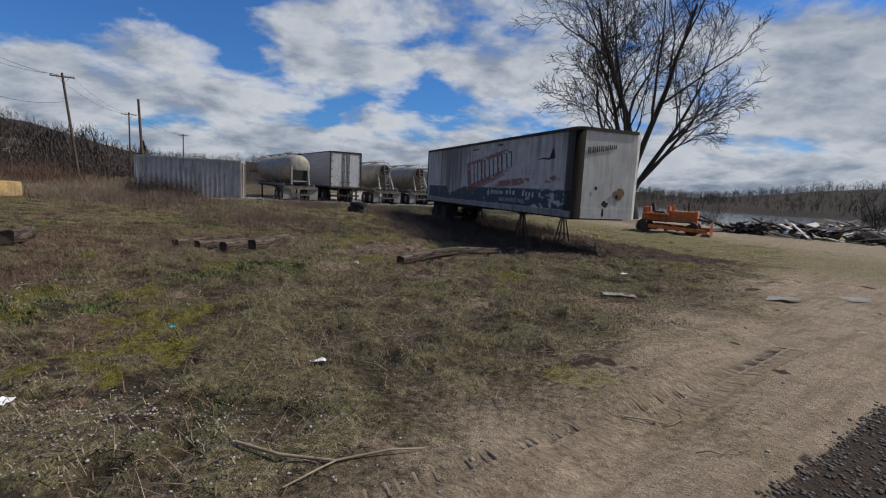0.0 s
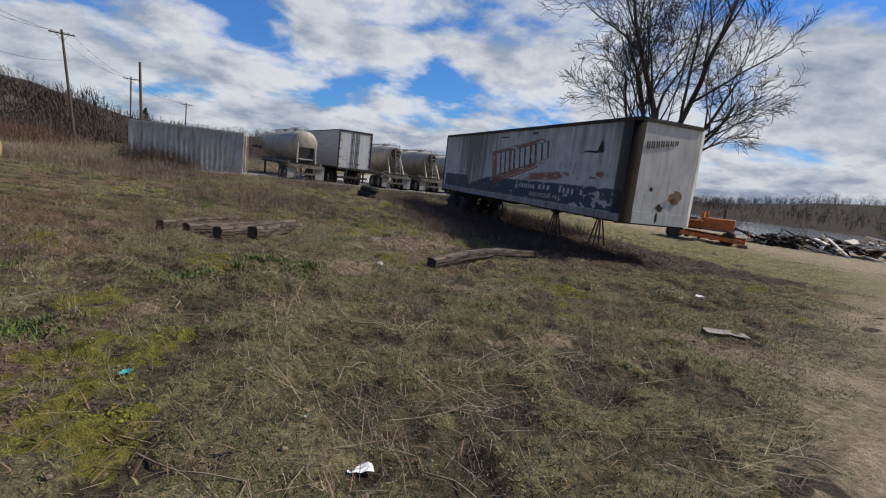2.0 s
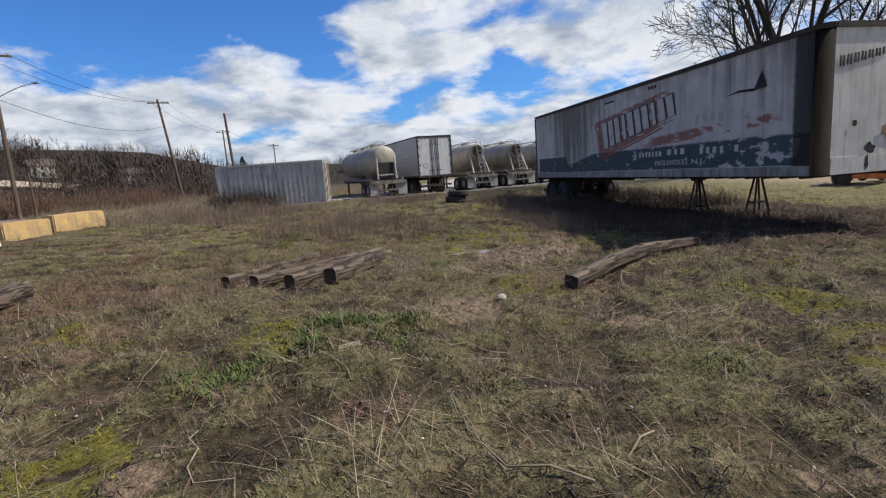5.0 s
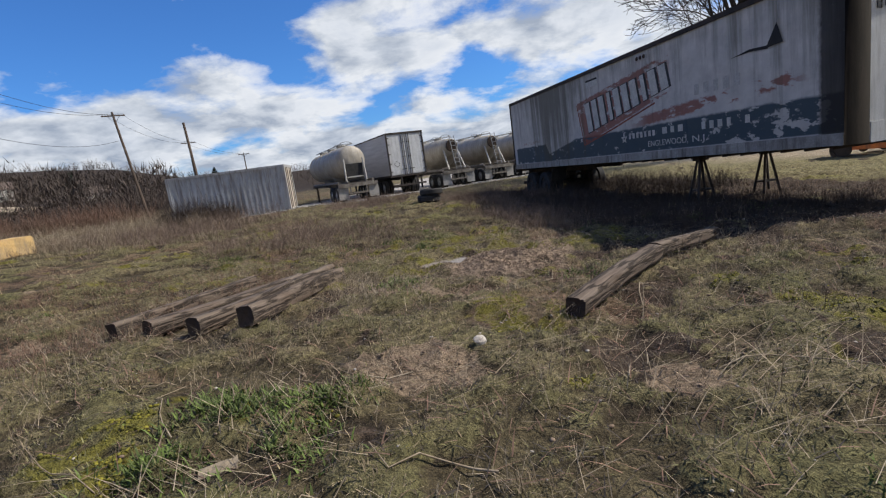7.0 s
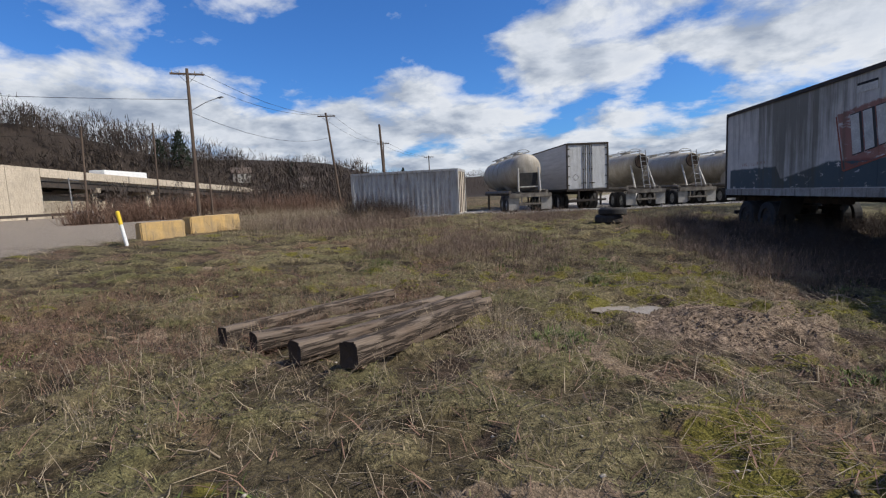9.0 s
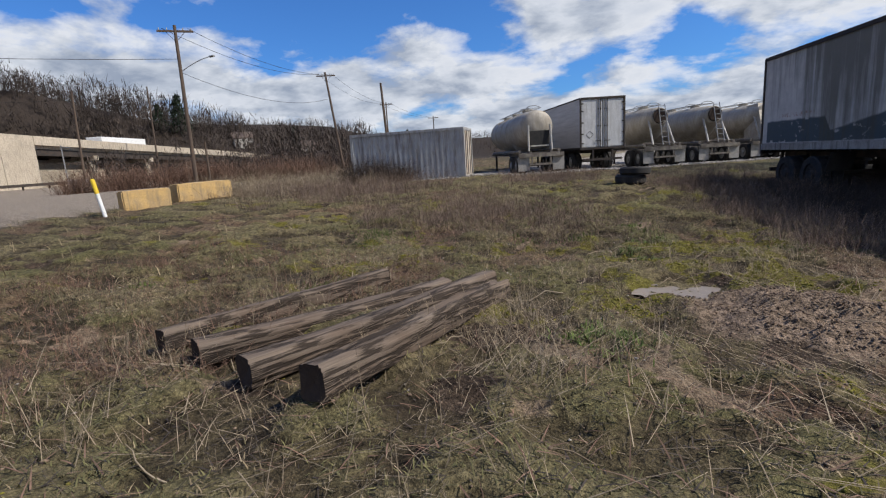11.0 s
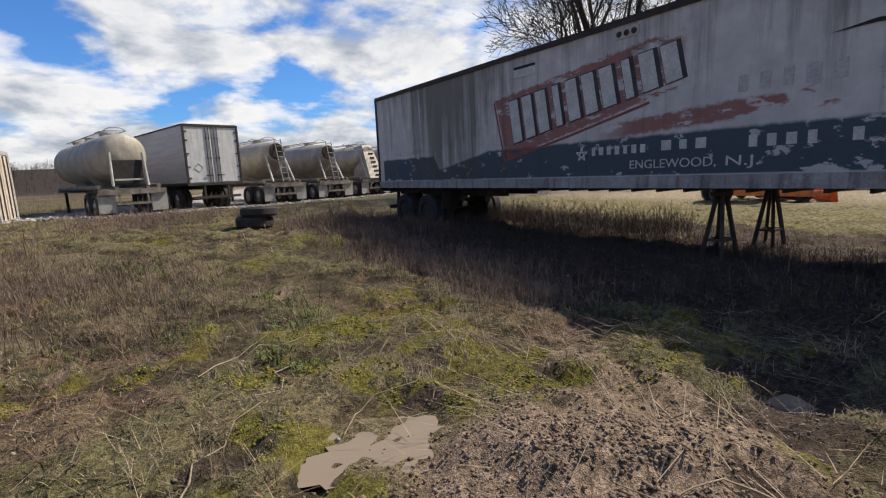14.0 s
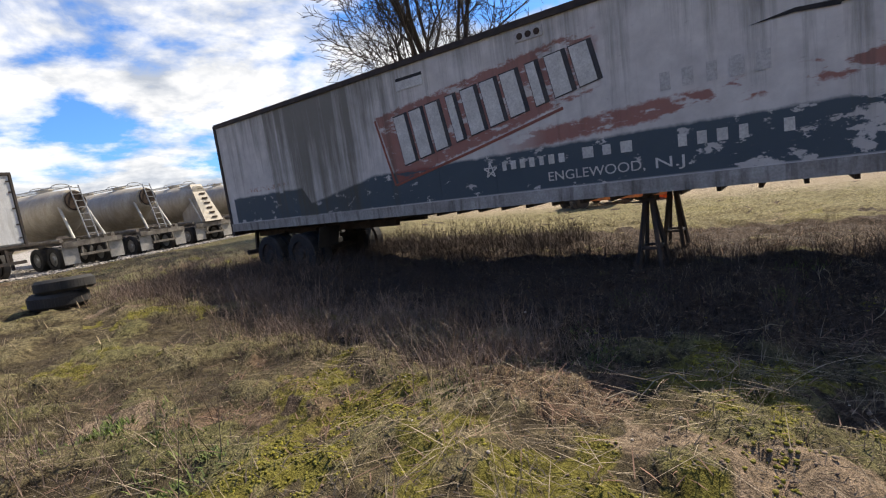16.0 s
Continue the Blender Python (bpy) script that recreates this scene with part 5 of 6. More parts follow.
# ---- poles and wires ----
def pole(x, y, h, lean_x, lean_y, arm=True, lamp=None, r=0.16, arm_rz=0.0, label="weathered wooden utility pole with a crossarm"):
    z0 = gz(x, y)
    t = thing("utility_pole", pose(x, y, z0, 0, 0, 0), label, "utility pole", "utility poles")
    top = Vector((lean_x, lean_y, h))
    bm = B()
    rod(bm, (0, 0, -0.3), top, r, r * 0.7, 12)
    part("pole", bm, M["pole"], t)
    if arm:
        bm = B()
        ax = Vector((math.cos(arm_rz), math.sin(arm_rz), 0))
        c = top * 0.965
        beam(bm, c - ax * 1.25, c + ax * 1.25, 0.12, 0.14)
        arm_ob = part("crossarm", bm, M["pole"], t)
        for s in (-1.1, -0.55, 0.55, 1.1):
            bm = B()
            rod(bm, c + ax * s + Vector((0, 0, 0.07)), c + ax * s + Vector((0, 0, 0.25)), 0.05, 0.03, 8)
            part("insulator", bm, M["steelgrey"], arm_ob)
        for s in (-0.7, 0.7):
            bm = B()
            beam(bm, c + ax * s, top * 0.9, 0.03, 0.03)
            part("brace", bm, M["rust"], t)
    if lamp:
        bm = B()
        c = top * 0.72
        prev = c
        for k in range(1, 9):
            f = k / 8
            p = c + Vector(lamp) * f + Vector((0, 0, 0.75 * math.sin(f * 1.5)))
            rod(bm, prev, p, 0.035, n=6)
            prev = p
        la = part("lamp_arm", bm, M["steelgrey"], t)
        bm = B()
        box(bm, prev, (0.55, 0.2, 0.1))
        part("lamp_head", bm, M["steelgrey"], la)
    return Vector((x, y, z0)) + top * 0.965


P1 = pole(-38.5, 33.8, 12.0, 0.1, 0.15, lamp=(1.6, 1.7, 0.4), arm_rz=0.85, label="wooden utility pole with crossarm and curved street lamp arm")
P2 = pole(-47.2, 62.2, 13.0, -1.0, -0.8, r=0.18, arm_rz=0.6, label="leaning wooden utility pole with a crossarm")
P3 = pole(-34.6, 55.4, 9.6, -0.3, -0.2, arm=False, r=0.17, label="bare wooden pole with no crossarm")
P4 = pole(-62.4, 37.0, 10.0, 0.2, 0.3, arm=False, r=0.13, label="slim weathered wooden pole")
P5 = pole(-71.0, 50.5, 12.8, 0.0, 0.3, arm=False, r=0.13, label="slim weathered wooden pole")
P6 = pole(-60.0, 92.0, 12.0, 0, 0, r=0.16, arm_rz=0.5)
P7 = pole(-64.0, 118.0, 11.0, 0, 0, r=0.16, arm_rz=0.5)
P8 = pole(-38.4, 35.0, 3.4, 0, 0, arm=False, r=0.09, label="short wooden stub pole")
P9 = pole(-44, 150.0, 10.0, 0, 0, r=0.16, arm_rz=0.3)


def wire(a, b, sag):
    cu = bpy.data.curves.new("power_line", "CURVE")
    cu.dimensions, cu.bevel_depth, cu.bevel_resolution = "3D", 0.018, 0
    s = cu.splines.new("POLY")
    s.points.add(14)
    for i in range(15):
        f = i / 14
        p = a.lerp(b, f)
        s.points[i].co = (p.x, p.y, p.z - sag * 4 * f * (1 - f), 1)
    cu.materials.append(M["black"])
    tmp = new("power_line", cu)
    me = bpy.data.meshes.new_from_object(tmp.evaluated_get(bpy.context.evaluated_depsgraph_get()))
    bpy.data.objects.remove(tmp)
    tagged(new("power_line", me), "thin black overhead power line between poles", "power line", "overhead lines")


for s in (-0.9, 0.9):
    off = Vector((s * 0.7, s * 0.7, 0.2))
    wire(P1 + off, P2 + off, 1.0)
    wire(P2 + off, P6 + off, 1.0)
    wire(P6 + off, P7 + off, 0.8)
wire(P1 + Vector((0, 0, -3)), P2 + Vector((0, 0, -3)), 1.2)
wire(P4, P5, 0.5)
wire(P4 + Vector((0, 0, -0.6)), Vector((-110, -10, 14)), 1.5)
wire(P1 + Vector((0, 0, -2)), Vector((-75, -20, 13)), 1.5)

# ---- viaduct on the west side ----
BA, BB = Vector((-66.8, 31.8)), Vector((-104.0, 102.0))
b_dir = (BB - BA).normalized()
via = thing("viaduct", pose(BA.x, BA.y, 0, 0, 0, math.degrees(math.atan2(b_dir.y, b_dir.x))), "long beige concrete road viaduct with a solid abutment wall", "viaduct")
BLEN = (BB - BA).length


def deck_z(x):
    return 6.45 - 2.0 * x / BLEN


for x0, x1 in [(-60 + 12 * k, -48 + 12 * k) for k in range(5)] + [(0, 4.4)]:
    bm = B()
    vs = []
    for x, z in ((x0 + 0.03, 0.0), (x1 - 0.03, 0.0), (x1 - 0.03, deck_z(x1)), (x0 + 0.03, deck_z(x0))):
        vs.append((x, z))
    f0 = [bm.verts.new((x, 0, z)) for x, z in vs]
    f1 = [bm.verts.new((x, 9, z)) for x, z in vs]
    bm.faces.new(f0), bm.faces.new(f1[::-1])
    for i in range(4):
        bm.faces.new((f0[i], f1[i], f1[(i + 1) % 4], f0[(i + 1) % 4]))
    part("abutment_wall", bm, M["concrete"], via, "beige concrete abutment wall panel")
bm = B()
beam(bm, (4.4, 0.1, deck_z(4.4) - 0.5), (BLEN, 0.1, deck_z(BLEN) - 0.5), 0.3, 1.0)
part("parapet", bm, M["concrete"], via, "pale concrete parapet")
bm = B()
beam(bm, (4.4, 5, deck_z(4.4) - 1.2), (BLEN, 5, deck_z(BLEN) - 1.2), 9.0, 0.4)
part("deck", bm, M["concrete"], via)
for y in (0.6, 3.5, 6.5):
    bm = B()
    beam(bm, (4.4, y, deck_z(4.4) - 1.75), (BLEN, y, deck_z(BLEN) - 1.75), 0.35, 0.75)
    part("girder", bm, M["rust"], via)
for x in (14, 26, 38, 50, 62, 74):
    for y in (1.2, 7.5):
        bm = B()
        rod(bm, (x, y, -0.3), (x, y, deck_z(x) - 2.0), 0.45, n=14)
        part("pier", bm, M["concrete"], via)
    bm = B()
    beam(bm, (x, 0.3, deck_z(x) - 2.2), (x, 8.8, deck_z(x) - 2.2), 0.8, 0.6)
    part("pier_cap", bm, M["concrete"], via)
bm = B()
vs = [(4.4, 6, 0), (24, 6, 0), (24, 9.4, 0.6), (19, 9.4, 3.2), (4.4, 9.4, 4.4)]
f = [bm.verts.new(p) for p in ((4.4, 0.3, 0.2), (24, 0.3, 0.2), (16, 2.0, 2.9), (4.4, 2.4, 3.7))]
bm.faces.new(f)
bmesh.ops.solidify(bm, geom=bm.faces[:], thickness=0.3)
part("slope_paving", bm, M["concrete"], via, "sunlit concrete slope paving")
bm = B()
box(bm, (28, 6.5, deck_z(28) + 0.75), (10.5, 2.4, 1.6))
tv = one("lorry_trailer", bm, M["white"], Matrix.Translation((0, 0, 0)) @ via.matrix_world, "white lorry trailer on the viaduct", "trailer", bevel=0.05)
# guard rail and cabinet in the yard
rail = thing("guard_rail", pose(-60.5, 29.0, 0, 0, 0, math.degrees(math.atan2(b_dir.y, b_dir.x))), "low dark railing along the road edge", "railing")
for k in range(24):
    bm = B()
    x = -36 + k * 3.2
    p = rail.matrix_world @ Vector((x, 0, 0))
    z = gz(p.x, p.y)
    beam(bm, (x, 0, z - 0.1), (x, 0, z + 0.6), 0.12, 0.12)
    part("post", bm, M["rust"], rail)
bm = B()
beam(bm, (-36, -0.1, 0.95), (38, -0.1, 1.0), 0.06, 0.28)
part("rail", bm, M["rust"], rail)
cb = thing("utility_cabinet", pose(-51, 31.2, gz(-51, 31.2), 0, 0, 30), "small grey utility cabinet with a mast", "cabinet")
bm = B()
box(bm, (0, 0, 0.5), (1.3, 0.8, 1.0))
part("body", bm, M["steelgrey"], cb, bevel=0.03)
bm = B()
rod(bm, (-0.9, 0, 0), (-0.9, 0, 4.0), 0.05, n=8)
beam(bm, (-0.9, 0, 3.9), (0.0, 0, 3.7), 0.06, 0.06)
part("mast", bm, M["steelgrey"], cb)


# ---- far houses ----
def house(x, y, w, d, h, rz, seed):
    z = gz(x, y) - 0.5
    t = thing("house", pose(x, y, z, 0, 0, rz), "pale sided house with a pitched roof among bare trees", "house", "houses on the hill")
    bm = B()
    box(bm, (0, 0, h / 2), (w, d, h))
    f = [bm.verts.new(p) for p in ((-w / 2, -d / 2, h), (-w / 2, d / 2, h), (-w / 2, 0, h + d * 0.4), (w / 2, -d / 2, h), (w / 2, d / 2, h), (w / 2, 0, h + d * 0.4))]
    bm.faces.new(f[:3]), bm.faces.new(f[3:])
    part("wall", bm, M["house"], t)
    bm = B()
    for s in (-1, 1):
        a = math.atan2(d * 0.4, d / 2)
        box(bm, (0, s * d * 0.26, h + d * 0.2), (w + 0.6, d * 0.68, 0.18), Matrix.Rotation(-s * a, 3, "X"))
    part("roof", bm, M["roof"], t)
    for k in range(3):
        for fl in range(2):
            bm = B()
            box(bm, (-w * 0.3 + k * w * 0.3, -d / 2 - 0.02, h * (0.3 + fl * 0.5)), (w * 0.11, 0.08, h * 0.24))
            wn = part("window", bm, M["glassdark"], t)
            bm = B()
            box(bm, (-w * 0.3 + k * w * 0.3, -d / 2 - 0.05, h * (0.165 + fl * 0.5)), (w * 0.13, 0.1, 0.1))
            part("sill", bm, M["white"], wn)


for hx, hy, w, d, rz, sd in ((-112, 99, 4.5, 4, 55, 1), (-100, 112, 6, 4, 45, 2), (-122, 128, 7, 5, 40, 4), (-60, 232, 10, 8, 15, 5), (-75, 245, 9, 8, 20, 6), (-48, 250, 12, 9, 10, 7), (-66, 262, 10, 8, 14, 8), (-90, 250, 10, 8, 20, 9), (-54, 275, 10, 8, 12, 10), (-70, 215, 14, 8, 16, 11)):
    house(hx, hy, w, d, 0.65 * d, rz, sd)


# ---- trees ----
def tube(verts, faces, pts, radii, n):
    """Adds a tapering tube to the lists."""
    base = len(verts)
    for i, (p, r) in enumerate(zip(pts, radii)):
        d = (pts[min(i + 1, len(pts) - 1)] - pts[max(i - 1, 0)]).normalized()
        q = d.to_track_quat("Z", "Y")
        for k in range(n):
            a = 2 * math.pi * k / n
            verts.append(p + q @ Vector((r * math.cos(a), r * math.sin(a), 0)))
    for i in range(len(pts) - 1):
        for k in range(n):
            a, b_ = base + i * n + k, base + i * n + (k + 1) % n
            faces.append((a, b_, b_ + n, a + n))


def grow(r, p, d, ln, rad, depth, out, top, up=0.1, spread=0.55):
    """One limb and, at its end and along it, its own branches."""
    pts, radii = [p], [rad]
    n = 5 if depth < 3 else 4
    for i in range(n):
        d = (d + Vector((r.gauss(0, 0.11), r.gauss(0, 0.11), r.gauss(0, 0.08) + up))).normalized()
        p = p + d * ln / n
        pts.append(p)
        radii.append(rad * (1 - 0.45 * (i + 1) / n))
    out[0 if depth < 2 else 1].append((pts, radii))
    if depth >= top:
        return
    kids = r.choice((3, 4)) if depth else 5
    for k in range(kids):
        i = n if k == 0 else r.randint(2, n)
        axis_ = Vector((r.gauss(0, 1), r.gauss(0, 1), r.gauss(0, 0.5))).cross(d)
        if axis_.length < 0.01:
            continue
        ang = r.uniform(0.15, 0.35) if k == 0 else r.uniform(spread * 0.6, spread * 1.5)
        nd_ = Matrix.Rotation(ang, 3, axis_.normalized()) @ d
        grow(r, pts[i], nd_, ln * r.uniform(0.62, 0.85), max(radii[i] * (0.85 if k == 0 else 0.68), 0.008), depth + 1, out, top, up, spread)


def bare_tree(x, y, h, rad, seed, label, top=5, stems=1, spread=0.55, lean=(0, 0), up=0.1, name="bare_tree", thick=1.0):
    r = random.Random(seed)
    t = thing(name, pose(x, y, gz(x, y) - 0.1), label, "tree", "bare trees")
    out = ([], [])
    grow(r, Vector((0, 0, 0)), Vector((lean[0], lean[1], 1)).normalized(), h * 0.25, rad, 0, out, top, up, spread)
    out = [[(pts, [max(q * 1.0, 0.011 * thick) for q in radii]) for pts, radii in items] for items in out]
    for nm, items, n in (("trunk", out[0], 8), ("crown", out[1], 3)):
        verts, faces = [], []
        for pts, radii in items:
            tube(verts, faces, pts, radii, n)
        ob = new(nm, raw_mesh(nm, [tuple(v) for v in verts], faces, M["bark"], True))
        ob.parent = t


def branch(r, p, d, ln, rad, depth, out, last):
    """A limb that bends upwards, with side branches set along its outer two thirds."""
    n = 7 if depth < 2 else (5 if depth < 4 else 3)
    pts, radii, dirs = [p], [rad], [d]
    wob = 0.07 + 0.025 * depth
    for i in range(n):
        d = (d + Vector((r.gauss(0, wob), r.gauss(0, wob), r.gauss(0, wob) + (0.045 if depth < 3 else 0.02)))).normalized()
        p = p + d * ln / n
        pts.append(p), dirs.append(d)
        radii.append(max(rad * (1 - 0.72 * (i + 1) / n), 0.016))
    out[0 if depth < 2 else 1].append((pts, radii))
    if depth >= last:
        return
    kids = (6, 5, 5, 4, 3)[min(depth, 4)]
    spin = r.uniform(0, 6.28)
    for k in range(kids):
        f = 0.28 + 0.70 * (k + r.uniform(0.1, 0.9)) / kids
        i = min(n - 1, int(f * n))
        q, dd = pts[i].lerp(pts[i + 1], f * n - i), dirs[i]
        side = dd.orthogonal().normalized()
        side = Matrix.Rotation(spin + k * 2.4 + r.uniform(-0.4, 0.4), 3, dd) @ side
        nd_ = (dd * math.cos(0.62) + side * math.sin(r.uniform(0.42, 0.78))).normalized()
        branch(r, q, nd_, ln * (0.66 - 0.26 * f) * r.uniform(0.8, 1.2), max(rad * (1 - 0.7 * f) * 0.55, 0.018), depth + 1, out, last)


def vase_tree(x, y, seed, label):
    """A broad old tree that forks low into several rising limbs."""
    r = random.Random(seed)
    t = thing("bare_tree", pose(x, y, gz(x, y) - 0.1), label, "tree", "bare trees")
    out = ([([Vector((0, 0, 0)), Vector((-0.1, 0, 1.2)), Vector((-0.2, 0.1, 2.6))], [0.85, 0.68, 0.62])], [])
    for tilt, az, ln, rad in ((0.10, 2.9, 15.5, 0.34), (0.14, 0.4, 15.5, 0.32), (0.36, 3.3, 12.5, 0.24), (0.58, 3.0, 10.0, 0.20), (0.44, 0.15, 12.0, 0.26), (0.80, -0.2, 9.5, 0.22), (0.4, 1.6, 11.5, 0.2), (0.4, 4.6, 11.5, 0.2)):
        d = Vector((math.sin(tilt) * math.cos(az), math.sin(tilt) * math.sin(az), math.cos(tilt)))
        branch(r, Vector((-0.15, 0.05, r.uniform(1.6, 2.7))), d, ln, rad, 0, out, 4)
    for nm, items, n in (("trunk", out[0], 8), ("crown", out[1], 3)):
        verts, faces = [], []
        for pts, radii in items:
            tube(verts, faces, pts, radii, n)
        ob = new(nm, raw_mesh(nm, [tuple(v) for v in verts], faces, M["bark"], True))
        ob.parent = t


vase_tree(15.9, 41.5, 5, "large bare spreading tree behind the trailer")
bare_tree(24.5, 45.0, 7.5, 0.12, 12, "small bare tree on the river bank", 4, spread=0.6)
bare_tree(43.0, 47.0, 10, 0.22, 13, "bare spreading tree on the river bank", 5, spread=0.75)
bare_tree(54.0, 45.0, 10, 0.2, 14, "bare spreading tree on the river bank", 5, spread=0.75)
bare_tree(33.0, 49.0, 6, 0.1, 15, "thin bare sapling on the river bank", 4, spread=0.6)
bare_tree(-64, 20.0, 12, 0.2, 16, "bare tree against the hillside", 5, spread=0.6)


# woodland on the hills: many bare crowns of thin twigs
def woodland(name, spots, label, material, seed):
    r = np.random.RandomState(seed)
    vs, fs = [], []
    count = 0
    for (x, y, z, h) in spots:
        k = 46
        base = np.array([x, y, z - 0.3])
        # a trunk and many fine limbs and twigs as slender slips
        f = r.uniform(0.08, 0.85, k)
        start = base + np.stack([r.normal(0, 0.16, k) * h * f ** 0.7, r.normal(0, 0.16, k) * h * f ** 0.7, h * f], 1)
        a, el = r.uniform(0, 6.28, k), r.uniform(0.1, 1.35, k)
        ln = h * r.uniform(0.10, 0.30, k)
        start[0], el[0], ln[0] = base, 1.57, h * 0.85
        d = np.stack([np.cos(a) * np.cos(el), np.sin(a) * np.cos(el), np.sin(el)], 1)
        end = start + d * ln[:, None]
        wd = h * np.where(np.arange(k) == 0, 0.014, 0.011)[:, None]
        sx = np.stack([-np.sin(a), np.cos(a), np.zeros(k)], 1) * wd
        v = np.stack([start + sx, start - sx, end], 1).reshape(-1, 3)
        vs.append(v), fs.append(count + np.arange(3 * k).reshape(-1, 3))
        count += 3 * k
    ob = new(name, raw_mesh(name, np.concatenate(vs), np.concatenate(fs), material))
    return tagged(ob, label, "woodland", kind="stuff")


wr = np.random.RandomState(5)


def scatter_polar(n, az0, az1, r0, r1, h0, h1):
    az, rr = np.radians(wr.uniform(az0, az1, n)), wr.uniform(r0, r1, n)
    x, y = rr * np.sin(az), rr * np.cos(az)
    return [(a, b_, c, d) for a, b_, c, d in zip(x, y, height(x, y), h0 + (h1 - h0) * wr.uniform(0, 1, n) ** 1.6 * np.clip(0.4 + 1.3 * fbm(x, y, 22, 51, 2), 0.5, 1.35))]


woodland("woodland", scatter_polar(4200, -115, -36, 116, 200, 2.5, 9), "bare brown woodland covering the near hillside", M["woods"], 1)
woodland("woodland", scatter_polar(2600, -60, 30, 225, 370, 2.5, 5.5), "bare brown woodland on the far ridge", M["woods"], 2)
woodland("woodland", [s for s in scatter_polar(2600, 14, 75, 200, 380, 2.5, 5.5) if 0.8 * s[0] + 0.6 * s[1] > 192], "bare brown woodland on the far river bank", M["woods"], 3)
woodland("roadside_scrub", [s for s in scatter_polar(900, -60, -28, 78, 118, 1.5, 5) if True], "tangled bare scrub below the hillside", M["thicket"], 4)
bk = [(x, y, gz(x, y), h) for x, y, h in zip(wr.uniform(10, 70, 240), wr.uniform(-12, 52, 240), wr.uniform(0.8, 3.0, 240)) if 39.5 < 0.8 * x + 0.6 * y < 45]
woodland("bank_scrub", bk, "thin bare scrub along the river bank", M["weed"], 6)
for px, py, ph, sd in ((-121, 88, 10, 1), (-106, 112, 7, 2), (-123, 84, 7, 5), (-150, 240, 9, 3), (-88, 250, 8, 4)):
    t = thing("evergreen_tree", pose(px, py, gz(px, py) - 0.3), "dark evergreen tree standing among bare trees", "tree")
    bm = B()
    rod(bm, (0, 0, 0), (0, 0, ph * 0.9), 0.22, 0.05, 8)
    part("trunk", bm, M["bark"], t)
    r = np.random.RandomState(sd)
    n = 900
    f = r.uniform(0.12, 1, n)
    a, rad_ = r.uniform(0, 6.28, n), (1 - f) ** 0.7 * ph * 0.34 * r.uniform(0.5, 1.1, n)
    c = np.stack([np.cos(a) * rad_, np.sin(a) * rad_, f * ph], 1)
    e1, e2 = r.normal(0, ph * 0.035, (n, 3)), r.normal(0, ph * 0.035, (n, 3))
    v = np.stack([c, c + e1, c + e2], 1).reshape(-1, 3)
    cr = new("crown", raw_mesh("crown", v, np.arange(3 * n).reshape(-1, 3), M["pine"]))
    cr.parent = t

# ---- ground cover ----
gr = np.random.RandomState(11)


def blades(x, y, h, lean, width, material, name, label, lift=0.0, turn=None):
    """Thin upright or lying blades, each a bent strip of three faces."""
    n = len(x)
    a = gr.uniform(0, 6.28, n) if turn is None else turn
    z = height(x, y) - 0.01 + lift
    base = np.stack([x, y, z], 1)
    d = np.stack([np.cos(a), np.sin(a)], 1)
    el = lean
    mid = base + np.concatenate([d * (h * np.cos(el) * 0.45)[:, None], (h * np.sin(el) * 0.6)[:, None]], 1)
    tip = base + np.concatenate([d * (h * np.cos(el))[:, None], (h * np.sin(el) * 0.92)[:, None]], 1)
    sd = np.stack([-np.sin(a), np.cos(a), np.zeros(n)], 1) * (width / 2)[:, None]
    v = np.stack([base - sd, base + sd, mid - sd * 0.8, mid + sd * 0.8, tip], 1).reshape(-1, 3)
    o = np.arange(n)[:, None] * 5
    f = np.concatenate([o + np.array([0, 1, 3]), o + np.array([0, 3, 2]), o + np.array([2, 3, 4])])
    ob = new(name, raw_mesh(name, v, f, material))
    return tagged(ob, label, "grass", kind="stuff")


def patchy(x, y, seed, k=0.9):
    return 0.5 + 0.5 * wave(x, y, k, seed) + 0.25 * wave(x, y, k * 3, seed + 1)


def clear(x, y):
    """True where grass may stand: off the lane, the yard, the gravel, the spoil heap and pools."""
    ok = lane(x, y) + 1.1 * wave(x, y, 0.8, 31) + 0.5 * wave(x, y, 3.1, 32) < 0.15
    ok &= (((x + 1.65) / 1.1) ** 2 + ((y - 14.35) / 0.9) ** 2 > 1) & (((x + 2.75) / 0.6) ** 2 + ((y - 15.15) / 0.55) ** 2 > 1)
    ok &= (-0.69 * x + 0.72 * y < 31.9) | (x < -15.5)
    ok &= ~((-0.93 * x - 0.36 * y > 12.9) & (-0.573 * x - 0.819 * y > -6.2))
    ok &= 0.934 * x + 0.357 * y + 0.5 * wave(x, y, 1.5, 33) < 12.2
    return ok


def field(n, x0, x1, y0, y1, keep=None):
    x, y = gr.uniform(x0, x1, n), gr.uniform(y0, y1, n)
    m = clear(x, y)
    if keep is not None:
        m &= gr.uniform(0, 1, n) < keep(x, y)
    return x[m], y[m]


def growth(x, y):
    """How thickly grass stands: in tufts, thin on moss, mud, the shade strip and bare soil."""
    return np.clip((0.10 + 1.1 * tuft_at(x, y)) * (1 - 0.75 * moss_at(x, y)) * (1 - 0.92 * mud_shade_at(x, y)) * (1 - 0.9 * bare_at(x, y)), 0.01, 1)


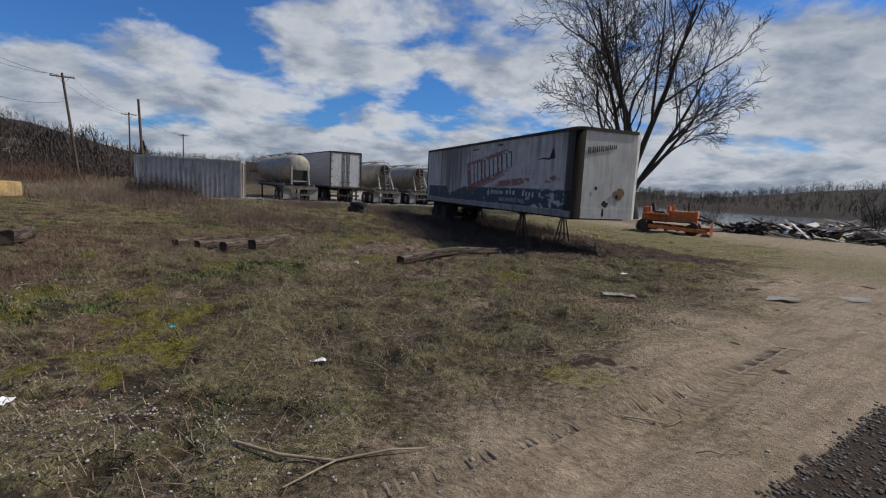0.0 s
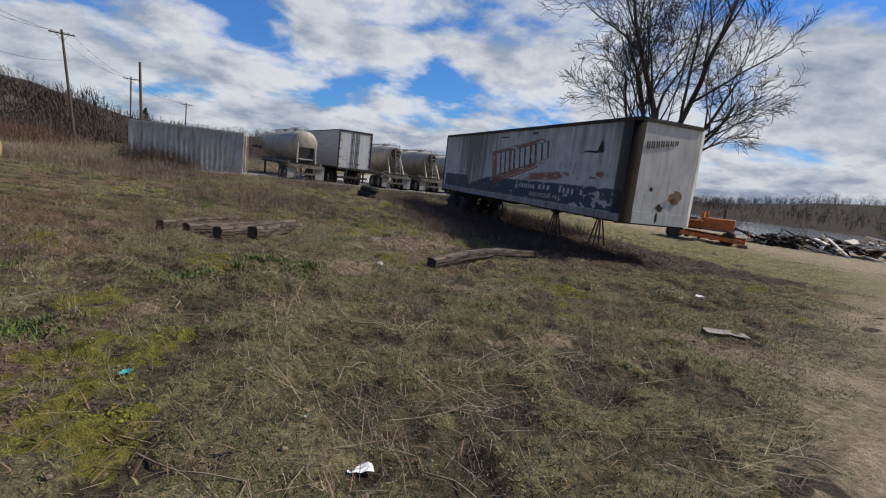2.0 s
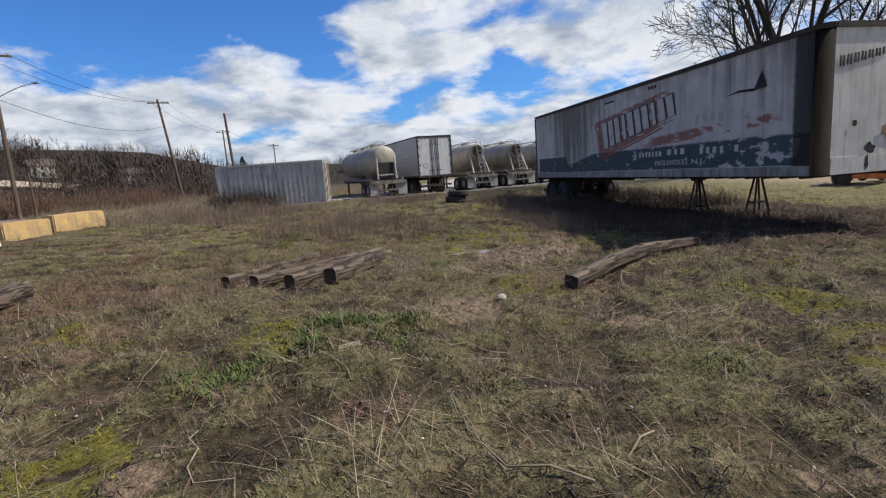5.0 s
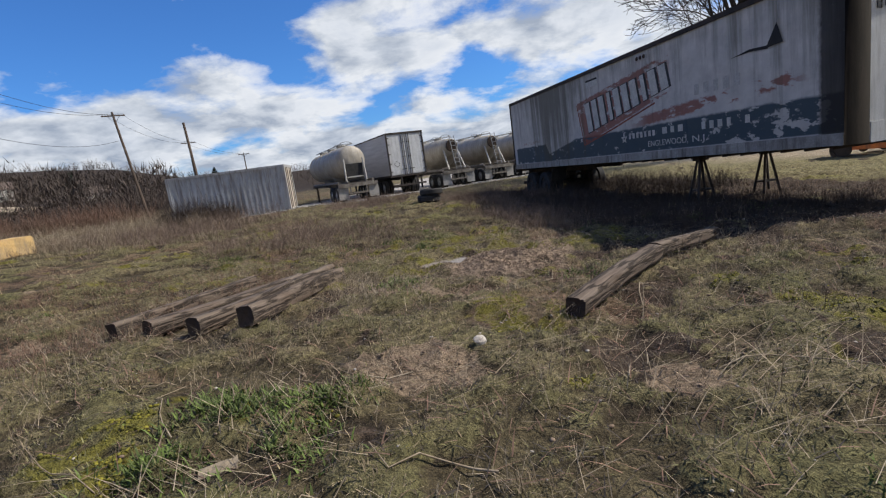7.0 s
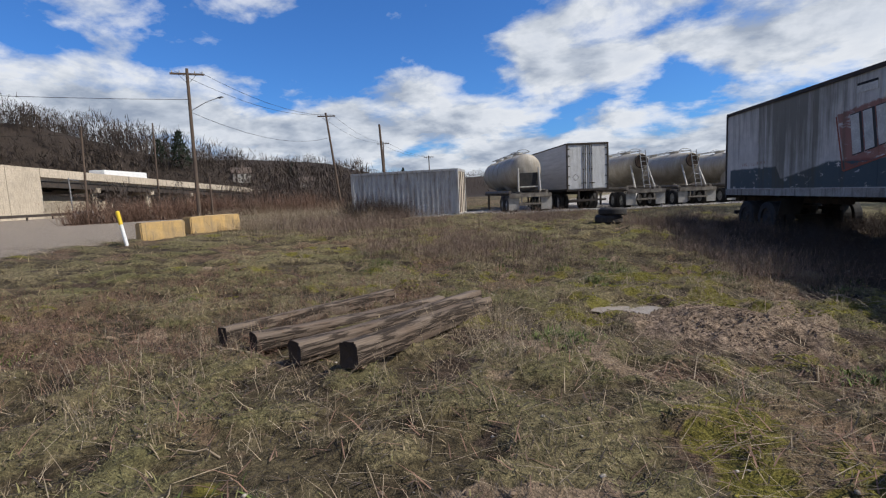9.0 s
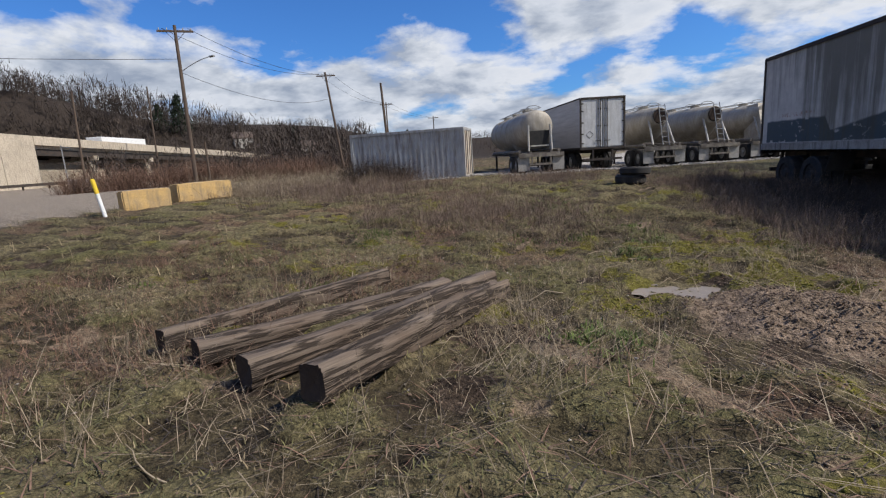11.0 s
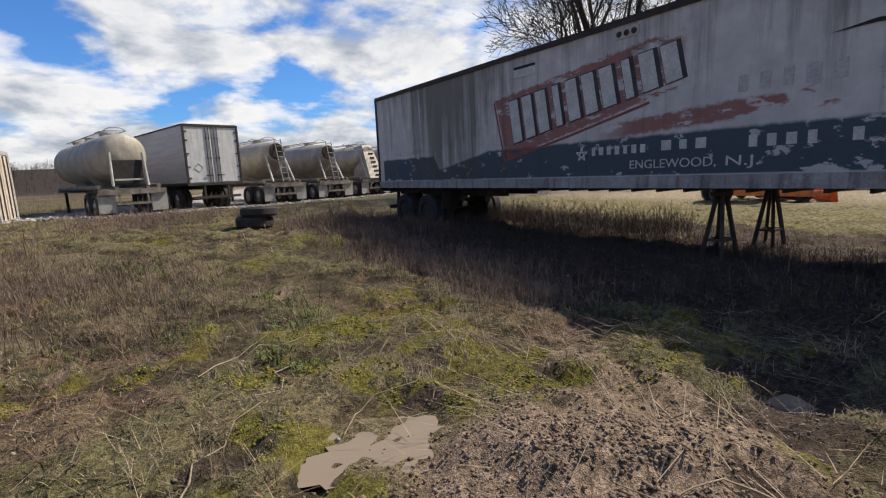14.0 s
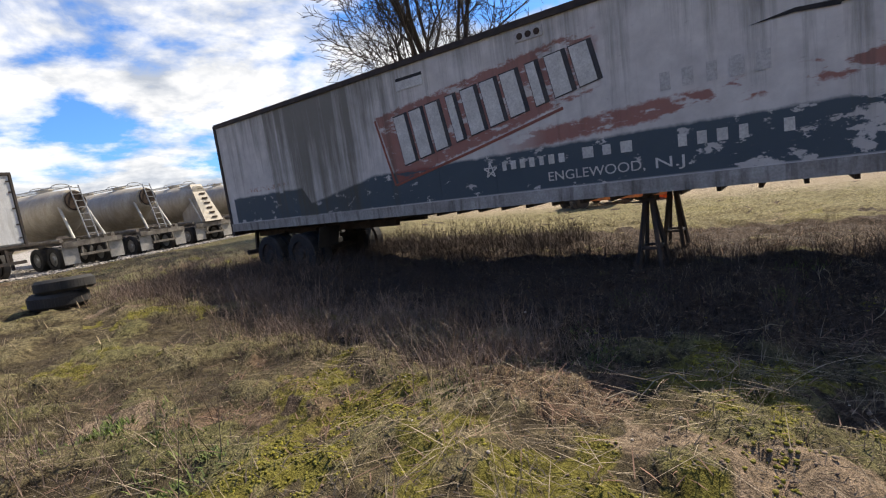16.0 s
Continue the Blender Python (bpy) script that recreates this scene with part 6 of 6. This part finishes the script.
x, y = field(480000, -10, 8, 1, 21, growth)
n = len(x)
tone = fbm(x, y, 1.6, 31, 3) + gr.normal(0, 0.07, n)
for sel, material, label in ((tone < 0.5, M["grass"], "matted short dead grass over the ground"), (tone >= 0.5, M["olive"], "short olive grass in matted tufts")):
    q = int(sel.sum())
    blades(x[sel], y[sel], gr.uniform(0.02, 0.08, q), gr.uniform(0.05, 1.0, q), gr.uniform(0.004, 0.009, q), material, "dead_grass", label)
x, y = field(200000, -30, 14, 20, 46, lambda x, y: growth(x, y) * np.clip(patchy(x, y, 42, 0.5) * 1.5 - 0.3, 0.1, 1))
n = len(x)
blades(x, y, gr.uniform(0.05, 0.17, n), gr.uniform(0.05, 1.0, n), gr.uniform(0.008, 0.016, n), M["grass"], "dead_grass", "matted dead grass farther off")
x, y = field(110000, -55, -9, 4, 62, lambda x, y: np.clip(patchy(x, y, 44, 0.3) * 1.3 - 0.15, 0.05, 1) * (0.3 + 0.7 * tuft_at(x, y)))
n = len(x)
blades(x, y, gr.uniform(0.08, 0.32, n), gr.uniform(0.1, 1.2, n), gr.uniform(0.007, 0.016, n), M["grass"], "tall_dead_grass", "tall pale dead grass by the yard")
x = np.concatenate([gr.normal(px, 0.55 * r, int(5200 * r * r) + 200) for px, py, r in LUSH])
y = np.concatenate([gr.normal(py, 0.5 * q[2], int(5200 * q[2] * q[2]) + 200) for q in LUSH for py in (q[1],)])
m_ = gr.uniform(0, 1, len(x)) < smooth(fbm(x, y, 0.25, 35, 3), 0.36, 0.52)
x, y = x[m_], y[m_]
n = len(x)
blades(x, y, gr.uniform(0.03, 0.12, n), gr.uniform(0.3, 1.2, n), gr.uniform(0.007, 0.016, n), M["green"], "green_grass", "patches of fresh green grass")
# straws lying flat, loose and combed into mats
x, y = field(4500, -10, 6, 2, 23)
n = len(x)
blades(x, y, gr.uniform(0.1, 0.55, n), gr.uniform(0.01, 0.25, n), gr.uniform(0.002, 0.005, n), M["straw"], "lying_straw", "pale dry stalks lying across the ground", 0.04)
mats = [(-6.2, 9.8, 2.6), (-5.6, 10.6, 2.9), (-6.8, 8.9, 2.8), (-3.8, 12.2, 1.2), (-3.6, 12.9, 0.9), (0.2, 15.9, 2.4), (-0.6, 16.2, 2.6), (0.9, 15.4, 2.3), (-0.2, 9.4, 0.7), (-0.9, 10.6, 1.1), (0.2, 10.1, 0.4), (-1.4, 12.2, 2.7)]
mats += [(gr.uniform(-7, 2), gr.uniform(5, 20), gr.uniform(0, 3.1)) for _ in range(34)]
x = np.concatenate([gr.normal(m[0], 0.45, 48) for m in mats])
y = np.concatenate([gr.normal(m[1], 0.32, 48) for m in mats])
a = np.concatenate([gr.normal(m[2], 0.45, 48) for m in mats])
n = len(x)
blades(x, y, gr.uniform(0.15, 0.75, n), gr.uniform(0.0, 0.22, n), gr.uniform(0.002, 0.006, n), M["straw"], "lying_straw", "combed mats of bleached dead stalks", 0.045, a)
x, y = field(42000, -10, 6, 2, 21, lambda x, y: 0.25 + 0.75 * red_at(x, y))
n = len(x)
blades(x, y, gr.uniform(0.05, 0.28, n), gr.uniform(0.0, 0.45, n), gr.uniform(0.004, 0.010, n), M["redweed"], "dead_stems", "reddish rotting stems littering the ground", 0.025)
x, y = field(26000, -9, 6, 2, 20)
n = len(x)
blades(x, y, gr.uniform(0.03, 0.16, n), gr.uniform(0.0, 0.35, n), gr.uniform(0.004, 0.010, n), M["debrisdark"], "dead_stems", "dark rotting stems littering the ground", 0.015)


# dry weeds in clumps
def weed_clumps(centres, stems, h0, h1, width, material, name, label, spread=0.25):
    xs, ys, hs = [], [], []
    for (cx, cy, k) in centres:
        xs.append(cx + gr.normal(0, spread * k, stems)), ys.append(cy + gr.normal(0, spread * k, stems))
        hs.append(gr.uniform(h0, h1, stems) * k)
    x, y, h = np.concatenate(xs), np.concatenate(ys), np.concatenate(hs)
    n = len(x)
    a = gr.uniform(0, 6.28, n)
    el = gr.uniform(0.45, 1.45, n)
    base = np.stack([x, y, height(x, y) - 0.02], 1)
    d = np.stack([np.cos(a) * np.cos(el), np.sin(a) * np.cos(el), np.sin(el)], 1)
    vs, fs = [], []
    c = 0
    for lvl in range(6):
        if lvl == 0:
            s, dd, ln, w = base, d, h, width
        else:
            f = gr.uniform(0.35, 0.9, n)
            s = base + d * (h * f)[:, None]
            dd = d + gr.normal(0, 0.55, (n, 3))
            dd[:, 2] = np.abs(dd[:, 2])
            dd /= np.linalg.norm(dd, axis=1)[:, None]
            ln, w = h * gr.uniform(0.2, 0.45, n), width * 0.6
        t = s + dd * ln[:, None]
        sd = np.stack([-np.sin(a + lvl), np.cos(a + lvl), np.zeros(n)], 1) * w / 2
        v = np.stack([s - sd, s + sd, t], 1).reshape(-1, 3)
        vs.append(v), fs.append(c + np.arange(3 * n).reshape(-1, 3))
        c += 3 * n
    tagged(new(name, raw_mesh(name, np.concatenate(vs), np.concatenate(fs), material)), label, "weeds", kind="stuff")


def spots(n, x0, x1, y0, y1, k0=0.6, k1=1.2, keep=None):
    x, y = field(n, x0, x1, y0, y1, keep)
    return list(zip(x, y, gr.uniform(k0, k1, len(x))))


weed_clumps(spots(1100, -11, 0, 17.5, 31, 0.5, 1.1, lambda x, y: np.clip(patchy(x, y, 51, 0.8) * 2.4 - 1.15, 0, 1)), 44, 0.2, 0.65, 0.008, M["weed"], "dry_weeds", "brown dry weed thicket before the parked trailers", 0.3)
weed_clumps(spots(700, -24, -10, 19, 31, 0.5, 1.2, lambda x, y: np.clip(patchy(x, y, 52, 0.6) * 2.2 - 0.8, 0, 1)), 34, 0.25, 0.8, 0.010, M["weed"], "dry_weeds", "brown dry weeds around the container", 0.35)
weed_clumps(spots(300, -50, -20, 24, 60, 0.8, 1.8), 60, 0.25, 0.7, 0.008, M["straw"], "dry_weeds", "pale dry reeds beyond the blocks", 0.6)
# thicket colour in place of weed brown puts the trailer's shade into these stems
weed_clumps([(x, y, k) for x, y, k in spots(2300, -3, 9, 15.5, 29.5, 0.5, 1.2) if -3.6 + 0.382 * (28.15 - y) < x < 0.9 + 0.382 * (28.15 - y)], 24, 0.1, 0.4, 0.008, M["thicket"], "dry_weeds", "dry weeds under the trailer, coloured darker for its shade", 0.25)
weed_clumps(spots(300, -11, -5.5, 5, 15, 0.4, 0.9), 26, 0.1, 0.4, 0.006, M["redweed"], "reddish_weeds", "low reddish dry weed stalks", 0.28)
weed_clumps(spots(420, -7, 3, 4, 18, 0.35, 0.9), 14, 0.12, 0.45, 0.006, M["straw"], "straw_tufts", "sparse pale weed stalks", 0.12)
weed_clumps([(0.934 * 12.3 - 0.357 * q + gr.normal(0, 0.4), 0.357 * 12.3 + 0.934 * q + gr.normal(0, 0.3), gr.uniform(0.4, 0.8)) for q in gr.uniform(11, 23, 45)], 9, 0.15, 0.5, 0.008, M["weed"], "dry_weeds", "standing brown stalks behind the trailer", 0.25)
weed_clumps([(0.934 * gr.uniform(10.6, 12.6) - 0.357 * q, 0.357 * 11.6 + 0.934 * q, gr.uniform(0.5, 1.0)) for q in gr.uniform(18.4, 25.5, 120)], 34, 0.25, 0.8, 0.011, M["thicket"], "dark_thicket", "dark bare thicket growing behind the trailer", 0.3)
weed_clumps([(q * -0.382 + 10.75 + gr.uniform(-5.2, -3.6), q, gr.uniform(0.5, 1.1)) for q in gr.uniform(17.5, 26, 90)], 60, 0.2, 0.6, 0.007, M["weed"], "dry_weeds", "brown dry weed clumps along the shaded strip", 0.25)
weed_clumps([(gr.uniform(-24, -16.5), gr.uniform(21.5, 29), gr.uniform(0.7, 1.3)) for _ in range(60)], 60, 0.3, 0.85, 0.012, M["straw"], "dry_weeds", "tan fluffy reeds beside the barrier blocks", 0.35)
weed_clumps([(-46 + 12 * f + gr.normal(0, 0.8), 27 + 18 * f + gr.normal(0, 0.8), gr.uniform(0.8, 1.4)) for f in gr.uniform(0, 1, 90)], 60, 0.7, 1.9, 0.03, M["redweed"], "roadside_brambles", "reddish bare brambles below the viaduct", 0.6)
# brambles against the container's foot and beside the timbers
weed_clumps([(-19.0 + 0.35 * k + gr.uniform(-0.2, 0.2), 29.2 + 0.1 * k, gr.uniform(0.8, 1.6)) for k in range(9)], 170, 0.4, 1.2, 0.02, M["thicket"], "brambles", "bare brambles climbing the container wall", 0.35)
weed_clumps([(-3.75 + gr.normal(0, 0.25), 12.4 + gr.normal(0, 0.5), 1.0) for k in range(9)], 26, 0.15, 0.5, 0.006, M["straw"], "straw_tufts", "bleached dead stalks beside the timbers", 0.2)
# green tufts: small leaf rosettes
weed_clumps(spots(110, -9, 4, 3, 20, 0.5, 1.2, lambda x, y: np.clip(patchy(x, y, 43, 1.3) * 1.6 - 0.6, 0, 1)), 90, 0.04, 0.13, 0.016, M["green"], "green_weeds", "small fresh green weed tufts", 0.16)


# pebbles, clods and moss cushions
def lumps(x, y, size, flat, material, name, label, category, sink=0.3):
    n = len(x)
    ico = bmesh.new()
    bmesh.ops.create_icosphere(ico, subdivisions=1, radius=1)
    bv, bf = np.array([v.co for v in ico.verts]), np.array([[v.index for v in f.verts] for f in ico.faces])
    ico.free()
    k = len(bv)
    jit = gr.uniform(0.7, 1.25, (n, k, 1))
    rz = gr.uniform(0, 6.28, n)
    v = bv[None] * jit * size[:, None, None] * np.stack([gr.uniform(0.8, 1.3, n), gr.uniform(0.7, 1.1, n), flat], 1)[:, None, :]
    vx = v[..., 0] * np.cos(rz)[:, None] - v[..., 1] * np.sin(rz)[:, None]
    vy = v[..., 0] * np.sin(rz)[:, None] + v[..., 1] * np.cos(rz)[:, None]
    z = height(x, y) + size * flat * (1 - 2 * sink)
    v = np.stack([vx + x[:, None], vy + y[:, None], v[..., 2] + z[:, None]], -1).reshape(-1, 3)
    f = (bf[None] + (np.arange(n) * k)[:, None, None]).reshape(-1, 3)
    tagged(new(name, raw_mesh(name, v, f, material)), label, category, kind="stuff")


n = 3500
x, y = gr.normal(-1.7, 0.65, n), gr.normal(14.3, 0.5, n)
lumps(x, y, gr.uniform(0.004, 0.015, n), gr.uniform(0.5, 0.9, n), M["soil"], "soil_clods", "crumbly clods on the spoil heap", "soil")
n = 1500
x, y = gr.uniform(-9, 7, n), gr.uniform(0.5, 19, n)
lumps(x, y, 0.004 + 0.016 * gr.uniform(0, 1, n) ** 4, gr.uniform(0.4, 0.8, n), M["stone"], "pebbles", "scattered pale pebbles", "pebbles")
n = 1100
x, y = gr.normal(-1.9, 0.8, n), gr.normal(2.9, 0.35, n)
lumps(x, y, gr.uniform(0.003, 0.012, n), gr.uniform(0.4, 0.8, n), M["gravel"], "gravel", "grey gravel spilled at the grass edge", "gravel")
n = 700
x, y = gr.normal(-6.6, 0.7, n), gr.normal(5.9, 0.4, n)
lumps(x, y, gr.uniform(0.006, 0.022, n), gr.uniform(0.4, 0.8, n), M["gravel"], "gravel", "patch of grey gravel in the grass", "gravel")
n = 4200
u_, w_ = gr.uniform(-14, 6, n), gr.exponential(1.2, n)
x = u_ + 0.0
y = (31.7 + 0.69 * x + w_) / 0.72
lumps(x, y, gr.uniform(0.03, 0.09, n), gr.uniform(0.5, 0.8, n), M["gravel"], "gravel", "crushed stone along the yard's edge", "gravel")
x, y = gr.uniform(-7, 2.5, 150000), gr.uniform(4.5, 19.5, 150000)
m_ = clear(x, y) & (gr.uniform(0, 1, len(x)) < moss_at(x, y) * smooth(fbm(x, y, 0.5, 41, 3), 0.45, 0.6) * (1 - mud_shade_at(x, y)))
x, y = x[m_][:17000], y[m_][:17000]
lumps(x, y, gr.uniform(0.006, 0.018, len(x)), gr.uniform(0.4, 0.8, len(x)), M["moss"], "moss", "bright yellow-green moss cushions", "moss", 0.4)
n = 6000
x, y = field(n, -8, 6, 3, 19, lambda x, y: 0.2 + 0.8 * np.maximum(mud_shade_at(x, y), bare_at(x, y)))
lumps(x, y, gr.uniform(0.006, 0.022, len(x)), gr.uniform(0.4, 0.8, len(x)), M["soil"], "soil_clods", "dark clods among the grass", "soil")


# ---- pools ----
def pool(x, y, rx, ry, z, seed, label):
    r = random.Random(seed)
    bm = B()
    n = 40
    ring = []
    for i in range(n):
        a = 2 * math.pi * i / n
        k = 1 + 0.45 * noise.noise(Vector((math.cos(a) * 1.5, math.sin(a) * 1.5, seed))) + 0.25 * noise.noise(Vector((math.cos(a) * 5, math.sin(a) * 5, seed)))
        ring.append(bm.verts.new((rx * k * math.cos(a), ry * k * math.sin(a), 0)))
    bm.faces.new(ring)
    one("puddle", bm, M["puddle"], pose(x, y, z, 0, 0, r.uniform(0, 40)), label, "puddle")


pool(-2.72, 15.1, 0.5, 0.32, gz(-2.72, 15.15) + 0.004, 1, "shallow muddy brown puddle beside a dirt heap")
pool(0.3, 15.0, 1.3, 0.9, gz(0.3, 15.0) + 0.008, 2, "dark shaded puddle at the edge of the weeds")
pool(6.2, 8.9, 0.55, 0.2, gz(6.2, 8.9) + 0.006, 4, "shallow puddle in the dirt lane")
pool(8.0, 9.1, 0.4, 0.2, gz(8.0, 9.1) + 0.006, 5, "shallow puddle in the dirt lane")


# ---- tyre tread prints in the lane ----
def tread(a, b, width, step, name, material, ridge):
    a, b = Vector(a), Vector(b)
    d = (b - a).normalized()
    s = Vector((-d.y, d.x))
    verts, faces = [], []
    k = 0
    ln = (b - a).length
    r = random.Random(3)
    while k * step < ln:
        p = a + d * (k * step)
        for sg in (-1, 1):
            q0, q1 = p + s * sg * width * 0.06, p + s * sg * width * 0.5 + d * step * 0.9
            if r.random() < 0.8 and wave(p.x, p.y, 2.5, 60) > -0.25:
                o = len(verts)
                hgt = r.uniform(0.35, 1.0) * ridge
                for q, wv, lift in ((q0, 0.014, hgt), (q1, 0.018, hgt * 0.8)):
                    z = gz(q.x, q.y)
                    for off, up in ((-wv, -0.006), (0, lift), (wv, -0.006)):
                        e = q + d * off
                        verts.append((e.x, e.y, z + up))
                faces += [(o, o + 1, o + 4, o + 3), (o + 1, o + 2, o + 5, o + 4)]
        k += 1
    tagged(new(name, raw_mesh(name, verts, faces, material)), "ridged tyre tread prints pressed in the dirt lane", "tyre track", kind="stuff")


tread((-1.0, 1.57), (5.0, 6.15), 0.34, 0.06, "tyre_track", M["gravelly"], 0.018)
n = 2600
u_, w_ = gr.uniform(-1.5, 4.2, n), gr.normal(0, 0.13, n)
w_ = np.where(gr.uniform(0, 1, n) < 0.5, w_, np.sign(w_) * 0.27 + gr.normal(0, 0.03, n))
lumps(3.2 + 0.811 * u_ + 0.585 * w_, 3.1 + 0.585 * u_ - 0.811 * w_, gr.uniform(0.006, 0.022, n), gr.uniform(0.3, 0.6, n), M["mud"], "mud_clods", "churned wet mud clods in the tyre track", "mud", 0.35)


# ---- litter and twigs ----
def scrap(x, y, sx, sy, material, name, label, cat, rz, seed):
    bm = B()
    bmesh.ops.create_grid(bm, x_segments=6, y_segments=4, size=0.5)
    for v in bm.verts:
        v.co = Vector((v.co.x * sx * (1 + 0.25 * noise.noise(v.co * 4 + Vector((seed, 0, 0)))), v.co.y * sy, 0.012 + 0.03 * abs(noise.noise(v.co * 5 + Vector((0, seed, 0))))))
    bmesh.ops.solidify(bm, geom=bm.faces[:], thickness=0.003)
    one(name, bm, material, pose(x, y, gz(x, y) + 0.01, 0, 0, rz), label, cat)


scrap(-1.14, 4.4, 0.15, 0.08, M["white"], "litter", "crumpled white plastic wrapper on the grass", "litter", 20, 1)
scrap(-3.0, 5.24, 0.09, 0.05, M["teal"], "litter", "small teal plastic scrap on the grass", "litter", 70, 2)
scrap(-2.9, 3.0, 0.16, 0.12, M["white"], "litter", "crumpled pale paper scrap on dirt", "litter", 10, 3)
scrap(3.1, 8.2, 0.55, 0.22, M["stone"], "flat_board", "flat grey board lying on the dirt", "board", -10, 4)
scrap(4.2, 11.0, 0.2, 0.14, M["white"], "litter", "pale litter scrap on dark soil", "litter", 10, 5)
scrap(-3.2, 8.6, 0.2, 0.12, M["straw"], "litter", "dry curled leaf on the moss", "litter", 30, 6)
bm = B()
bmesh.ops.create_icosphere(bm, subdivisions=2, radius=0.075)
for v in bm.verts:
    v.co *= 0.8 + 0.35 * noise.noise(v.co * 14)
    v.co.z *= 0.7
one("stone", bm, M["stone"], pose(-1.86, 10.3, gz(-1.86, 10.3) + 0.02), "pale angular stone on dirt", "stone")


def twig(pts, r0, name="twig"):
    verts, faces = [], []
    P = [Vector(on(px, py, 0.015 + 0.02 * (i % 2))) for i, (px, py) in enumerate(pts)]
    tube(verts, faces, P, [r0 * (1 - 0.6 * i / len(P)) for i in range(len(P))], 6)
    me = raw_mesh(name, [tuple(v) for v in verts], faces, M["straw"], True)
    tagged(new(name, me), "thin dry twig lying on the dirt", "twig", "fallen twigs")


twig([(-1.15, 2.62), (-0.85, 2.5), (-0.55, 2.55), (-0.25, 2.68), (-0.05, 2.75)], 0.011)
twig([(-0.55, 2.55), (-0.62, 2.4), (-0.75, 2.25)], 0.007)
tr_ = random.Random(8)
for k in range(60):
    x0, y0, a = tr_.uniform(-6, 2.5), tr_.uniform(3, 17), tr_.uniform(0, 6.28)
    ln = tr_.uniform(0.3, 1.1)
    pts = []
    for i in range(6):
        pts.append((x0 + math.cos(a) * ln * i / 5, y0 + math.sin(a) * ln * i / 5))
        a += tr_.gauss(0, 0.18)
    twig(pts, tr_.uniform(0.004, 0.008))
